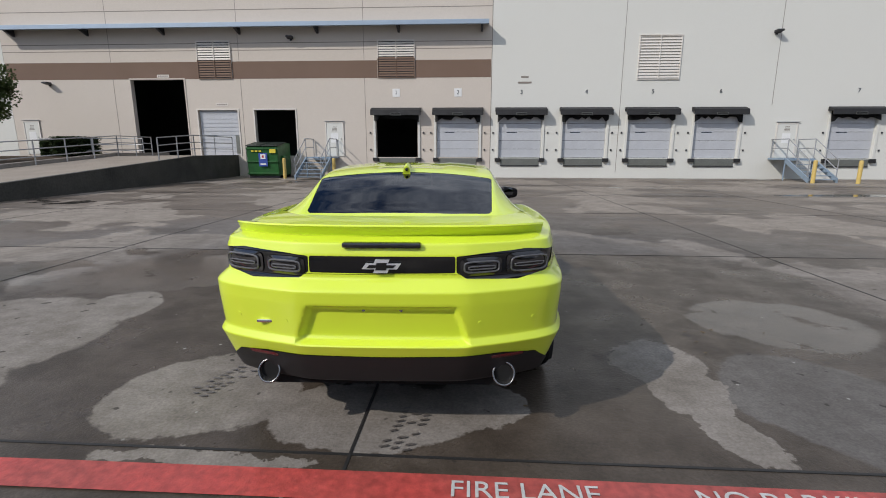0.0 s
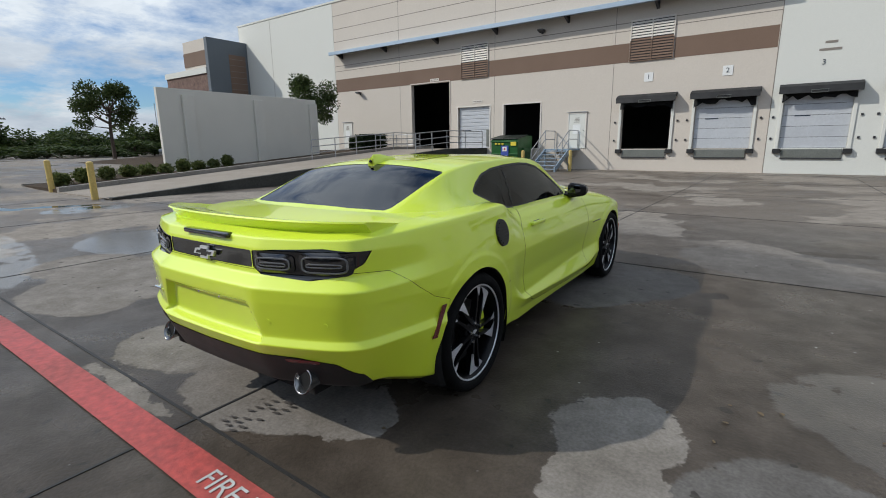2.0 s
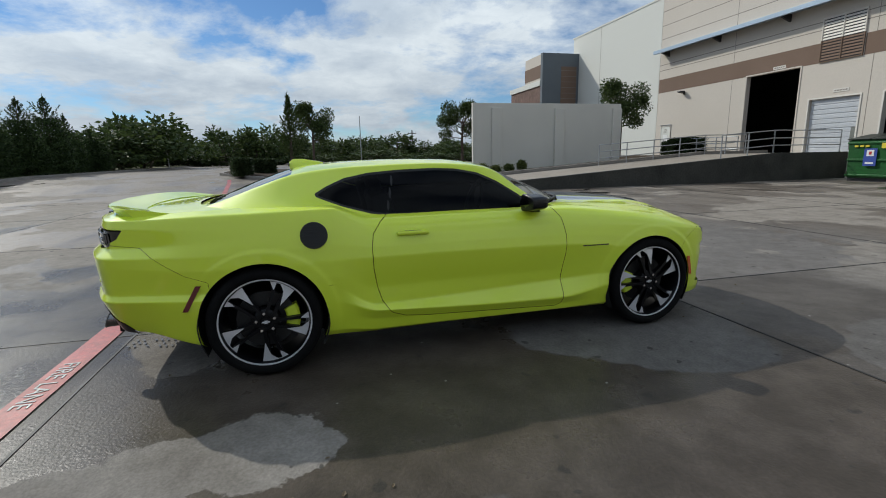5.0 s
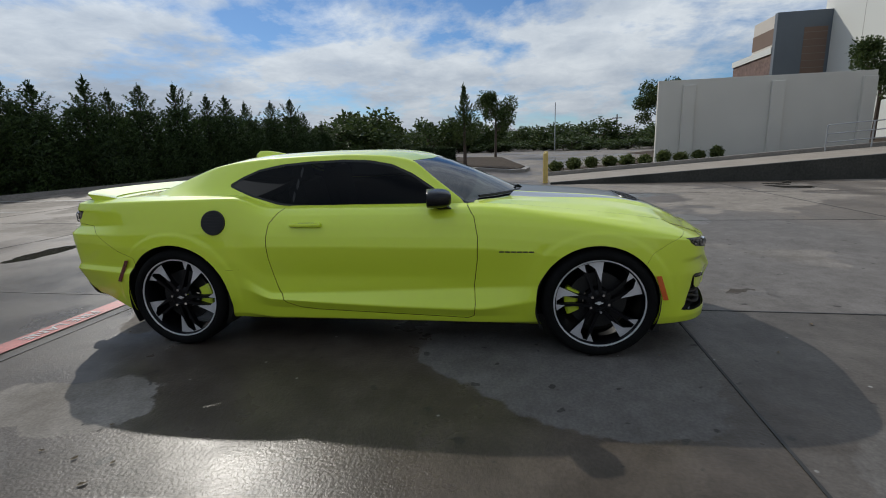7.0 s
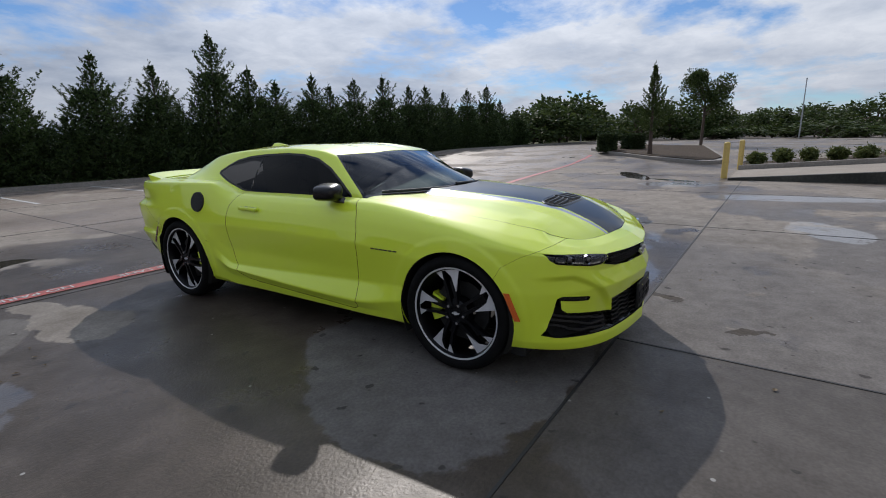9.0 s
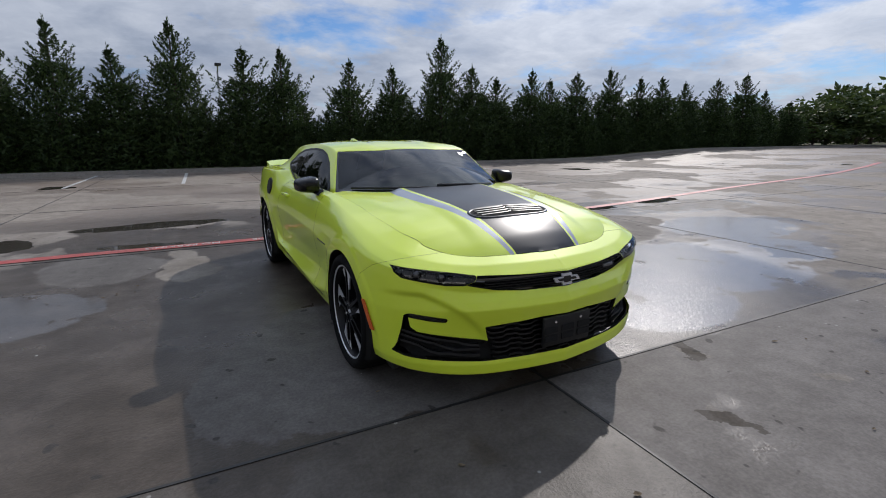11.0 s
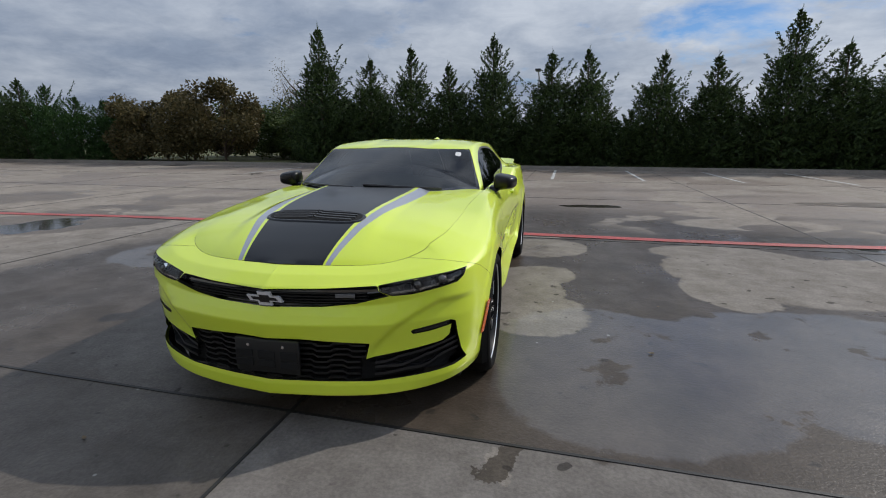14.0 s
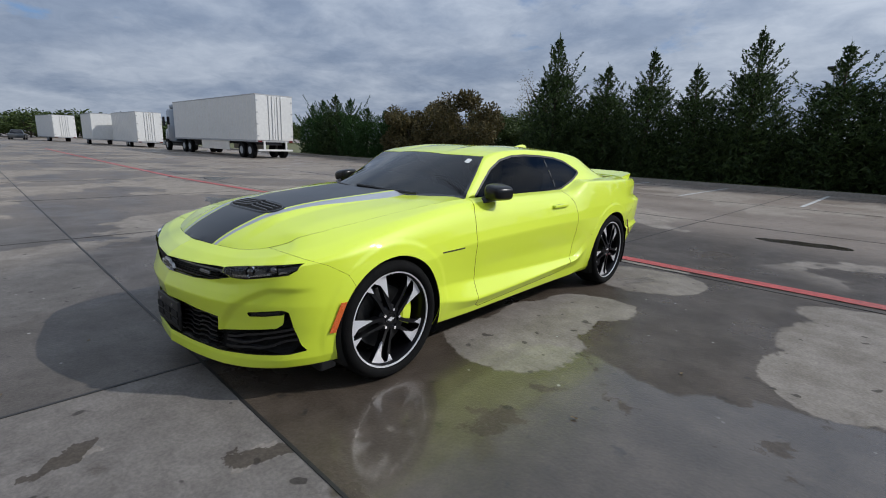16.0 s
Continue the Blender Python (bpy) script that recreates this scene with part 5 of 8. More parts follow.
def fit_lamps(car, lamp, tl, sg):
    # headlight: two projectors, a bright blade along the lower edge
    for x, z, r in ((0.755, 0.706, 0.021), (0.655, 0.684, 0.021)):
        p, n = on_body(z, x=x)
        c = Vector((sg * p.x, p.y, p.z)) - Vector((sg * n.x, n.y, n.z)) * 0.020
        bm = bmesh.new()
        bmesh.ops.create_uvsphere(bm, u_segments=16, v_segments=10, radius=r, matrix=Matrix.Translation(c))
        part("projector", bm, M["smoke_lens"], lamp, "round projector lens", smooth=True)
        bm = bmesh.new()
        q = Vector((sg * n.x, n.y, n.z)).to_track_quat("Z", "Y").to_matrix().to_4x4()
        bmesh.ops.create_cone(bm, segments=20, radius1=r * 1.25, radius2=r * 1.3, depth=0.02, cap_ends=False, matrix=Matrix.Translation(c) @ q)
        part("projector_ring", bm, M["chrome"], lamp, smooth=True)
    bm = bmesh.new()
    rows = []
    for k in range(25):
        t = k / 24
        x = 0.545 + 0.26 * t
        z = 0.652 + 0.020 * t + 0.022 * t * t
        p, n = on_body(z, x=x)
        p = Vector((sg * p.x, p.y, p.z)) - Vector((sg * n.x, n.y, n.z)) * 0.016
        rows.append([bm.verts.new(p + Vector((0, 0, dz))) for dz in (-0.005, 0.005)])
    for a, b in zip(rows, rows[1:]):
        bm.faces.new((a[0], b[0], b[1], a[1]))
    bmesh.ops.solidify(bm, geom=bm.faces[:], thickness=0.006)
    part("light_blade", bm, M["chrome"], lamp)
    # taillight: two smoked lenses with pale light-guide loops
    for x0, x1, z0, z1, sk in ((0.352, 0.545, 0.853, 0.938, 0.002), (0.566, 0.778, 0.846, 0.950, 0.010)):
        part("lens", lens_patch(x0, x1, z0, z1, sg, 0.001, True), M["smoke_lens"], tl, "smoked lamp lens", smooth=True)
        part("light_guide", bead(x0 + 0.018, x1 - 0.018, z0 + 0.018, z1 - 0.018, sg, 0.012, 0.0045, True), M["lens_guide"], tl, smooth=True)
        part("light_guide", bead(x0 + 0.036, x1 - 0.036, (z0 + z1) / 2 - 0.010, (z0 + z1) / 2 + 0.004, sg, 0.014, 0.0035, True), M["lens_guide"], tl, smooth=True)


def side_patch(y0, y1, z0, z1, sg, lift, lean=0.0, n=10, thick=0.004):
    bm = bmesh.new()
    g = []
    for i in range(n + 1):
        row = []
        for j in range(n + 1):
            z = z0 + (z1 - z0) * j / n
            y = y0 + (y1 - y0) * i / n + lean * (z - z0)
            lo, hi = on_body(z0, y=y)[0].x, on_body(z1, y=y)[0].x
            p = Vector((lo + (hi - lo) * j / n + lift, y, z))
            row.append(bm.verts.new((sg * p.x, p.y, p.z)))
        g.append(row)
    for i in range(n):
        for j in range(n):
            bm.faces.new((g[i][j], g[i + 1][j], g[i + 1][j + 1], g[i][j + 1]))
    bmesh.ops.recalc_face_normals(bm, faces=bm.faces)
    bmesh.ops.solidify(bm, geom=bm.faces[:], thickness=-thick if sg > 0 else -thick)
    return bm


def fit_side(car, door, sg):
    # fuel-filler cap (right side), door handle, badges, marker lamps, mirror
    if sg > 0:
        p, n = on_body(0.868, y=-1.085)
        q = n.to_track_quat("Z", "Y").to_matrix().to_4x4()
        bm = bmesh.new()
        bmesh.ops.create_cone(bm, segments=40, radius1=0.086, radius2=0.080, depth=0.022, cap_ends=True, matrix=Matrix.Translation(p) @ q)
        capo = part("fuel_cap", bm, M["bracket"], car, "round black fuel-filler door", smooth=30)
        bm = bmesh.new()
        for k in range(-3, 4):
            w = math.sqrt(0.07 ** 2 - (k * 0.02) ** 2)
            add_box(bm, -w, w, k * 0.02 - 0.004, k * 0.02 + 0.004, 0.010, 0.015)
        bmesh.ops.transform(bm, matrix=Matrix.Translation(p) @ q, verts=bm.verts)
        part("cap_rib", bm, M["bracket"], capo)
    p, n = on_body(0.842, y=-0.455)
    bm = box(-0.016, 0.020, -0.108, 0.108, -0.013, 0.013, 0.010)
    bmesh.ops.transform(bm, matrix=Matrix.Translation((sg * (p.x + 0.012), -0.455, 0.842)) @ pose(0, 0, 0, 0, 0, 0), verts=bm.verts)
    h = part("door_handle", bm, M["paint"], door, smooth=40)
    # thin black plate stands in for the shade of the hollow behind the handle
    bm = box(-0.004, 0.004, -0.055, 0.055, -0.018, 0.018, 0.003)
    bmesh.ops.transform(bm, matrix=Matrix.Translation((sg * (p.x + 0.001), -0.455, 0.838)), verts=bm.verts)
    part("handle_recess", bm, M["satin_black"], h)
    bm = bmesh.new()
    for k in range(6):
        y = 0.80 + 0.036 * k
        p, n = on_body(0.672, y=y)
        add_box(bm, sg * (p.x - 0.002), sg * (p.x + 0.003), y, y + 0.030, 0.667, 0.675)
    part("name_badge", bm, M["satin_black"], car, "small dark name badge as plain bars")
    part("front_marker", side_patch(1.775, 1.806, 0.372, 0.525, sg, 0.006, -0.36), M["amber"], car, "amber side marker lamp")
    part("rear_marker", side_patch(-1.852, -1.822, 0.465, 0.616, sg, 0.008, 0.56), M["red_lens"], car, "dark red side marker lamp")
    # mirror on its stalk
    bm = bmesh.new()
    bmesh.ops.create_uvsphere(bm, u_segments=28, v_segments=16, radius=1.0)
    for v in bm.verts:
        v.co = Vector([math.copysign(abs(c) ** e, c) for c, e in zip(v.co, (0.50, 0.70, 0.55))])
        v.co.z *= 1.0 - 0.22 * v.co.x * sg
        if v.co.y < -0.45:
            v.co.y = -0.45 + (v.co.y + 0.45) * 0.12
    bmesh.ops.transform(bm, matrix=Matrix.Translation((sg * 0.880, 0.405, 0.998)) @ pose(0, 0, 0, 0, 0, sg * 10) @ Matrix.Diagonal((0.080, 0.104, 0.056, 1)), verts=bm.verts)
    mir = part("wing_mirror", bm, M["mirror_black"], car, "gloss black wing mirror", smooth=50)
    bm = bmesh.new()
    bmesh.ops.create_uvsphere(bm, u_segments=20, v_segments=8, radius=1.0, matrix=Matrix.Translation((sg * 0.880, 0.354, 1.000)) @ pose(0, 0, 0, 0, 0, sg * 10) @ Matrix.Diagonal((0.070, 0.004, 0.047, 1)))
    part("mirror_glass", bm, M["dim_mirror"], mir, "mirror glass", smooth=True)
    bm = box(-0.05, 0.05, -0.045, 0.045, -0.06, 0.0, 0.012)
    for v in bm.verts:
        if v.co.z < -0.03:
            v.co.x -= sg * 0.055
            v.co.y += 0.05
    bmesh.ops.transform(bm, matrix=Matrix.Translation((sg * 0.815, 0.42, 0.968)), verts=bm.verts)
    part("mirror_stalk", bm, M["mirror_black"], mir, smooth=40)


def swept(line, r, seg=6):
    """One closed rod of radius r along points."""
    bm = bmesh.new()
    rings = []
    for i, p in enumerate(line):
        d = (line[min(i + 1, len(line) - 1)] - line[max(i - 1, 0)]).normalized()
        a = d.cross(Vector((0, 0, 1))).normalized()
        b = a.cross(d)
        rings.append([bm.verts.new(p + (a * math.cos(t) + b * math.sin(t)) * r) for t in (2 * math.pi * k / seg for k in range(seg))])
    for p, q in zip(rings, rings[1:]):
        for k in range(seg):
            bm.faces.new((p[k], p[(k + 1) % seg], q[(k + 1) % seg], q[k]))
    bm.faces.new(rings[0][::-1]), bm.faces.new(rings[-1])
    bmesh.ops.recalc_face_normals(bm, faces=bm.faces)
    return bm


def build_caps(car, s):
    edge = [(x, y) for x, y, _ in TOP]
    hood = cap_skin(0.50, 2.16)
    rim = [(float(a), float(b)) for a, b in edge[::2] if b > 0.62]
    out = rim + [(-0.3, rim[-1][1]), (-0.3, 0.62)]
    foot = [(max(x - 0.015, -0.02), y - 0.015) for y, x in FOOT if y > -0.2] + [(-0.3, 0.96), (-0.3, -0.2)]
    hood.split(lambda P: np.maximum(inside(out, P[:, 0], P[:, 1]) + 0.0010, -inside(foot, P[:, 0], P[:, 1])), "lid")
    # stripe bands on the bonnet: dark centre between silver edges
    dark = [(-0.1, 2.2), (0.185, 2.2), (0.205, 2.05), (0.245, 1.75), (0.29, 1.35), (0.315, 1.0), (0.31, 0.5), (-0.1, 0.5)]
    silver = [(0.196, 2.2), (0.216, 2.05), (0.268, 1.75), (0.318, 1.35), (0.342, 1.0), (0.335, 0.5), (0.40, 0.5), (0.416, 1.0), (0.388, 1.35), (0.318, 1.75), (0.240, 2.05), (0.206, 2.2)]
    hood.split(lambda P: inside(dark, P[:, 0], P[:, 1]), "dark", ("lid",))
    hood.split(lambda P: inside(silver, P[:, 0], P[:, 1]), "silver", ("lid",))
    hd = part("hood", hood.piece("lid", mirror="both"), M["paint"], car, "lime bonnet with dark centre stripe", smooth=38)
    part("hood_stripe", hood.piece("dark", mirror="both"), M["stripe_black"], hd, "graphite centre stripe", smooth=38)
    for side in ("none", "left"):
        part("silver_stripe", hood.piece("silver", mirror=side), M["stripe_silver"], hd, "silver edge stripe", smooth=38)
    under = hood.piece("lid", "dark", "silver", mirror="both")
    bmesh.ops.translate(under, verts=under.verts, vec=(0, -0.012, -0.022))
    part("hood_underside", under, M["shell"], car)
    # heat extractor in the bonnet: raised rim, flat black sheet for the shade of its well, four blades each side of a
    # centre fold
    vy, va, vb = 1.715, 0.262, 0.070

    def on_hood(x, y, up):
        return (x, y, float(cap_z(np.array([x]), np.array([y]))[0]) + up)

    def oval(q, n=56):
        return [(math.copysign(abs(math.cos(a)) ** 0.55, math.cos(a)) * (va + q), vy + math.copysign(abs(math.sin(a)) ** 0.75, math.sin(a)) * (vb + q)) for a in (2 * math.pi * k / n for k in range(n))]
    bm = bmesh.new()
    rings = [[bm.verts.new(on_hood(x, y, up)) for x, y in oval(q)] for q, up in ((0.014, 0.0005), (0.010, 0.006), (0.002, 0.007), (-0.004, 0.0025))]
    for a, b in zip(rings, rings[1:]):
        for k in range(56):
            bm.faces.new((a[k], a[(k + 1) % 56], b[(k + 1) % 56], b[k]))
    vent = part("hood_vent", bm, M["stripe_black"], hd, "dark bonnet heat extractor", smooth=50)
    bm = bmesh.new()
    low = [bm.verts.new(on_hood(x, y, 0.0022)) for x, y in oval(-0.003)]
    mid = [bm.verts.new(on_hood(x * 0.5, vy + (y - vy) * 0.5, 0.0022)) for x, y in oval(-0.003)]
    for k in range(56):
        bm.faces.new((low[k], low[(k + 1) % 56], mid[(k + 1) % 56], mid[k]))
    bm.faces.new(mid)
    part("vent_well", bm, M["shell"], vent)
    for k in range(4):
        y = vy - 0.045 + 0.030 * k
        for q in (-1, 1):
            bm = bmesh.new()
            ends = [(0.004, -0.016), (0.035, -0.004), (0.12, 0.0), (0.20, 0.0), (0.236 - 0.012 * abs(k - 1.5), 0.0)]
            rows = []
            for x, dy in ends:
                rows.append([bm.verts.new(on_hood(q * x, y + dy + d, up)) for d, up in ((-0.006, 0.011), (-0.004, 0.0125), (0.003, 0.011), (0.003, 0.004))])
            for a, b in zip(rows, rows[1:]):
                for j in range(4):
                    bm.faces.new((a[j], a[(j + 1) % 4], b[(j + 1) % 4], b[j]))
            bm.faces.new(rows[0]), bm.faces.new(rows[-1][::-1])
            bmesh.ops.recalc_face_normals(bm, faces=bm.faces)
            part("vent_blade", bm, M["vent_blade"], vent)
    # cowl between bonnet and windscreen, wipers
    bm = bmesh.new()
    rows = []
    for k in range(41):
        x = -0.70 + 1.40 * k / 40
        yf = spline([(b, a) for a, b in FOOT if a > 0.5][::-1], [abs(x)])[0]
        rows.append([bm.verts.new((x, y, z)) for y, z in ((yf - 0.05, 0.962 - 0.03 * (x / 0.7) ** 2), (yf + 0.06, 0.957 - 0.03 * (x / 0.7) ** 2))])
    for a, b in zip(rows, rows[1:]):
        bm.faces.new((a[0], b[0], b[1], a[1]))
    part("cowl", bm, M["satin_black"], car, "black plastic cowl")
    for x0, x1 in ((0.12, 0.62), (-0.48, 0.05)):
        line = []
        for k in range(9):
            x = x0 + (x1 - x0) * k / 8
            yf = spline([(b, a) for a, b in FOOT if a > 0.5][::-1], [abs(x)])[0]
            p = Vector((x, yf - 0.030 - 0.004 * k, 0.988 - 0.02 * (x / 0.7) ** 2 + 0.0018 * k))
            line.append(p)
        bm = swept(line, 0.010)
        part("wiper", bm, M["satin_black"], car, "black wiper blade")
    # boot lid and shelf
    deck = cap_skin(-2.42, -1.45)
    rim = [(float(a), float(b)) for a, b in edge[::2] if b < -1.5]
    out = [(-0.3, rim[0][1])] + rim + [(-0.3, rim[-1][1])]
    foot = [(-0.3, -1.82)] + [(max(x - 0.02, -0.02), y + 0.02) for y, x in FOOT if y < -1.0] + [(-0.3, -1.0)]
    deck.split(lambda P: np.maximum(inside(out, P[:, 0], P[:, 1]) - 0.001, -inside(foot, P[:, 0], P[:, 1])), "lid")
    part("boot_lid", deck.piece("lid", mirror="both"), M["paint"], car, smooth=38)
    spoiler(car)


def spoiler(car):
    """Three-piece lip that curves round the tail and stands off the boot lid."""
    bm = bmesh.new()
    rows = []
    n = 60
    for k in range(n + 1):
        x = -0.765 + 1.53 * k / n
        a = abs(x) / 0.765
        yb = -2.335 + 0.10 * a ** 2 + 0.12 * a ** 6      # trailing edge
        lead = yb + 0.20 + 0.03 * a ** 4
        zt = 1.078 - 0.004 * a - 0.010 * a ** 8
        dip = 1.030 - 0.01 * a ** 4
        prof = [(lead, dip + 0.008), (lead - 0.06, dip + 0.018), (yb + 0.06, zt - 0.008), (yb, zt), (yb - 0.006, zt - 0.007), (yb + 0.004, zt - 0.014), (yb + 0.035, dip - 0.008), (lead - 0.02, dip - 0.012)]
        rows.append([bm.verts.new((x, y, z)) for y, z in prof])
    for a, b in zip(rows, rows[1:]):
        for j in range(8):
            bm.faces.new((a[j], b[j], b[(j + 1) % 8], a[(j + 1) % 8]))
    bm.faces.new(rows[0])
    bm.faces.new(rows[-1][::-1])
    bmesh.ops.recalc_face_normals(bm, faces=bm.faces)
    part("spoiler", bm, M["paint"], car, "lime rear spoiler lip", smooth=40)


def build_cabin(car):
    g = Skin(roof_grid())
    g.split(lambda P: np.where((P[:, 1] > -0.05) & (P[:, 2] > 0.93), inside(SCREEN, P[:, 0], P[:, 1]), 1.0), "screen", ("body",))
    # black border along the foot of the windscreen, small sticker in its upper corner
    g.split(lambda P: inside(SCREEN, P[:, 0], P[:, 1]) + np.interp(P[:, 1], [0.45, 0.75], [0.012, 0.042]), "pane", ("screen",))
    g.split(lambda P: np.maximum(np.abs(P[:, 0] - 0.500) - 0.021, np.abs(P[:, 1] - 0.305) - 0.024), "sticker", ("pane",))
    g.split(lambda P: np.where(P[:, 1] < -1.0, inside(REAR_GLASS, P[:, 0], P[:, 1]), 1.0), "rear", ("body",))
    g.split(lambda P: np.where(P[:, 0] > 0.40, inside(SIDE_GLASS, P[:, 1], P[:, 2]) - 0.014, 1.0), "trim", ("body",))
    g.split(lambda P: np.where(P[:, 0] > 0.40, inside(SIDE_GLASS, P[:, 1], P[:, 2]), 1.0), "side", ("trim",))
    g.split(lambda P: np.where(P[:, 0] > 0.40, np.abs(P[:, 1] + 0.60 - 0.25 * (P[:, 2] - 0.96)) - 0.009, 1.0), "trim", ("side",))
    part("roof", g.piece("body", mirror="both"), M["paint"], car, smooth=35)
    ws = part("windshield", g.piece("pane", "sticker", mirror="both", shift=0.002), M["screen_glass"], car, "lightly tinted windscreen", smooth=35)
    ws.visible_shadow = False
    part("screen_border", g.piece("screen", mirror="both", shift=0.002), M["gloss_black"], ws, "black enamel border", smooth=35)
    part("screen_sticker", g.piece("sticker", mirror="left"), M["white_paint"], ws, "small pale square sticker", smooth=35)
    part("rear_window", g.piece("rear", mirror="both", shift=0.002), M["rear_glass"], car, "dark tinted rear window", smooth=35).visible_shadow = False
    for side in ("none", "left"):
        part("window_trim", g.piece("trim", mirror=side, shift=0.002), M["bracket"], car, smooth=35)
        part("side_window", g.piece("side", mirror=side, shift=0.004), M["tint_glass"], car, "tinted side window", smooth=35).visible_shadow = False
    part("headliner", g.piece("body", mirror="both", shift=0.025), M["shell"], car)
    # roof aerial fin
    bm = bmesh.new()
    rows = []
    for y, h, w in ((-1.215, 0.0, 0.034), (-1.215, 0.050, 0.022), (-1.19, 0.064, 0.016), (-1.12, 0.048, 0.020), (-1.02, 0.016, 0.018), (-0.965, 0.0, 0.006)):
        zb = float(spline(ROOF, [y])[0])
        rows.append([bm.verts.new((sx * w * q, y, zb - 0.01 + (h + 0.01) * t)) for sx, q, t in ((-1, 1.2, 0), (-1, 0.8, 0.8), (0, 0, 1), (1, 0.8, 0.8), (1, 1.2, 0))])
    for a, b in zip(rows, rows[1:]):
        for j in range(4):
            bm.faces.new((a[j], b[j], b[j + 1], a[j + 1]))
    bm.faces.new(rows[1][::-1])
    bmesh.ops.recalc_face_normals(bm, faces=bm.faces)
    fin = part("roof_fin", bm, M["paint"], car, "lime shark-fin aerial", smooth=50)
    bm = bmesh.new()
    bmesh.ops.create_uvsphere(bm, u_segments=12, v_segments=8, radius=0.011, matrix=Matrix.Translation((0, -1.216, 1.285)))
    part("fin_camera", bm, M["gloss_black"], fin, smooth=True)
    bm = box(-0.13, 0.13, -0.02, 0.02, -0.035, 0.035, 0.015)
    bmesh.ops.transform(bm, matrix=Matrix.Translation((0, 0.12, 1.20)) @ pose(0, 0, 0, 12, 0, 0), verts=bm.verts)
    part("inner_mirror", bm, M["bracket"], car, "black inside mirror", smooth=40)
    # seats, dashboard, wheel seen dimly through the glass
    for sx in (0.36, -0.36):
        seat = part("seat", box(sx - 0.25, sx + 0.25, -0.50, 0.05, 0.36, 0.52, 0.06), M["seat"], car, "black leather seat", smooth=40)
        bm = box(sx - 0.24, sx + 0.24, -0.08, 0.08, 0.0, 0.62, 0.06)
        bmesh.ops.transform(bm, matrix=Matrix.Translation((0, -0.48, 0.48)) @ pose(0, 0, 0, 14, 0, 0), verts=bm.verts)
        part("seat_back", bm, M["seat"], seat, smooth=40)
        bm = box(sx - 0.13, sx + 0.13, -0.05, 0.05, 0.0, 0.14, 0.04)
        bmesh.ops.transform(bm, matrix=Matrix.Translation((0, -0.63, 1.05)) @ pose(0, 0, 0, 10, 0, 0), verts=bm.verts)
        part("head_rest", bm, M["seat"], seat, smooth=40)
    part("dashboard", box(-0.68, 0.68, 0.42, 0.80, 0.60, 0.925, 0.06), M["seat"], car, "black dashboard", smooth=40)
    bm = bmesh.new()
    ring = [Vector((0.17 * math.cos(t), 0.17 * math.sin(t), 0)) for t in (2 * math.pi * k / 32 for k in range(32))]
    loop_strip(bm, ring, [Vector((0, 0, 1))] * 32, 0.016)
    bmesh.ops.transform(bm, matrix=Matrix.Translation((-0.36, 0.33, 0.84)) @ pose(0, 0, 0, 68, 0, 0), verts=bm.verts)
    part("steering_wheel", bm, M["seat"], car, smooth=True)
    part("rear_shelf", box(-0.55, 0.55, -1.75, -1.05, 0.90, 0.95), M["seat"], car)


def bowtie(w, h, d):
    """A flat lozenge-ended cross as a plain emblem, in x and z."""
    pts = [(-w, -h * 0.42), (-w * 0.80, h * 0.42), (-w * 0.38, h * 0.42), (-w * 0.30, h), (w * 0.42, h), (w * 0.34, h * 0.42), (w, h * 0.42), (w * 0.80, -h * 0.42), (w * 0.38, -h * 0.42), (w * 0.30, -h), (-w * 0.42, -h), (-w * 0.34, -h * 0.42)]
    bm = bmesh.new()
    f = bm.faces.new([bm.verts.new((x, 0, z)) for x, z in pts])
    r = bmesh.ops.extrude_face_region(bm, geom=[f])
    bmesh.ops.translate(bm, verts=[v for v in r["geom"] if isinstance(v, bmesh.types.BMVert)], vec=(0, d, 0))
    bmesh.ops.recalc_face_normals(bm, faces=bm.faces)
    return bm


def emblem(car, y, z, out):
    bm = bowtie(0.088, 0.030, 0.012 * out)
    bmesh.ops.translate(bm, verts=bm.verts, vec=(0, y, z))
    e = part("emblem", bm, M["machined"], car, "chrome emblem as a plain cross shape")
    bm = bowtie(0.066, 0.0165, 0.002 * out)
    bmesh.ops.translate(bm, verts=bm.verts, vec=(0, y + 0.012 * out, z))
    part("emblem_field", bm, M["gloss_black"], e)


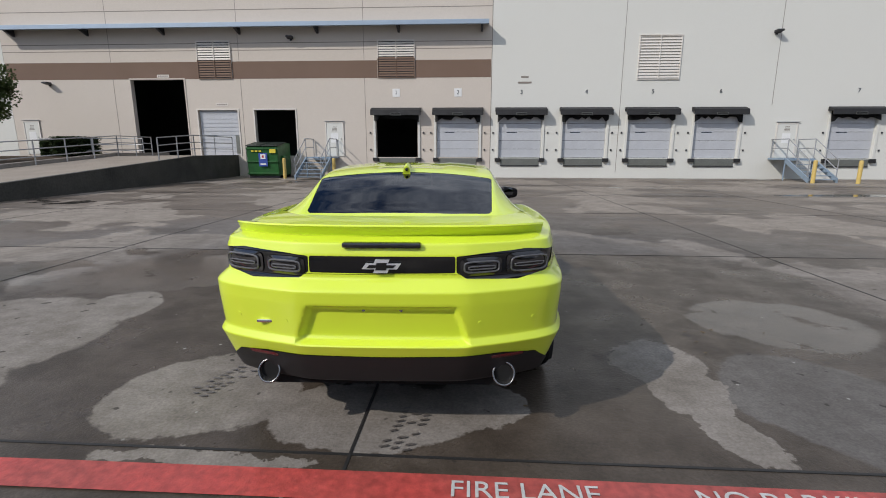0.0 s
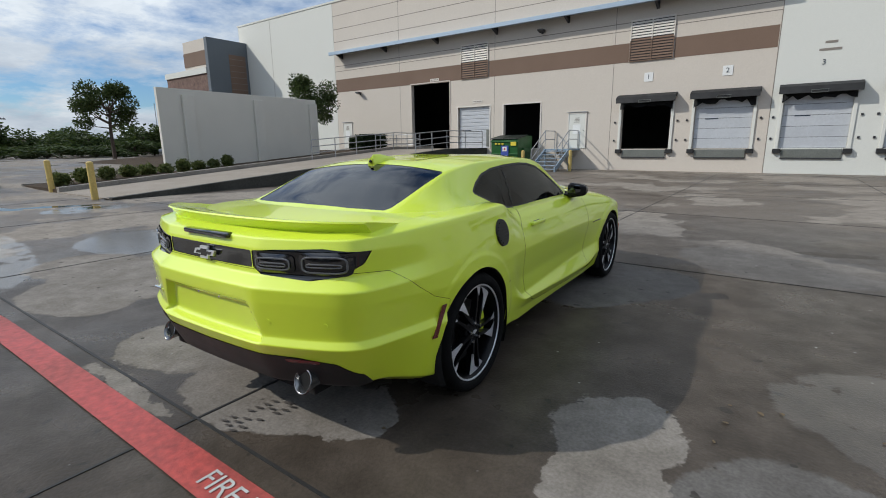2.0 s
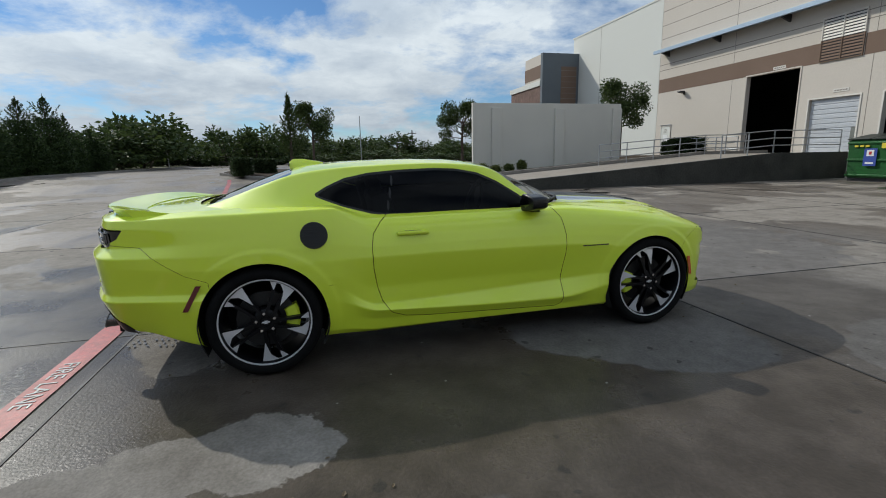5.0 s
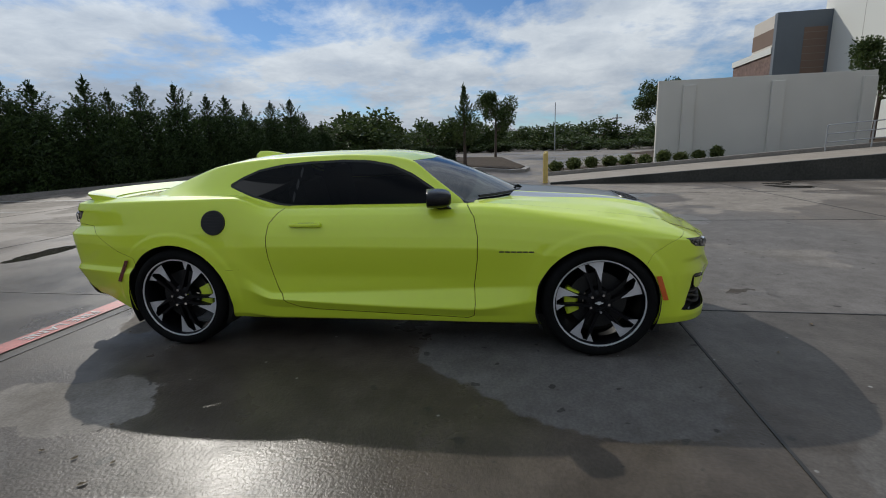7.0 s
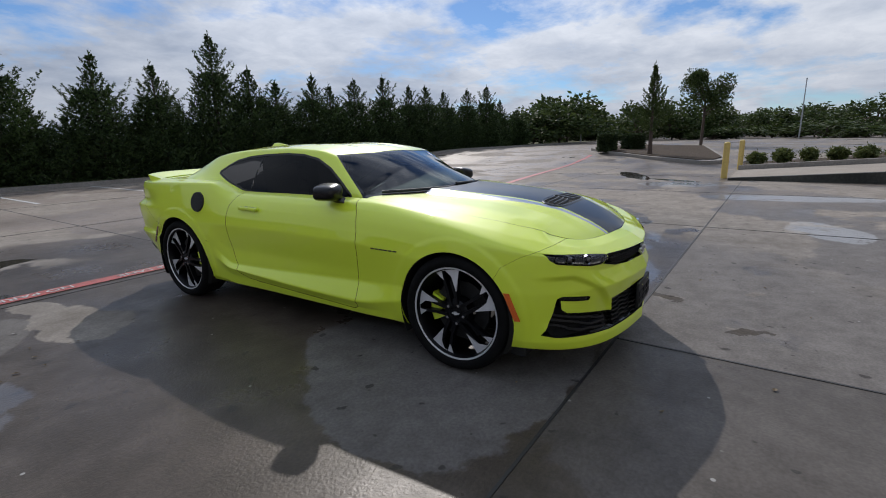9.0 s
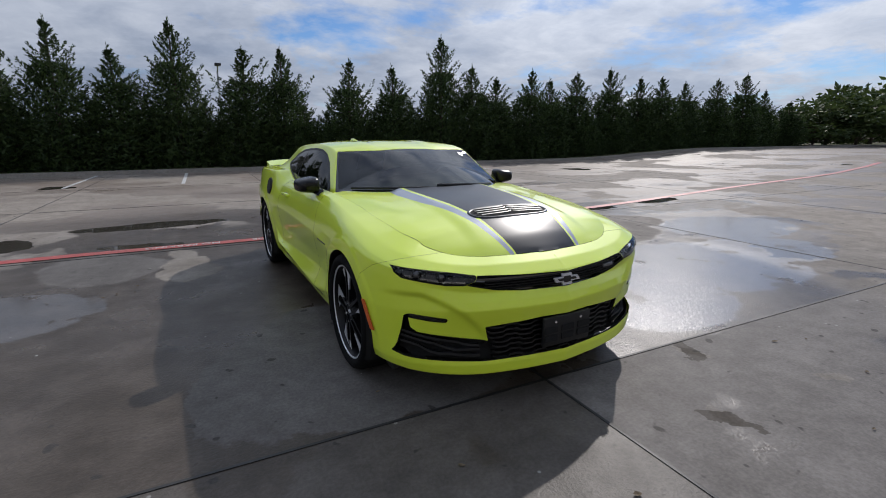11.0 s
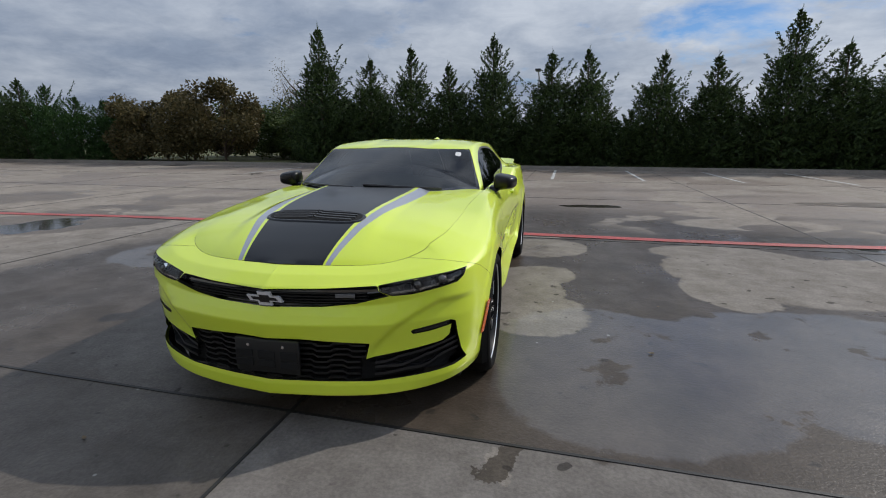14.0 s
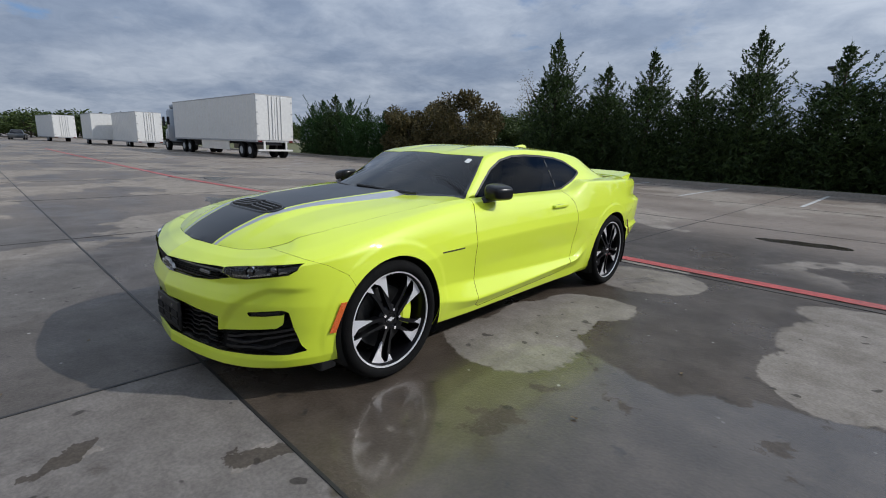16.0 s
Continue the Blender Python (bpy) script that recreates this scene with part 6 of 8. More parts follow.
def fit_grilles(car, nose, low):
    emblem(car, 2.222, 0.630, 1)
    bm = box(-0.044, 0.044, -0.005, 0.005, -0.009, 0.009, 0.003)
    bmesh.ops.transform(bm, matrix=Matrix.Translation((-0.353, 2.172, 0.646)) @ pose(0, 0, 0, 0, 0, 9), verts=bm.verts)
    part("grille_badge", bm, M["lens_guide"], car, "small chrome grille badge as a plain bar")
    # upper grille blades
    for z in (0.612, 0.626, 0.640, 0.655):
        bm = bmesh.new()
        rows = []
        for k in range(41):
            x = -0.44 + 0.88 * k / 40
            p, n = on_body(z, x=abs(x))
            rows.append([bm.verts.new((x, p.y - d, z + dz)) for d, dz in ((0.012, -0.002), (0.012, 0.002), (0.03, 0.002), (0.03, -0.002))])
        for a, b in zip(rows, rows[1:]):
            for j in range(4):
                bm.faces.new((a[j], b[j], b[(j + 1) % 4], a[(j + 1) % 4]))
        part("grille_blade", bm, M["bracket"], car)
    # lower grille: stepped blades, corner fins
    for i in range(7):
        z = 0.256 + 0.027 * i
        w = 0.40 if z < 0.34 else 0.43
        bm = bmesh.new()
        rows = []
        for k in range(45):
            x = -w + 2 * w * k / 44
            p, n = on_body(z, x=abs(x))
            zz = z + 0.006 * (1 if (k // 4) % 2 else -1)
            rows.append([bm.verts.new((x, p.y - d, zz + dz)) for d, dz in ((0.020, -0.005), (0.020, 0.004), (0.055, 0.004), (0.055, -0.005))])
        for a, b in zip(rows, rows[1:]):
            for j in range(4):
                bm.faces.new((a[j], b[j], b[(j + 1) % 4], a[(j + 1) % 4]))
        part("grille_blade", bm, M["bracket"], low)
    for sg in (1, -1):
        for z0, dz in ((0.295, 0.055), (0.325, 0.055), (0.352, 0.055)):
            bm = bmesh.new()
            rows = []
            for k in range(19):
                t = k / 18
                x = 0.47 + 0.35 * t
                z = z0 + dz * t * t * 0.9 - 0.02 * (1 - t)
                p, n = on_body(z, x=x)
                q = Vector((sg * p.x, p.y, p.z)) - Vector((sg * n.x, n.y, n.z)) * 0.022
                rows.append([bm.verts.new(q + Vector((0, -d, e))) for d, e in ((0, -0.006), (0, 0.006), (0.03, 0.006), (0.03, -0.006))])
            for a, b in zip(rows, rows[1:]):
                for j in range(4):
                    bm.faces.new((a[j], b[j], b[(j + 1) % 4], a[(j + 1) % 4]))
            part("duct_fin", bm, M["satin_black"], low)
        # running-lamp strip over the duct
        bm = bmesh.new()
        rows = []
        for k in range(13):
            t = k / 12
            x = 0.64 + 0.13 * t
            z = 0.466 + 0.020 * t
            p, n = on_body(z, x=x)
            q = Vector((sg * p.x, p.y, p.z)) - Vector((sg * n.x, n.y, n.z)) * 0.004
            rows.append([bm.verts.new(q + Vector((0, 0, e))) for e in (-0.004, 0.008)])
        for a, b in zip(rows, rows[1:]):
            bm.faces.new((a[0], b[0], b[1], a[1]))
        bmesh.ops.solidify(bm, geom=bm.faces[:], thickness=0.008)
        part("running_lamp", bm, M["smoke_lens"], nose, "slim smoked running lamp")
    # empty number-plate bracket
    br = part("plate_bracket", box(-0.158, 0.158, 2.235, 2.256, 0.285, 0.445, 0.008), M["bracket"], car, "empty black number-plate bracket", smooth=30)
    for x in (-0.11, 0.0, 0.11):
        for z in (0.315, 0.36):
            part("bracket_rib", box(x - 0.042, x + 0.042, 2.256, 2.261, z, z + 0.034, 0.002), M["shell"], br)
    for x in (-0.085, 0.085):
        bm = tube((x, 2.254, 0.418), (x, 2.262, 0.418), 0.007, seg=12)
        part("bolt", bm, M["chrome"], br)
    # lip under the chin
    for sg in (1, -1):
        part("chin_skirt", box(sg * 0.60, sg * 0.80, 1.70, 1.80, 0.12, 0.20, 0.01), M["satin_black"], car)


def fit_tail(car, tail, dif):
    emblem(car, -2.402, 0.903, -1)
    bl = part("brake_light", box(-0.178, 0.178, -2.405, -2.36, 0.982, 1.008, 0.010), M["smoke_lens"], car, "slim high brake light", smooth=30)
    bm = box(-0.036, 0.036, -2.425, -2.405, 0.613, 0.628, 0.004)
    bmesh.ops.transform(bm, matrix=Matrix.Translation((-0.555, 0.0, 0.012)) @ pose(0, 0, 0, 0, 0, 0), verts=bm.verts)
    p, n = on_body(0.63, x=0.555, tail=True)
    bmesh.ops.translate(bm, verts=bm.verts, vec=(0, p.y + 2.412, 0))
    part("trim_badge", bm, M["chrome"], car, "small chrome badge as a plain bar")
    for sg in (1, -1):
        for x in (0.445, 0.70):
            p, n = on_body(0.645, x=x, tail=True)
            q = n.to_track_quat("Z", "Y").to_matrix().to_4x4()
            bm = bmesh.new()
            bmesh.ops.create_cone(bm, segments=20, radius1=0.010, radius2=0.0095, depth=0.004, cap_ends=True, matrix=Matrix.Translation(p) @ q)
            bmesh.ops.transform(bm, matrix=Matrix.Diagonal((sg, 1, 1, 1)), verts=bm.verts)
            bmesh.ops.recalc_face_normals(bm, faces=bm.faces)
            part("parking_sensor", bm, M["paint"], tail)
        # tailpipe: bright rolled tip, near-black disc for the shade in the bore
        bm = bmesh.new()
        prof = [(0.0, 0.046), (-0.110, 0.050), (-0.128, 0.052), (-0.130, 0.050), (-0.112, 0.041), (-0.02, 0.040)]
        rows = [[bm.verts.new((sg * 0.565 + r * math.cos(a), -2.224 + y + 0.02 * math.sin(a), 0.366 + r * math.sin(a))) for a in (2 * math.pi * k / 32 for k in range(32))] for y, r in prof]
        for a, b in zip(rows, rows[1:]):
            for k in range(32):
                bm.faces.new((a[k], a[(k + 1) % 32], b[(k + 1) % 32], b[k]))
        bmesh.ops.recalc_face_normals(bm, faces=bm.faces)
        pipe = part("tailpipe", bm, M["pipe"], car, "bright metal exhaust tip with rolled rim", smooth=40)
        bm = bmesh.new()
        ring = [Vector((sg * 0.565 + 0.0505 * math.cos(a), -2.353 + 0.02 * math.sin(a), 0.366 + 0.0505 * math.sin(a))) for a in (2 * math.pi * k / 40 for k in range(40))]
        loop_strip(bm, ring, [Vector((0, -1, 0))] * 40, 0.0042)
        part("pipe_rim", bm, M["pipe"], pipe, "chrome rolled rim", smooth=60)
        bm = bmesh.new()
        bmesh.ops.create_circle(bm, cap_ends=True, segments=24, radius=0.0425, matrix=Matrix.Translation((sg * 0.565, -2.336, 0.366)) @ pose(0, 0, 0, 90, 0, 0))
        part("pipe_bore", bm, M["shell"], pipe)
        bm = lens_patch(0.50, 0.655, 0.458, 0.478, sg, 0.006, True, dome=0.002)
        part("reflector", bm, M["red_lens"], dif, "dark red reflector")
        part("plate_bolt", tube((sg * 0.085, -2.415, 0.70), (sg * 0.085, -2.40, 0.70), 0.008, seg=10), M["chrome"], tail)
    part("plate_lamp", box(-0.04, 0.04, -2.425, -2.405, 0.722, 0.734), M["satin_black"], tail)


def lathe(prof, seg=64):
    """Turn (x, r) pairs about the x axis."""
    bm = bmesh.new()
    rows = [[bm.verts.new((x, r * math.cos(a), r * math.sin(a))) for a in (2 * math.pi * k / seg for k in range(seg))] for x, r in prof]
    for a, b in zip(rows, rows[1:]):
        for k in range(seg):
            bm.faces.new((a[k], b[k], b[(k + 1) % seg], a[(k + 1) % seg]))
    bmesh.ops.recalc_face_normals(bm, faces=bm.faces)
    return bm


WHEEL = {}


def wheel_meshes():
    """Meshes of one wheel, axle along x, outer face to +x at about 0.11."""
    tyre = lathe([(-0.125, 0.262), (-0.13, 0.29), (-0.12, 0.325), (-0.09, 0.342), (-0.03, 0.3455), (0.03, 0.3455), (0.085, 0.342), (0.110, 0.330), (0.120, 0.312), (0.120, 0.297), (0.114, 0.284), (0.104, 0.2775), (0.09, 0.273)])
    WHEEL["tyre"] = mesh_of("tyre", tyre, M["tyre"], 40)
    WHEEL["barrel"] = mesh_of("barrel", lathe([(0.085, 0.262), (0.098, 0.262), (0.100, 0.254), (0.085, 0.246), (0.05, 0.238), (-0.10, 0.232)]), M["rim_black"], 40)
    WHEEL["lip"] = mesh_of("lip", lathe([(0.0985, 0.2625), (0.1045, 0.2615), (0.1045, 0.2545), (0.0995, 0.2525)]), M["machined"], 40)

    def slab(pts, x0, x1, crown=0.0):
        b = bmesh.new()
        lo = [b.verts.new((x0, y, z)) for y, z in pts]
        hi = [b.verts.new((x1 + crown * (0.16 - math.hypot(y, z)), y * 0.985, z * 0.997)) for y, z in pts]
        b.faces.new(lo[::-1]), b.faces.new(hi)
        for i in range(len(pts)):
            j = (i + 1) % len(pts)
            b.faces.new((lo[i], lo[j], hi[j], hi[i]))
        bmesh.ops.recalc_face_normals(b, faces=b.faces)
        return b
    # a pair of dark arms, the wide machined wedge on one and the small tooth on the other
    one = [(-0.030, 0.045), (-0.010, 0.050), (-0.011, 0.125), (-0.016, 0.205), (0.020, 0.251), (-0.064, 0.243), (-0.031, 0.125)]
    two = [(0.010, 0.050), (0.030, 0.045), (0.038, 0.130), (0.056, 0.200), (0.078, 0.239), (0.044, 0.248), (0.033, 0.195), (0.022, 0.130)]
    WHEEL["arm1"] = mesh_of("spoke", slab(one, 0.045, 0.082, 0.10), M["rim_black"])
    WHEEL["arm2"] = mesh_of("spoke", slab(two, 0.045, 0.080, 0.10), M["rim_black"])
    wedge = [(-0.0305, 0.122), (-0.018, 0.185), (-0.0125, 0.207), (0.022, 0.2405), (0.026, 0.2555), (-0.020, 0.2565), (-0.070, 0.2475)]
    tooth = [(0.041, 0.192), (0.056, 0.205), (0.078, 0.228), (0.094, 0.2385), (0.060, 0.2500), (0.024, 0.2560), (0.022, 0.2405), (0.044, 0.238)]
    WHEEL["face1"] = mesh_of("spoke_face", slab(wedge, 0.078, 0.0865, 0.10), M["machined"])
    WHEEL["face2"] = mesh_of("spoke_tip", slab(tooth, 0.078, 0.0865, 0.10), M["machined"])
    WHEEL["hub"] = mesh_of("hub", lathe([(0.03, 0.085), (0.074, 0.080), (0.084, 0.062), (0.082, 0.036), (0.078, 0.034), (0.083, 0.031), (0.085, 0.001)], 48), M["rim_black"], 35)
    nut = bmesh.new()
    bmesh.ops.create_cone(nut, segments=6, radius1=0.011, radius2=0.009, depth=0.022, cap_ends=True, matrix=Matrix.Translation((0.088, 0, 0)) @ pose(0, 0, 0, 0, 90, 0))
    WHEEL["nut"] = mesh_of("wheel_nut", nut, M["chrome"])
    cap = bowtie(0.026, 0.010, -0.004)
    bmesh.ops.transform(cap, matrix=pose(0.0855, 0, 0, 0, 0, 90), verts=cap.verts)
    WHEEL["cap"] = mesh_of("cap_emblem", cap, M["machined"])
    WHEEL["disc"] = mesh_of("brake_disc", lathe([(-0.01, 0.09), (0.012, 0.09), (0.012, 0.178), (-0.012, 0.178), (-0.012, 0.09)]), M["brake"], 30)
    b = bmesh.new()
    rows = []
    for k in range(13):
        a = radians(-26 + 52 * k / 12)
        rows.append([b.verts.new((x, r * math.cos(a), r * math.sin(a))) for x, r in ((-0.02, 0.205), (0.034, 0.205), (0.044, 0.19), (0.044, 0.135), (0.034, 0.122), (-0.02, 0.122))])
    for p, q in zip(rows, rows[1:]):
        for j in range(6):
            b.faces.new((p[j], p[(j + 1) % 6], q[(j + 1) % 6], q[j]))
    b.faces.new(rows[0][::-1]), b.faces.new(rows[-1])
    bmesh.ops.recalc_face_normals(b, faces=b.faces)
    WHEEL["caliper"] = mesh_of("brake_caliper", b, M["paint"], 30)


def wheel(car, yc, sx):
    w = new("wheel")
    w.parent = car
    turn = {(-1.406, 1): -29, (1.406, 1): -61, (1.406, -1): -50, (-1.406, -1): -40}[(yc, sx)]
    w.matrix_local = Matrix.Translation((sx * 0.815, yc, 0.3455)) @ Matrix.Rotation(0 if sx > 0 else math.pi, 4, "Z")

    def put(key, name, angle=0.0, label=""):
        ob = new(name, WHEEL[key])
        ob.parent = w
        wide = 1.055 if key in ("barrel", "lip", "arm1", "arm2", "face1", "face2") else 1.0
        turned = -1 if key in ("arm1", "arm2", "face1", "face2") else 1
        ob.matrix_local = Matrix.Rotation(angle, 4, "X") @ Matrix.Diagonal((1, wide * turned, wide, 1))
        return tagged(ob, label)
    put("tyre", "tyre", 0, "black low-profile tyre")
    put("barrel", "rim")
    put("lip", "rim_lip", 0, "machined rim edge")
    for k in range(5):
        a = radians(turn + 72 * k)
        put("arm1", "spoke", a)
        put("arm2", "spoke", a)
        put("face1", "spoke_face", a, "bright machined spoke face")
        put("face2", "spoke_tip", a, "bright machined spoke tip")
        ob = new("wheel_nut", WHEEL["nut"])
        ob.parent = w
        ob.matrix_local = Matrix.Rotation(a + radians(36), 4, "X") @ Matrix.Translation((0, 0, 0.057))
    put("hub", "hub")
    put("cap", "cap_emblem")
    put("disc", "brake_disc", 0, "steel brake disc")
    side = radians(0 if sx * (1 if yc < 0 else -1) > 0 else 180)
    put("caliper", "brake_caliper", side, "lime brake caliper")


wheel_meshes()
build_car()

# ---- ramp, screen wall, rails, stairs ----
RAMP0, RAMP1, DECK = 1.75, 17.9, 1.15     # foot and head of the ramp, level of the upper deck


def ramp_z(y):
    return 0.03 + (DECK - 0.03) * min(1.0, max(0.0, (y - RAMP0) / (RAMP1 - RAMP0)))


def sloped_slab(x0, x1, ys, lift=0.0, floor=-0.1):
    """A slab whose top follows the ramp."""
    bm = bmesh.new()
    rows = []
    for y in ys:
        z = ramp_z(y) + lift
        rows.append([bm.verts.new(p) for p in ((x0, y, floor), (x0, y, z), (x1, y, z), (x1, y, floor))])
    for a, b in zip(rows, rows[1:]):
        for i in range(4):
            j = (i + 1) % 4
            bm.faces.new((a[i], a[j], b[j], b[i]))
    bm.faces.new(rows[0][::-1])
    bm.faces.new(rows[-1])
    bmesh.ops.recalc_face_normals(bm, faces=bm.faces)
    return bm


YS = [RAMP0 + (RAMP1 - RAMP0) * i / 12 for i in range(13)] + [WY - 0.03]
setting("ramp", sloped_slab(-16.6, -12.78, YS), M["concrete"], "pale concrete access ramp")
setting("wall_retaining", sloped_slab(-12.78, -12.6, YS, 0.03), M["dark_concrete"], "damp dark concrete retaining wall")
setting("trim_wall_cap", sloped_slab(-13.1, -12.785, YS, 0.012), M["concrete"])
setting("kerb_ramp", sloped_slab(-16.85, -16.62, YS, 0.15), M["kerb"])
setting("bank", sloped_slab(-37.3, -16.86, [5.2] + YS[4:], -0.06), M["mulch"], "mulched planting bank")
setting("planting_bed", sloped_slab(-20.2, -16.86, YS[:4], 0.08), M["mulch"])
setting("kerb_bed", box(-20.4, -20.2, 1.7, 5.6, -0.1, 0.16), M["kerb"])


def screen_wall():
    w = thing("screen_wall", "tall pale grey rendered screen wall with pilasters", "wall", (-20.5, 11.3, 0))
    part("panel", box(-0.2, 0.0, -4.4, 4.4, 0.0, 4.0, 0.01), M["screen"], w)
    for y in (-3.1, 0.55, 4.1):
        part("pilaster", box(0.0, 0.14, y - 0.27, y + 0.27, 0.0, 3.75, 0.02), M["screen"], w)


screen_wall()


def guard_rail(points, label, posts=1.55, h=0.95):
    """Two-rail pipe guard along points that lie on the deck or ramp."""
    g = thing("guard_rail", label, "railing", points[0], group="ramp railings")
    o = Vector(points[0])
    for a, b in zip(points, points[1:]):
        a, b = Vector(a) - o, Vector(b) - o
        n = max(1, round((b - a).length / posts))
        for k in range(n + 1):
            p = a.lerp(b, k / n)
            part("post", tube(p, p + Vector((0, 0, h)), 0.026), M["rail"], g)
        for z in (h, h * 0.66, h * 0.34):
            part("rail", tube(a + Vector((0, 0, z)), b + Vector((0, 0, z)), 0.022), M["rail"], g)


def on_ramp(x, y, dz=0.0):
    return (x, y, ramp_z(y) + dz)


guard_rail([on_ramp(-16.5, 11.9), on_ramp(-16.5, RAMP1), on_ramp(-16.5, 20.4)], "galvanised pipe railing along the ramp")
guard_rail([on_ramp(-12.69, 15.2, 0.03), on_ramp(-12.69, RAMP1, 0.03), on_ramp(-12.69, 21.6, 0.03)], "galvanised pipe railing on the retaining wall")
guard_rail([on_ramp(-22.6, 20.3, -0.06), on_ramp(-16.9, 20.3, -0.06)], "galvanised pipe railing before the wall")


def dock_stair(x, mirror=1):
    """Steel stair up to a small landing at a service door."""
    s = thing("dock_stair", "blue-grey steel stair with pipe handrails", "stairs", (x, WY - 0.02, 0), group="dock stairs")
    s.matrix_world = pose(x, WY - 0.02, 0) @ Matrix.Diagonal((mirror, 1, 1, 1))
    part("landing", box(-0.75, 0.75, -1.35, 0, 1.02, 1.10), M["stair_blue"], s)
    for k in range(6):
        z = 0.17 * (k + 1) - 0.02
        y = -3.1 + 0.29 * k
        part("tread", box(-0.62, 0.62, y, y + 0.30, z - 0.03, z, 0.006), M["stair_blue"], s)
    for q in (-1, 1):
        bm = box(q * 0.62, q * 0.68, 0, 1, 0, 0.24)
        for v in bm.verts:
            far = v.co.y > 0.5
            v.co.y = -1.34 if far else -3.15
            v.co.z += 0.88 if far else -0.02
        part("stringer", bm, M["stair_blue"], s)
        foot, head, end = Vector((q * 0.65, -3.05, 0)), Vector((q * 0.65, -1.36, 1.1)), Vector((q * 0.65, -0.06, 1.1))
        for p in (foot + Vector((0, 0, 0.1)), foot.lerp(head, 0.5), head, end):
            part("post", tube(p, (p.x, p.y, p.z + 0.95), 0.024), M["rail"], s)
        for dz in (0.95, 0.5):
            part("handrail", tube(foot + Vector((0, 0, dz + 0.1)), head + Vector((0, 0, dz)), 0.022), M["rail"], s)
            part("handrail", tube(head + Vector((0, 0, dz)), end + Vector((0, 0, dz)), 0.022), M["rail"], s)
        part("landing_leg", tube((q * 0.65, -1.3, 0), (q * 0.65, -1.3, 1.02), 0.035), M["stair_blue"], s)
    part("ladder_side_rail", tube((-0.7, -0.05, 2.05), (-0.7, -1.34, 2.05), 0.022), M["rail"], s)


dock_stair(-7.6)
dock_stair(16.9)


def bollard(x, y, h=1.05):
    b = thing("bollard", "yellow-painted steel bollard, faded and scuffed", "bollard", (x, y, 0), group="yellow bollards")
    bm = tube((0, 0, 0), (0, 0, h - 0.05), 0.085, seg=20)
    part("post", bm, M["bollard"], b, smooth=True)
    bm = bmesh.new()
    bmesh.ops.create_uvsphere(bm, u_segments=20, v_segments=10, radius=0.085, matrix=Matrix.Translation((0, 0, h - 0.05)) @ Matrix.Diagonal((1, 1, 0.6, 1)))
    part("cap", bm, M["bollard"], b, smooth=True)


for bx, by in ((-13.3, 1.6), (-17.3, 1.75), (-9.2, 20.0), (-6.6, 20.05), (16.2, 18.5), (18.05, 18.3)):
    bollard(bx, by)


def dumpster():
    d = thing("dumpster", "green steel dumpster with black lids beside the ramp", "dumpster", (-10.35, 20.95, 0), 0)
    bm = bmesh.new()
    prof = [(-0.85, 0.14), (0.85, 0.14), (0.85, 1.82), (0.1, 1.82), (-0.95, 1.62)]
    r = [[bm.verts.new((s * 0.82, y, z)) for y, z in prof] for s in (-1, 1)]
    for i in range(5):
        j = (i + 1) % 5
        bm.faces.new((r[0][i], r[0][j], r[1][j], r[1][i]))
    bm.faces.new(r[0])
    bm.faces.new(r[1][::-1])
    bmesh.ops.recalc_face_normals(bm, faces=bm.faces)
    bmesh.ops.bevel(bm, geom=bm.edges[:], offset=0.02, segments=2, affect="EDGES")
    part("body", bm, M["dumpster"], d)
    for s in (-1, 1):
        bm = box(s * 0.02, s * 0.85, 0, 1.25, 0, 0.05, 0.015)
        bmesh.ops.transform(bm, matrix=pose(0, -1.0, 1.64, 9, 0, 0), verts=bm.verts)
        part("lid", bm, M["dumpster_lid"], d, "black plastic lid")
        part("lift_pocket", box(s * 0.82, s * 0.95, -0.45, 0.5, 0.95, 1.15, 0.01), M["dumpster"], d)
    for z in (0.25, 0.86, 1.52):
        part("rib", box(-0.84, 0.84, -0.985 if z > 1 else -0.955, -0.84, z - 0.035, z + 0.035, 0.008), M["dumpster"], d)
    part("skid", box(-0.8, 0.8, -0.8, -0.65, 0, 0.14), M["dark_metal"], d)
    part("skid", box(-0.8, 0.8, 0.65, 0.8, 0, 0.14), M["dark_metal"], d)
    part("sticker", box(-0.18, 0.28, -0.975, -0.962, 0.62, 1.30), M["blue_paint"], d, "blue and white label")
    part("sticker_badge", box(-0.08, 0.18, -0.982, -0.976, 1.0, 1.24), M["white_paint"], d)
    part("sticker_badge", box(0.0, 0.1, -0.986, -0.983, 1.06, 1.18), M["red_paint"], d)
    part("sticker_text", box(-0.1, 0.2, -0.982, -0.976, 0.70, 0.77), M["white_paint"], d)
    part("sticker", box(0.42, 0.74, -0.99, -0.962, 1.30, 1.50), M["yellow_paint"], d, "yellow warning label")
    for k in range(3):
        part("text_bar", box(-0.55 + k * 0.2, -0.42 + k * 0.2, -0.99, -0.962, 1.36, 1.43), M["yellow_paint"], d)


dumpster()

# ---- trees, shrubs, islands ----
def leaf_quad(verts, faces, p, d, up, ln, w):
    """One narrow leaf spray: a folded diamond."""
    side = d.cross(up)
    if side.length < 1e-4:
        side = Vector((1, 0, 0))
    side = side.normalized() * w
    k = len(verts)
    verts += [p, p + d * ln * 0.45 + side, p + d * ln, p + d * ln * 0.45 - side]
    faces.append((k, k + 1, k + 2, k + 3))


def leaves_mesh(name, verts, faces, material):
    me = bpy.data.meshes.new(name)
    me.from_pydata([tuple(v) for v in verts], [], faces)
    me.materials.append(material)
    return me


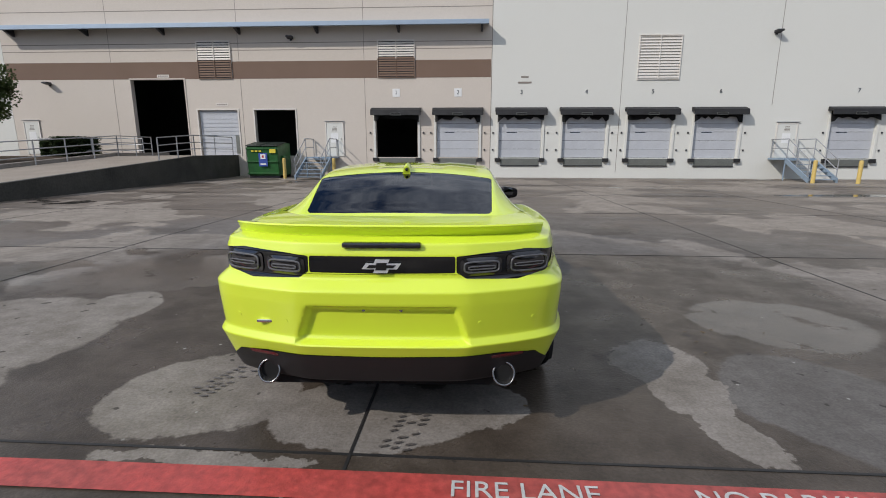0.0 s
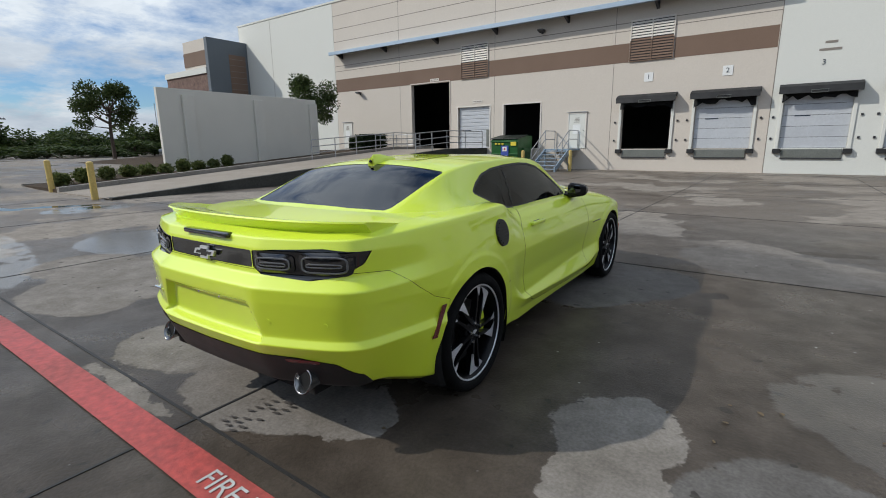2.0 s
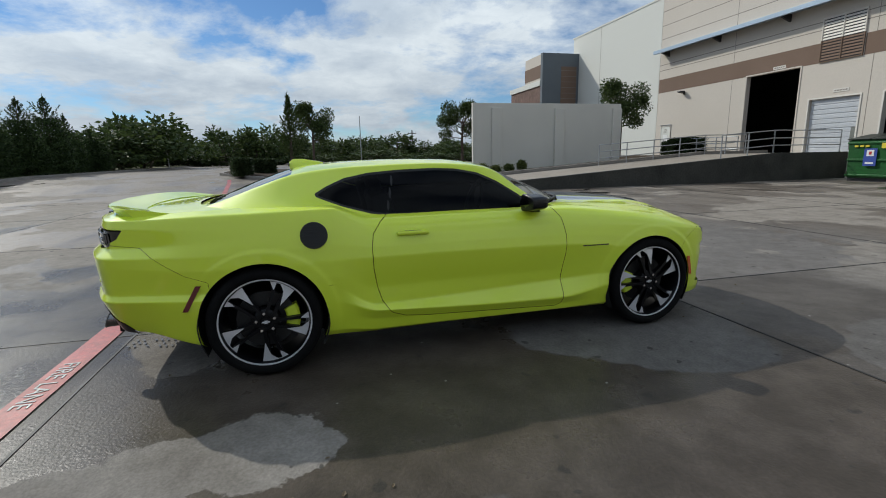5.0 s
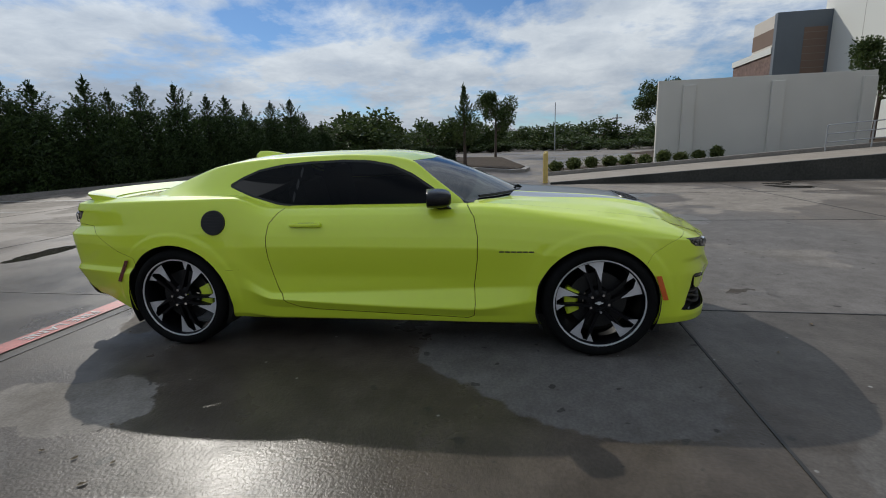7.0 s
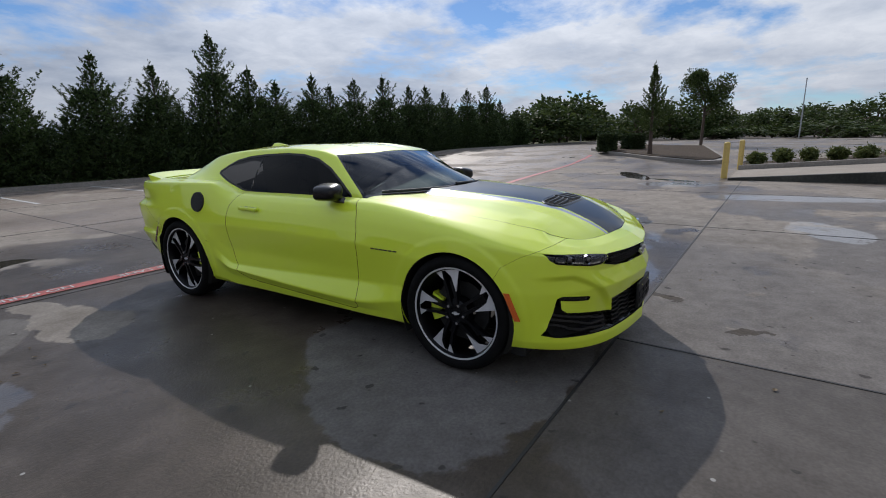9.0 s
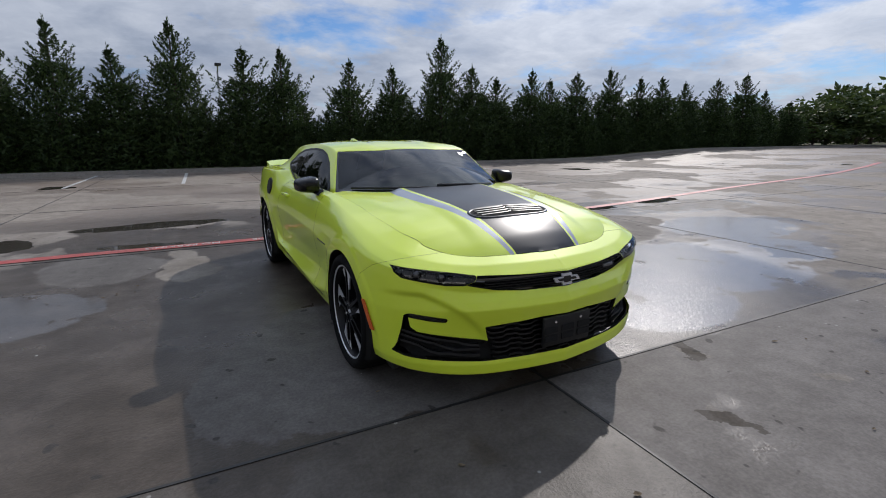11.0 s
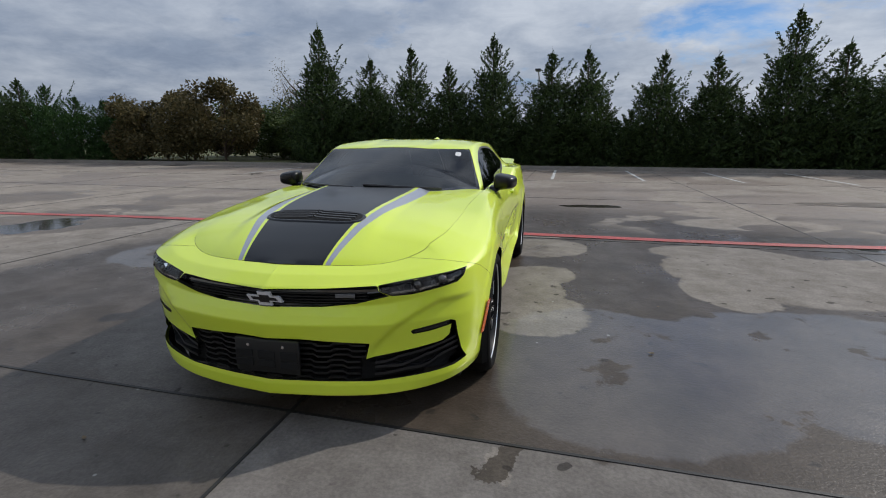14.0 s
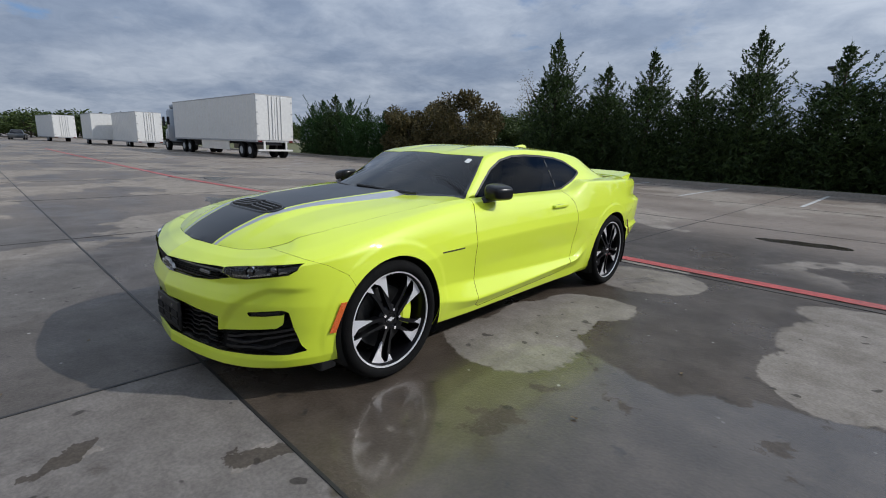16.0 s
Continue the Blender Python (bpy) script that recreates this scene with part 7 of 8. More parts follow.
def limb_bm(path, r0, r1, seg=7):
    bm = bmesh.new()
    for i in range(len(path) - 1):
        a, b = r0 + (r1 - r0) * i / (len(path) - 1), r0 + (r1 - r0) * (i + 1) / (len(path) - 1)
        add_tube(bm, path[i], path[i + 1], a, b, seg)
    return bm


CONE = [(0.0, 0.86), (0.14, 1.0), (0.34, 0.96), (0.5, 0.80), (0.66, 0.55), (0.80, 0.28), (0.90, 0.12), (1.0, 0.02)]


def cedar(h, r, seed, material, dense=1.0, core=1.0, clear=0.0):
    """Meshes of a cedar: tapered stem, upswept feathery branches that stand out singly towards a spiky tip."""
    rng = random.Random(seed)
    lean = Vector((rng.uniform(-0.03, 0.03), rng.uniform(-0.03, 0.03), 1))
    stem = limb_bm([lean * (h * t) for t in (0, 0.3, 0.6, 0.97)], 0.11, 0.012)
    V, F = [], []
    n = int(122 * dense)
    keys, vals = [a for a, _ in CONE], [b for _, b in CONE]
    bias = rng.uniform(0, 6.28)
    for i in range(n):
        t = ((i + rng.random()) / n) ** 1.12
        t = clear + (1 - clear) * t
        a = i * 2.39996 + rng.uniform(-0.5, 0.5)
        wide = float(np.interp(t, keys, vals)) * (1 + 0.14 * math.sin(a + bias) + 0.10 * math.sin(2 * a + 9 * t))
        ln = r * wide * rng.uniform(0.55, 1.0) * (1.38 if rng.random() < 0.24 else 1.0) + 0.04
        rise = 0.16 + 0.95 * t * t + 0.2 * t + rng.uniform(-0.2, 0.3)
        out = Vector((math.cos(a), math.sin(a), 0))
        base = lean * (h * (0.95 * t))
        m = int(14 + 46 * ln / 1.5)
        for k in range(m):
            s = 0.10 + 0.90 * ((k + rng.random()) / m) ** 0.8
            p = base + out * (ln * s * (1.0 - 0.16 * s)) + Vector((0, 0, ln * (rise * s + 0.28 * s * s)))
            tan = (out * (1.0 - 0.32 * s) + Vector((0, 0, rise + 0.56 * s))).normalized()
            loose = 0.085 * ln * (1.05 - s) + 0.012
            p = p + Vector((rng.gauss(0, 1), rng.gauss(0, 1), rng.gauss(0, 0.7))) * loose
            for _ in range(3):
                q = (tan + Vector((rng.gauss(0, 0.5), rng.gauss(0, 0.5), rng.gauss(0.15, 0.42)))).normalized()
                up = Vector((rng.gauss(0, 1), rng.gauss(0, 1), rng.gauss(0, 1)))
                leaf_quad(V, F, p, q, up, rng.uniform(0.06, 0.15) * (1.1 - 0.35 * s), rng.uniform(0.011, 0.022))
    # inner shade of the lower crown
    for i in range(int(5400 * dense * core)):
        t = rng.random() ** 1.1 * 0.70
        w = r * float(np.interp(t, keys, vals)) * 0.70 * math.sqrt(rng.random())
        a = rng.uniform(0, 6.283)
        p = Vector((w * math.cos(a), w * math.sin(a), h * t))
        q = Vector((rng.gauss(0, 0.6), rng.gauss(0, 0.6), 0.6)).normalized()
        leaf_quad(V, F, p, q, Vector((rng.gauss(0, 1), rng.gauss(0, 1), 0.2)), rng.uniform(0.14, 0.28), rng.uniform(0.016, 0.034))
    # leader shoots at the tip
    for k in range(26):
        p = lean * (h * (0.88 + 0.11 * k / 26))
        q = Vector((rng.gauss(0, 0.22), rng.gauss(0, 0.22), 1)).normalized()
        leaf_quad(V, F, p, q, Vector((rng.random(), rng.random(), 0.1)), rng.uniform(0.12, 0.26), 0.014)
    return mesh_of("trunk", stem, M["bark"]), leaves_mesh("crown", V, F, material)


def leafy(h, r, seed, material, trunk_h=0.25, leaf=0.11, count=5200, sparse=0.0, squash=0.8):
    """Meshes of a broadleaf: trunk, forking limbs, crown of leaf clumps with gaps."""
    rng = random.Random(seed)
    bm = limb_bm([Vector((0, 0, 0)), Vector((0.03, 0.02, h * trunk_h)), Vector((0.06, -0.03, h * 0.62))], h * 0.024, h * 0.012)
    clumps = []
    for i in range(16 if not sparse else 22):
        a = i * 2.4 + rng.uniform(-0.3, 0.3)
        zz = trunk_h + (1 - trunk_h) * (0.12 + 0.80 * rng.random())
        rad = r * math.sqrt(max(0.05, 1 - ((zz - (trunk_h + 1) / 2) / ((1 - trunk_h) / 2 + 0.05)) ** 2)) * rng.uniform(0.45, 0.95)
        c = Vector((rad * math.cos(a), rad * math.sin(a), h * zz))
        s0 = Vector((0.03, 0, h * (trunk_h + 0.30 * rng.random())))
        mid = s0.lerp(c, 0.55) + Vector((0, 0, -0.05 * h * rng.random()))
        for p, q, ra, rb in ((s0, mid, h * 0.010, h * 0.006), (mid, c, h * 0.006, h * 0.002)):
            add_tube(bm, p, q, ra, rb, 5)
        clumps.append((c, r * rng.uniform(0.26, 0.46) * (0.7 if sparse else 1.0)))
    V, F = [], []
    for i in range(int(count * (1 - sparse))):
        c, rr = clumps[rng.randrange(len(clumps))]
        g = Vector((rng.gauss(0, 1), rng.gauss(0, 1), rng.gauss(0, 1) * squash))
        g = g.normalized() * rr * (rng.random() ** 0.45)
        p = c + g
        d = (g.normalized() * 0.7 + Vector((rng.gauss(0, 0.6), rng.gauss(0, 0.6), rng.gauss(0, 0.5)))).normalized()
        leaf_quad(V, F, p, d, Vector((rng.gauss(0, 1), rng.gauss(0, 1), rng.gauss(0, 1))), leaf * rng.uniform(0.6, 1.3), leaf * 0.28)
    return mesh_of("trunk", bm, M["bark"]), leaves_mesh("crown", V, F, material)


def shrub(rx, ry, h, seed, material, boxy=False, count=1400, leaf=0.06):
    rng = random.Random(seed)
    V, F = [], []
    for i in range(count):
        g = Vector((rng.gauss(0, 1), rng.gauss(0, 1), rng.gauss(0, 1))).normalized()
        if boxy:
            m = max(abs(g.x), abs(g.y), abs(g.z))
            g = g / m * 0.9
        rad = 0.82 + 0.22 * rng.random()
        if not boxy:
            rad *= 0.86 + 0.20 * math.sin(3 * math.atan2(g.y, g.x) + seed) + 0.16 * math.sin(7 * g.z + 5 * g.x + seed) + (0.35 * rng.random() if rng.random() < 0.2 else 0.0)
        p = Vector((g.x * rx * rad, g.y * ry * rad, h * (0.5 + 0.5 * g.z * rad)))
        p.z = max(0.02, p.z)
        d = (g + Vector((rng.gauss(0, 0.5), rng.gauss(0, 0.5), rng.gauss(0.2, 0.5)))).normalized()
        leaf_quad(V, F, p, d, Vector((rng.gauss(0, 1), rng.gauss(0, 1), rng.gauss(0, 1))), leaf * rng.uniform(0.7, 1.4), leaf * 0.35)
    bm = bmesh.new()
    for k in range(5):
        a = k * 1.3
        add_tube(bm, (0.05 * math.cos(a), 0.05 * math.sin(a), 0), (rx * 0.6 * math.cos(a), ry * 0.6 * math.sin(a), h * 0.8), 0.015, 0.006, 5)
    # shaded core of the bush, of leaves too
    for i in range(count):
        g = Vector((rng.uniform(-1, 1), rng.uniform(-1, 1), rng.uniform(-1, 1)))
        if not boxy and g.length > 1:
            continue
        p = Vector((g.x * rx * 0.84, g.y * ry * 0.84, max(0.02, h * (0.5 + 0.42 * g.z))))
        d = Vector((rng.gauss(0, 1), rng.gauss(0, 1), rng.gauss(0, 1))).normalized()
        leaf_quad(V, F, p, d, Vector((rng.gauss(0, 1), rng.gauss(0, 1), rng.gauss(0, 1))), leaf * 2.6, leaf * 1.1)
    return mesh_of("stem", bm, M["bark"]), leaves_mesh("foliage", V, F, material)


def plant(name, label, category, meshes, at, rz, size, group, names=("trunk", "crown")):
    t = thing(name, label, category, at, rz, group)
    t.scale = (size[0], size[0], size[1])
    for me, nm in zip(meshes, names):
        part(nm, me, None, t)
    return t


CEDARS = [cedar(5.5, 1.55, 11 + k, M["cedar"], 0.9) for k in range(5)]
FILL = [cedar(3.6, 1.75, 31 + k, M["cedar"], 0.42) for k in range(3)]
BACK = [cedar(3.4, 1.9, 36 + k, M["cedar"], 0.18) for k in range(2)]
BUSHY = [cedar(3.8, 1.7, 41 + k, M["cedar_bush"], 0.7) for k in range(2)]
ROW = [(31.5, 4.9), (10.9, 6.75), (8.4, 5.25), (6.2, 5.6), (4.1, 4.75), (2.2, 5.95), (-0.5, 5.15), (-2.1, 5.25), (-5.0, 4.9), (-7.4, 4.7), (-9.9, 6.3), (-11.8, 5.0), (-13.4, 4.5), (-15.5, 5.0), (-17.4, 4.6),
       (-19.4, 5.1), (-22.2, 5.4), (-24.6, 4.8), (-27.0, 4.85), (-29.6, 4.6), (-32.2, 4.9), (-35.5, 5.4), (-38.5, 4.4), (-41.5, 3.6)]
rg = random.Random(5)
for i, (tx, th) in enumerate(ROW):
    plant("cedar_tree", "tall dark green cedar in a dense row behind the kerb", "tree", CEDARS[i % 5], (tx, -19.2 + rg.uniform(-0.25, 0.25), lie(tx) + 0.05), rg.uniform(0, 360), (rg.uniform(1.18, 1.42), th / 5.5), "cedar row")
x = 11.9
while x > -43:
    plant("cedar_tree", "lower bushy dark cedar filling the row", "tree", FILL[rg.randrange(3)], (x, -19.4 + rg.uniform(-0.5, 0.3), lie(x) + 0.1), rg.uniform(0, 360), (rg.uniform(0.95, 1.15), rg.uniform(0.66, 0.92)), "cedar row")
    x -= rg.uniform(1.1, 1.5)
x = 12.2
while x > -44:
    plant("cedar_tree", "low dark cedar behind the row", "tree", BACK[rg.randrange(2)], (x, -21.4 + rg.uniform(-0.4, 0.4), lie(x) + 0.05), rg.uniform(0, 360), (rg.uniform(1.1, 1.3), rg.uniform(0.58, 0.78)), "cedar row")
    x -= rg.uniform(1.5, 2.0)
for bx, bh in ((29.3, 4.4), (27.3, 3.7), (25.6, 3.5), (24.2, 3.5), (33.5, 4.5), (35.5, 4.2)):
    plant("cedar_tree", "bright green bushy cedar near the trailer", "tree", BUSHY[rg.randrange(2)], (bx, -19.3 + rg.uniform(-0.4, 0.3), 0.1), rg.uniform(0, 360), (1.05, bh / 3.8), "green cedars")
MAG = [leafy(4.0, 2.1, 61 + k, M["brown_leaf"], 0.03, 0.19, 10000) for k in range(2)]
for i, (mx, mh, mr) in enumerate(((17.3, 4.1, 1.0), (19.4, 3.3, 0.9), (21.3, 3.75, 1.05), (23.2, 3.2, 0.9))):
    plant("magnolia_tree", "browned dense magnolia beside the lot", "tree", MAG[i % 2], (mx, -19.4, 0.1), 70 * i, (mr, mh / 4.0), "brown magnolias")
plant("bare_tree", "thin half-bare tree with pale leaves", "tree", leafy(6.4, 2.6, 71, M["pale_leaf"], 0.3, 0.10, 2600, 0.35), (15.2, -24.5, 0.1), 20, (1.0, 1.0), "")
GREEN = [leafy(5.0, 2.6, 81 + k, M["green_leaf"], 0.02, 0.26, 7500) for k in range(3)]
for gx, gy, gs, gh in ((13.7, -21.2, 0.62, 0.50), (15.6, -22.4, 0.7, 0.52), (14.0, -23.5, 0.85, 0.62), (11.8, -25, 0.9, 0.7), (16.5, -26, 1.0, 0.7), (20.5, -25.5, 1.0, 0.72)):
    plant("round_tree", "green broadleaf tree behind the row", "tree", GREEN[rg.randrange(3)], (gx, gy, 0.1), rg.uniform(0, 360), (gs, gh), "trees beyond the row")
FAR = [leafy(5.0, 2.6, 85 + k, M["green_leaf"], 0.02, 0.46, 1700) for k in range(3)]
# oaks by the buildings and on the island
OAK = leafy(4.6, 1.6, 91, M["green_leaf"], 0.40, 0.15, 7600)
plant("oak_tree", "round-crowned small oak before the white wing", "tree", OAK, (-22.4, 17.0, 0.95), 0, (0.95, 1.0), "small oaks")
plant("oak_tree", "round-crowned small oak across the drive", "tree", OAK, (-39.7, 12.05, 0.6), 140, (1.35, 1.18), "small oaks")
plant("oak_tree", "round-crowned small oak on the far island", "tree", OAK, (-32.6, -1.4, 0.5), 60, (0.95, 1.0), "small oaks")
plant("young_elm", "thin young tree on the mulched island", "tree", cedar(4.3, 1.0, 95, M["green_leaf"], 0.75, 0.0, 0.28), (-22.5, -2.4, 0.28), 0, (1.0, 1.0), "")
# far trees to the west and along the street, each its own tree
for i in range(46):
    a = radians(28 + 84 * (i + rg.uniform(-0.3, 0.3)) / 46)
    d = rg.uniform(72, 105)
    sc = rg.uniform(0.8, 1.35) * (1.3 if i in (30, 31, 36) else 1.0)
    plant("far_tree", "distant dark broadleaf tree across the street", "tree", FAR[i % 3], (-d * math.sin(a), d * math.cos(a) - 12, 0.4), rg.uniform(0, 360), (1.25 * sc, 0.78 * sc), "far street trees")
for ox, oy, os_, oh in ((-70.5, -9.6, 1.25, 1.12), (-73.0, -5.0, 1.1, 0.95), (-68.0, -13.5, 1.2, 0.98), (-52.5, -18.8, 1.5, 1.12), (-48.8, -19.6, 1.3, 0.92), (-57, -19.5, 1.5, 1.05), (-46.5, -19.4, 1.15, 0.72)):
    plant("far_tree", "large dark broadleaf tree at the end of the row", "tree", FAR[rg.randrange(3)], (ox, oy, 0.45), rg.uniform(0, 360), (os_, oh), "far street trees")
for i in range(34):
    a = radians(-88 - 30 * (i + rg.uniform(-0.3, 0.3)) / 34)
    d = rg.uniform(115, 150)
    sc = rg.uniform(0.8, 1.3)
    plant("far_tree", "distant dark tree beyond the trailers", "tree", FAR[i % 3], (-d * math.sin(a), d * math.cos(a), 0.0), rg.uniform(0, 360), (1.5 * sc, 1.0 * sc), "far trees by the trailers")

for i in range(40):
    a = radians(24 + 92 * (i + rg.uniform(-0.4, 0.4)) / 40)
    d = rg.uniform(64, 76)
    plant("far_bush", "low dark bushes along the far street", "shrub", FAR[i % 3], (-d * math.sin(a), d * math.cos(a) - 12, 0.4), rg.uniform(0, 360), (rg.uniform(0.9, 1.3), rg.uniform(0.26, 0.42)), "far street bushes")
# shrubs: clipped box on the island, low row by the screen wall, one on the deck
BOX = shrub(0.75, 0.65, 1.25, 3, M["hedge_leaf"], True, 5200)
LOW_SHRUB = [shrub(0.33, 0.30, 0.50, 4 + k, M["pale_shrub"], False, 900, 0.05) for k in range(2)]
plant("clipped_shrub", "clipped dark green box shrub on the island", "shrub", BOX, (-25.2, -5.3, 0.40), 20, (0.85, 0.85), "island shrubs", ("stem", "foliage"))
plant("clipped_shrub", "clipped dark green box shrub on the island", "shrub", BOX, (-26.6, -4.2, 0.45), 50, (0.8, 0.75), "island shrubs", ("stem", "foliage"))
plant("clipped_shrub", "rounded dark shrub on the upper deck", "shrub", BOX, (-20.9, 20.6, 1.09), 0, (1.25, 0.85), "deck shrubs", ("stem", "foliage"))
plant("clipped_shrub", "rounded dark shrub on the upper deck", "shrub", BOX, (-22.2, 20.8, 1.09), 40, (0.95, 0.7), "deck shrubs", ("stem", "foliage"))
for k in range(10):
    sx, sy = -18.0 - 0.16 * k, 2.2 + 0.78 * k
    plant("low_shrub", "small round green shrub in the mulch bed", "shrub", LOW_SHRUB[k % 2], (sx, sy, ramp_z(sy) + (0.08 if sy < 5.0 else -0.06)), 40 * k, (rg.uniform(0.85, 1.1), rg.uniform(0.85, 1.15)), "low shrubs in the bed", ("stem", "foliage"))


def island():
    outline = [(-27.4, -6.9), (-24.5, -4.9), (-21.5, -2.1), (-19.5, 0.2), (-19.7, 0.9), (-20.8, 1.1), (-28.6, -0.6), (-31.2, -4.2), (-30.2, -6.9)]
    def prism(k, z0, z1):
        bm = bmesh.new()
        cx, cy = sum(p[0] for p in outline) / 9, sum(p[1] for p in outline) / 9
        pts = [(cx + (px - cx) * k, cy + (py - cy) * k) for px, py in outline]
        lo = [bm.verts.new((px, py, lie(px) - 0.1 + z0)) for px, py in pts]
        hi = [bm.verts.new((px, py, lie(px) + z1)) for px, py in pts]
        bm.faces.new(hi)
        for i in range(9):
            j = (i + 1) % 9
            bm.faces.new((lo[i], lo[j], hi[j], hi[i]))
        bmesh.ops.recalc_face_normals(bm, faces=bm.faces)
        return bm
    setting("kerb_island", prism(1.0, 0.0, 0.15), M["kerb"], "kerbed parking island")
    setting("island_bed", prism(0.93, 0.0, 0.19), M["mulch"], "dark mulch on the parking island")


island()


def street_lamp(x, y, h, z, arms=(), group="street lamps"):
    s = thing("street_lamp", "slim grey street lamp pole", "street lamp", (x, y, z), 0, group)
    part("pole", tube((0, 0, 0), (0, 0, h), 0.07, 0.045, 10), M["rail"], s)
    if not arms:
        part("pole_cap", tube((0, 0, h), (0, 0, h + 0.12), 0.06, 0.05, 10), M["dark_metal"], s)
    for q in arms:
        part("arm", tube((0, 0, h - 0.05), (0, q * 0.9, h + 0.18), 0.03, 0.03, 8), M["rail"], s)
        bm = box(-0.14, 0.14, q * 0.8, q * 1.3, h + 0.14, h + 0.24, 0.02)
        part("lamp_head", bm, M["dark_metal"], s)


street_lamp(0.35, -23.6, 4.5, 0.1, (1,))
street_lamp(-56.2, -17.5, 5.2, 0.45, (-1, 1))
street_lamp(-61.0, 4.4, 6.0, 0.45)
street_lamp(-72.0, 30.0, 7.0, 0.45)


def utility_pole(x, y, h, arm):
    p = thing("utility_pole", "dark wooden utility pole with a crossarm beyond the street", "pole", (x, y, 0.4), group="utility poles")
    part("post", tube((0, 0, 0), (0, 0, h), 0.16, 0.11, 8), M["bark"], p)
    part("crossarm", box(-0.08, 0.08, -arm, arm, h - 0.75, h - 0.6), M["bark"], p)
    for q in (-0.8, -0.4, 0.4, 0.8):
        part("insulator", tube((0, q * arm, h - 0.6), (0, q * arm, h - 0.42), 0.05, 0.03, 6), M["rail"], p)


utility_pole(-95.0, 17.8, 6.2, 0.9)
utility_pole(-100.0, 17.3, 5.2, 2.4)


# ---- trailers and far cars to the east ----
M["trailer_white"] = surface("trailer_white", (0.62, 0.62, 0.60), 0.45, 0.0, vary=0.08, grain=6, patch=0.7, tint=(0.52, 0.52, 0.50))
M["tractor_paint"] = surface("tractor_blue_grey", (0.10, 0.14, 0.19), 0.35, vary=0.1, coat=0.5)
M["far_paint"] = surface("far_car_paint", (0.05, 0.055, 0.06), 0.3, vary=0.1, coat=0.5)


def truck_wheel(parent, x, y, r=0.5):
    w = part("wheel", tube((x, y - 0.14, r), (x, y + 0.14, r), r, seg=24), M["tyre"], parent, smooth=40)
    part("hub", tube((x, y + (0.12 if y > 0 else -0.16), r), (x, y + (0.16 if y > 0 else -0.12), r), r * 0.5, seg=16), M["rail"], w)


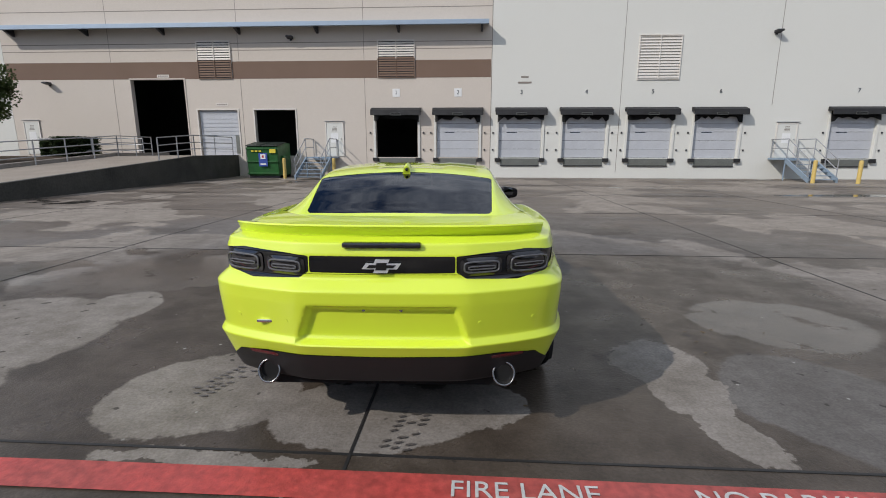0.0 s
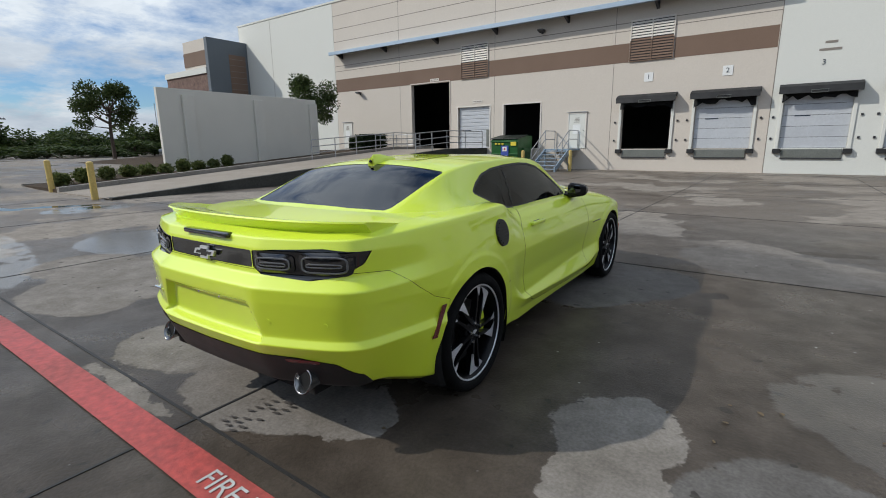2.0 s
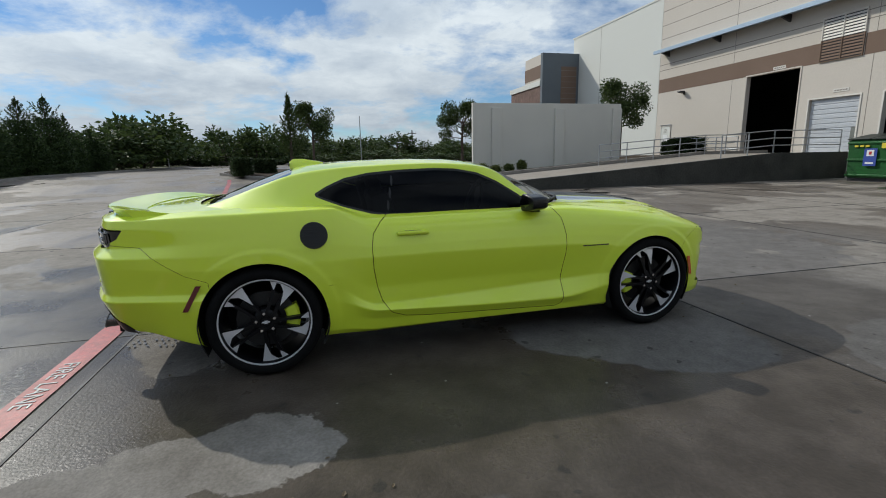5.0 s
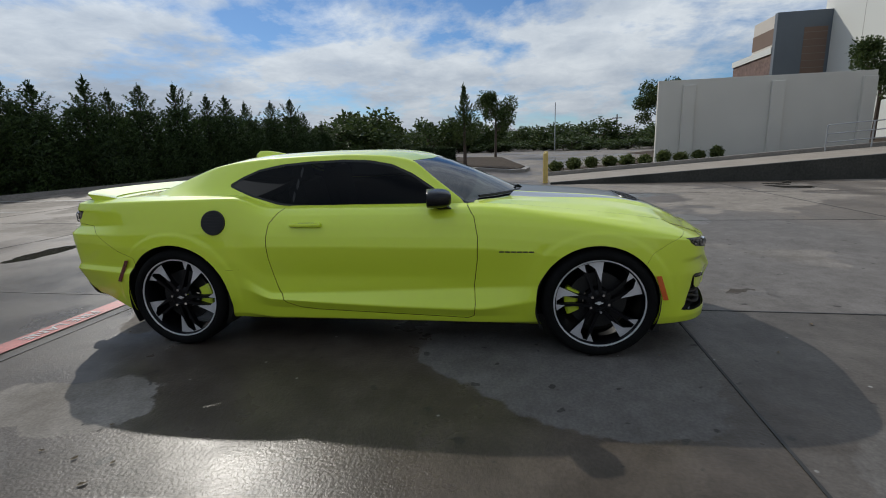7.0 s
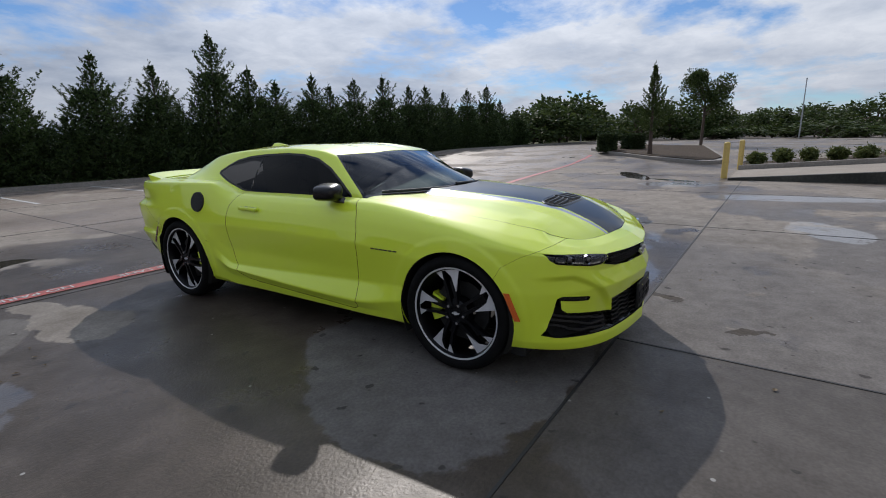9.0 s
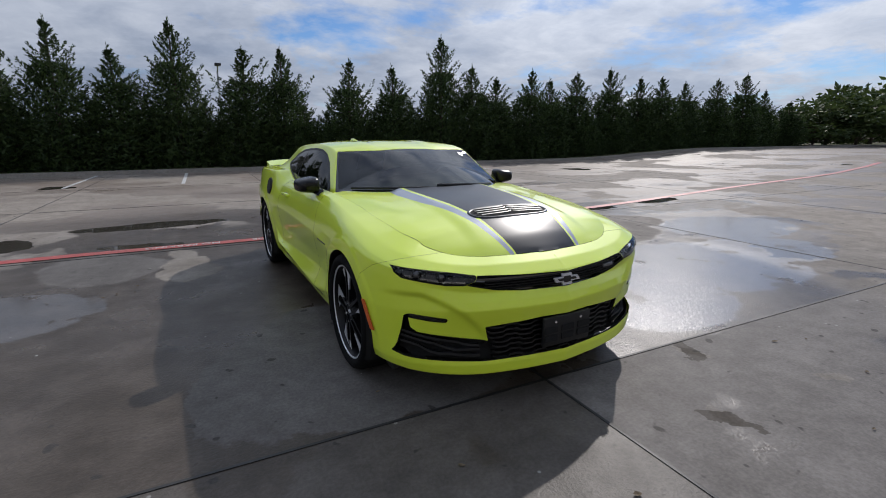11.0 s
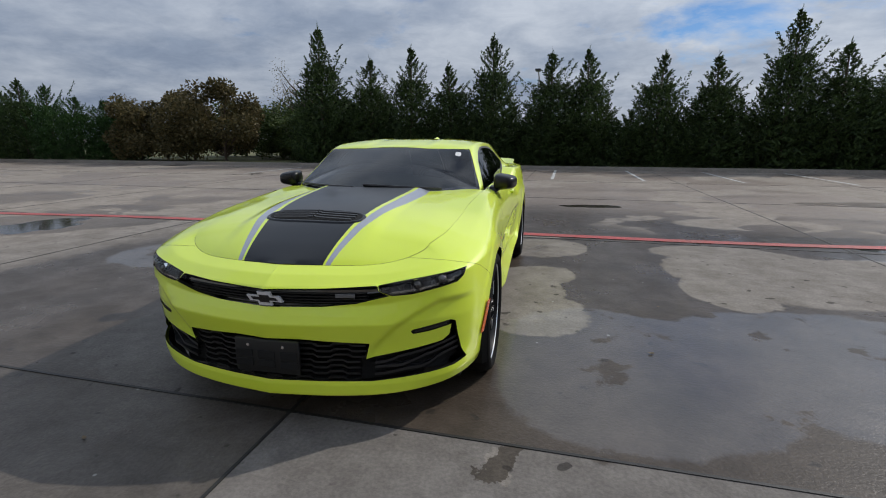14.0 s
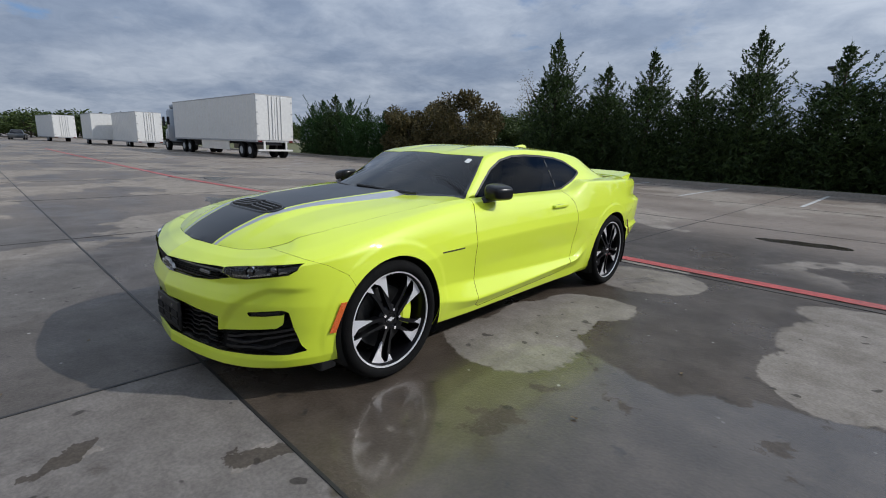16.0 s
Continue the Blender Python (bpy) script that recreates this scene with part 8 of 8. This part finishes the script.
def box_trailer(at, rz, length, w, z0, z1, label, tractor=False):
    t = thing("box_trailer", label, "trailer", at, rz, "parked trailers")
    part("body", box(0.05, length, -w / 2, w / 2, z0, z1, 0.03), M["trailer_white"], t)
    n = int(length / 0.6)
    for k in range(1, n):
        for s in (-1, 1):
            part("panel_seam", box(k * length / n - 0.008, k * length / n + 0.008, s * (w / 2), s * (w / 2 + 0.006), z0 + 0.08, z1 - 0.08), M["louver"], t)
    part("top_rail", box(0.03, length + 0.02, -w / 2 - 0.012, w / 2 + 0.012, z1 - 0.06, z1 + 0.01), M["rail"], t)
    part("bottom_rail", box(0.03, length + 0.02, -w / 2 - 0.012, w / 2 + 0.012, z0 - 0.06, z0 + 0.06), M["rail"], t)
    for s in (-1, 1):
        d = part("rear_door", box(0.0, 0.05, s * 0.012, s * (w / 2 - 0.04), z0 + 0.06, z1 - 0.07, 0.01), M["trailer_white"], t)
        for y in (0.18, 0.42):
            part("lock_bar", tube((-0.03, s * y, z0 + 0.08), (-0.03, s * y, z1 - 0.1), 0.018, seg=6), M["rail"], d)
        for k in range(4):
            part("hinge", box(-0.03, 0.0, s * (w / 2 - 0.16), s * (w / 2 - 0.03), z0 + 0.3 + k * (z1 - z0) * 0.25, z0 + 0.36 + k * (z1 - z0) * 0.25), M["rail"], d)
        part("tail_lamp", box(-0.03, 0.03, s * (w / 2 - 0.35), s * (w / 2 - 0.1), z0 - 0.05, z0 + 0.03), M["red_lens"], t)
        for x in (1.2, 2.5) if length > 10 else (length * 0.35, length * 0.35 + 0.9):
            truck_wheel(t, x, s * (w / 2 - 0.2), 0.5 if length > 10 else 0.36)
    if tractor:
        part("chassis", box(0.2, length - 0.5, -0.5, 0.5, z0 - 0.25, z0 - 0.02), M["dark_metal"], t)
        part("bumper_bar", box(0.0, 0.1, -w / 2 + 0.1, w / 2 - 0.1, 0.48, 0.6), M["trailer_white"], t, "white under-ride bar")
        for s in (-1, 1):
            part("bar_post", box(0.02, 0.1, s * 0.7, s * 0.82, 0.6, z0), M["trailer_white"], t)
            part("side_skirt", box(4.4, 9.6, s * (w / 2 - 0.06), s * (w / 2 - 0.03), 0.45, z0 - 0.04), M["louver"], t, "grey side skirt")
            for x in (12.4, 13.7, 18.1):
                truck_wheel(t, x, s * (w / 2 - 0.2))
        cab = part("tractor_cab", box(15.7, 18.0, -1.2, 1.2, 0.75, 3.6, 0.25), M["tractor_paint"], t, "blue-grey truck tractor cab", smooth=40)
        part("cab_fairing", box(15.6, 17.2, -1.15, 1.15, 3.55, 3.95, 0.15), M["tractor_paint"], cab, smooth=40)
        bm = box(17.9, 19.4, -0.95, 0.95, 0.7, 1.9, 0.2)
        part("engine_hood", bm, M["tractor_paint"], cab, smooth=40)
        part("cab_window", box(17.0, 17.8, -1.215, 1.215, 2.2, 2.95, 0.05), M["gloss_black"], cab)
        part("front_bumper", box(19.3, 19.6, -1.15, 1.15, 0.4, 0.8, 0.05), M["rail"], cab)
        for s in (-1, 1):
            part("exhaust_stack", tube((15.5, s * 1.1, 1.0), (15.5, s * 1.1, 3.9), 0.07), M["chrome"], cab)
            part("truck_mirror", box(17.95, 18.05, s * 1.3, s * 1.5, 2.1, 2.9, 0.03), M["dark_metal"], cab)
        part("tractor_frame", box(12.0, 19.2, -0.45, 0.45, 0.6, 0.95), M["dark_metal"], t)


box_trailer((27.6, -11.95, 0), 0.8, 15.6, 2.58, 1.12, 4.05, "long white box trailer coupled to a truck tractor", True)
box_trailer((54.2, -11.3, 0), 2, 9.0, 2.4, 0.55, 3.55, "white enclosed cargo trailer on the far lot")
box_trailer((72.5, -9.6, 0), 178, -0.1 + 8.0, 2.5, 0.6, 3.5, "white enclosed cargo trailer on the far lot")
box_trailer((80.0, -7.6, 0), 5, 9.5, 2.5, 0.6, 3.5, "white enclosed cargo trailer on the far lot")


def far_car(x, y, rz):
    c = thing("parked_car", "dark parked car far across the lot", "car", (x, y, lie(x)), rz, "far parked cars")
    bm = box(-0.9, 0.9, -2.2, 2.2, 0.25, 0.85, 0.12)
    part("body", bm, M["far_paint"], c, smooth=40)
    bm = box(-0.78, 0.78, -1.3, 1.0, 0.85, 1.42, 0.12)
    for v in bm.verts:
        if v.co.z > 1.2:
            v.co.x *= 0.82
            v.co.y *= 0.75
    part("cabin", bm, M["gloss_black"], c, smooth=40)
    for sx in (-1, 1):
        for sy in (-1.35, 1.35):
            part("wheel", tube((sx * 0.72, sy, 0.33), (sx * 0.92, sy, 0.33), 0.33, seg=20), M["tyre"], c, smooth=40)


for cx, cy, cr in ((92, -3.5, 80), (97, 0.5, 85), (103, 3.5, 95), (-38.0, 17.0, 10)):
    far_car(cx, cy, cr)
# low far building along the street
fb = thing("far_building", "low pale building beyond the street trees", "building", (-112, 10, 0.4), 0)
part("wall", box(-6, 0, -60, 40, 0, 2.6), M["facade"], fb)
part("roof", box(-6.4, 0.4, -60.4, 40.4, 2.6, 2.9), M["band"], fb)


def litter(x, y, size, seed):
    """A curled dead leaf on the concrete."""
    rng = random.Random(seed)
    bm = bmesh.new()
    n = 7
    edge = []
    for k in range(n):
        t = 2 * math.pi * k / n
        edge.append(bm.verts.new((size * math.cos(t) * rng.uniform(0.7, 1.1), size * 0.55 * math.sin(t) * rng.uniform(0.7, 1.1), 0.006 + size * 0.25 * rng.random())))
    mid = bm.verts.new((0, 0, 0.004))
    for k in range(n):
        bm.faces.new((mid, edge[k], edge[(k + 1) % n]))
    ob = part("dead_leaf", bm, M["litter"], None)
    ob.matrix_world = pose(x, y, 0.0, 0, 0, rng.uniform(0, 360))
    tagged(ob, "small curled brown leaf lying on wet concrete", "leaf", "leaf litter")


for i, (lx, ly) in enumerate(((2.19, -0.78), (2.19, -0.98), (2.33, -0.79), (1.93, -1.04), (-2.10, 0.06), (-1.91, 0.98), (0.82, 1.81), (0.70, 2.53), (0.18, 2.98), (-1.14, 3.18), (-1.79, 2.89), (-1.76, 2.40), (-1.99, 2.47), (2.16, -1.19), (2.42, -0.73), (2.81, -0.76), (0.80, -1.99))):
    litter(lx, ly, 0.014 + 0.004 * (i % 3), 300 + i)

# ---- joints, red line, lettering ----
M["red_line"] = surface("worn_red_line_paint", (0.50, 0.065, 0.055), 0.5, vary=0.35, grain=22, patch=0.9, bump=0.2, tint=(0.24, 0.075, 0.062))
M["white_line"] = surface("worn_white_line_paint", (0.55, 0.55, 0.53), 0.55, vary=0.2, grain=30, patch=3.0)


def joints():
    bm = bmesh.new()
    for i in range(-9, 12):
        x = JX + i * PITCH
        if -35 < x < 60:
            add_box(bm, x - 0.008, x + 0.008, -17.2, 21.9, -0.02, 0.004)
    for j in range(-4, 5):
        y = JY + j * PITCH
        if -17 < y < 21.9:
            add_box(bm, -45, 60, y - 0.008, y + 0.008, -0.02, 0.0045)
    setting("trim_joints", bm, M["joint"])


joints()


def ribbon(pts, w, z):
    bm = bmesh.new()
    pts = [Vector(p) for p in pts]
    rows = []
    for i, p in enumerate(pts):
        d = (pts[min(i + 1, len(pts) - 1)] - pts[max(i - 1, 0)]).normalized()
        n = Vector((-d.y, d.x)) * w / 2
        rows.append([bm.verts.new((*(p + s * n), z + lie(p.x))) for s in (-1, 1)])
    for a, b in zip(rows, rows[1:]):
        bm.faces.new((a[0], b[0], b[1], a[1]))
    return bm


setting("road_line_red", ribbon([(-24, -5.8), (-22.1, -5.5), (-19, -5.1), (-16.5, -4.75), (-13.5, -4.32), (-10.9, -3.90), (-8.7, -3.48), (-6.6, -3.08), (-5.2, -2.87), (-4.0, -2.75), (-2.9, -2.70), (-1.5, -2.69), (0, -2.685), (3, -2.69), (6.2, -2.55), (9.2, -2.22), (14, -1.85), (22, -1.8), (45, -1.8)], 0.18, 0.008), M["red_line"], "worn red fire-lane line")
for wx in (-9.5, -6.6, -3.75, -0.9, 2.1, 5.0, 7.9, 10.8):
    setting("road_line_bay", ribbon([(wx, -17.2), (wx, -12.2)], 0.10, 0.006), M["white_line"])


def lane_text(text, x, y, size):
    bm = letters(text, size, 0.001)
    bmesh.ops.transform(bm, matrix=pose(x, y, 0.011, 0, 0, 0), verts=bm.verts)
    setting("road_lettering", bm, M["white_line"], "white stencilled fire-lane lettering")


lane_text("FIRE LANE", 0.72, -2.69, 0.14)
lane_text("NO PARKING", 1.85, -2.69, 0.14)


def tyre_print(x, y, rz):
    """Wet tread print: rows of short slanted bars."""
    p = thing("tyre_print", "wet tyre tread print on the concrete", "tyre mark", (x, y, 0.0), rz, "tyre prints")
    rng = random.Random(int(x * 100) + 7)
    for r in range(3):
        for k in range(9):
            if rng.random() < 0.25:
                continue
            bm = bmesh.new()
            b = sheet_quad(0.06 * r, 0.06 * r + rng.uniform(0.03, 0.045), k * 0.045, k * 0.045 + 0.017, 0.02)
            bm.faces.new([bm.verts.new((px, py, 0.009)) for px, py in b])
            part("tread_bar", bm, M["print"], p)


def sheet_quad(x0, x1, y0, y1, slant):
    return ((x0, y0), (x1, y0 + slant), (x1, y1 + slant), (x0, y1))


M["print"] = surface("wet_print", (0.115, 0.102, 0.092), 0.4, vary=0.3, grain=40)
tyre_print(0.05, -2.42, -12)
tyre_print(-1.2, -1.95, -25)
setting("kerb_trees", ground_strip(-150, 150, -17.62, -17.37, 0.15, -0.1), M["kerb"], "concrete kerb before the trees")
setting("verge", ground_strip(-150, 150, -90, -17.62, 0.12, -0.1), M["grass"], "dry grass and litter behind the kerb")
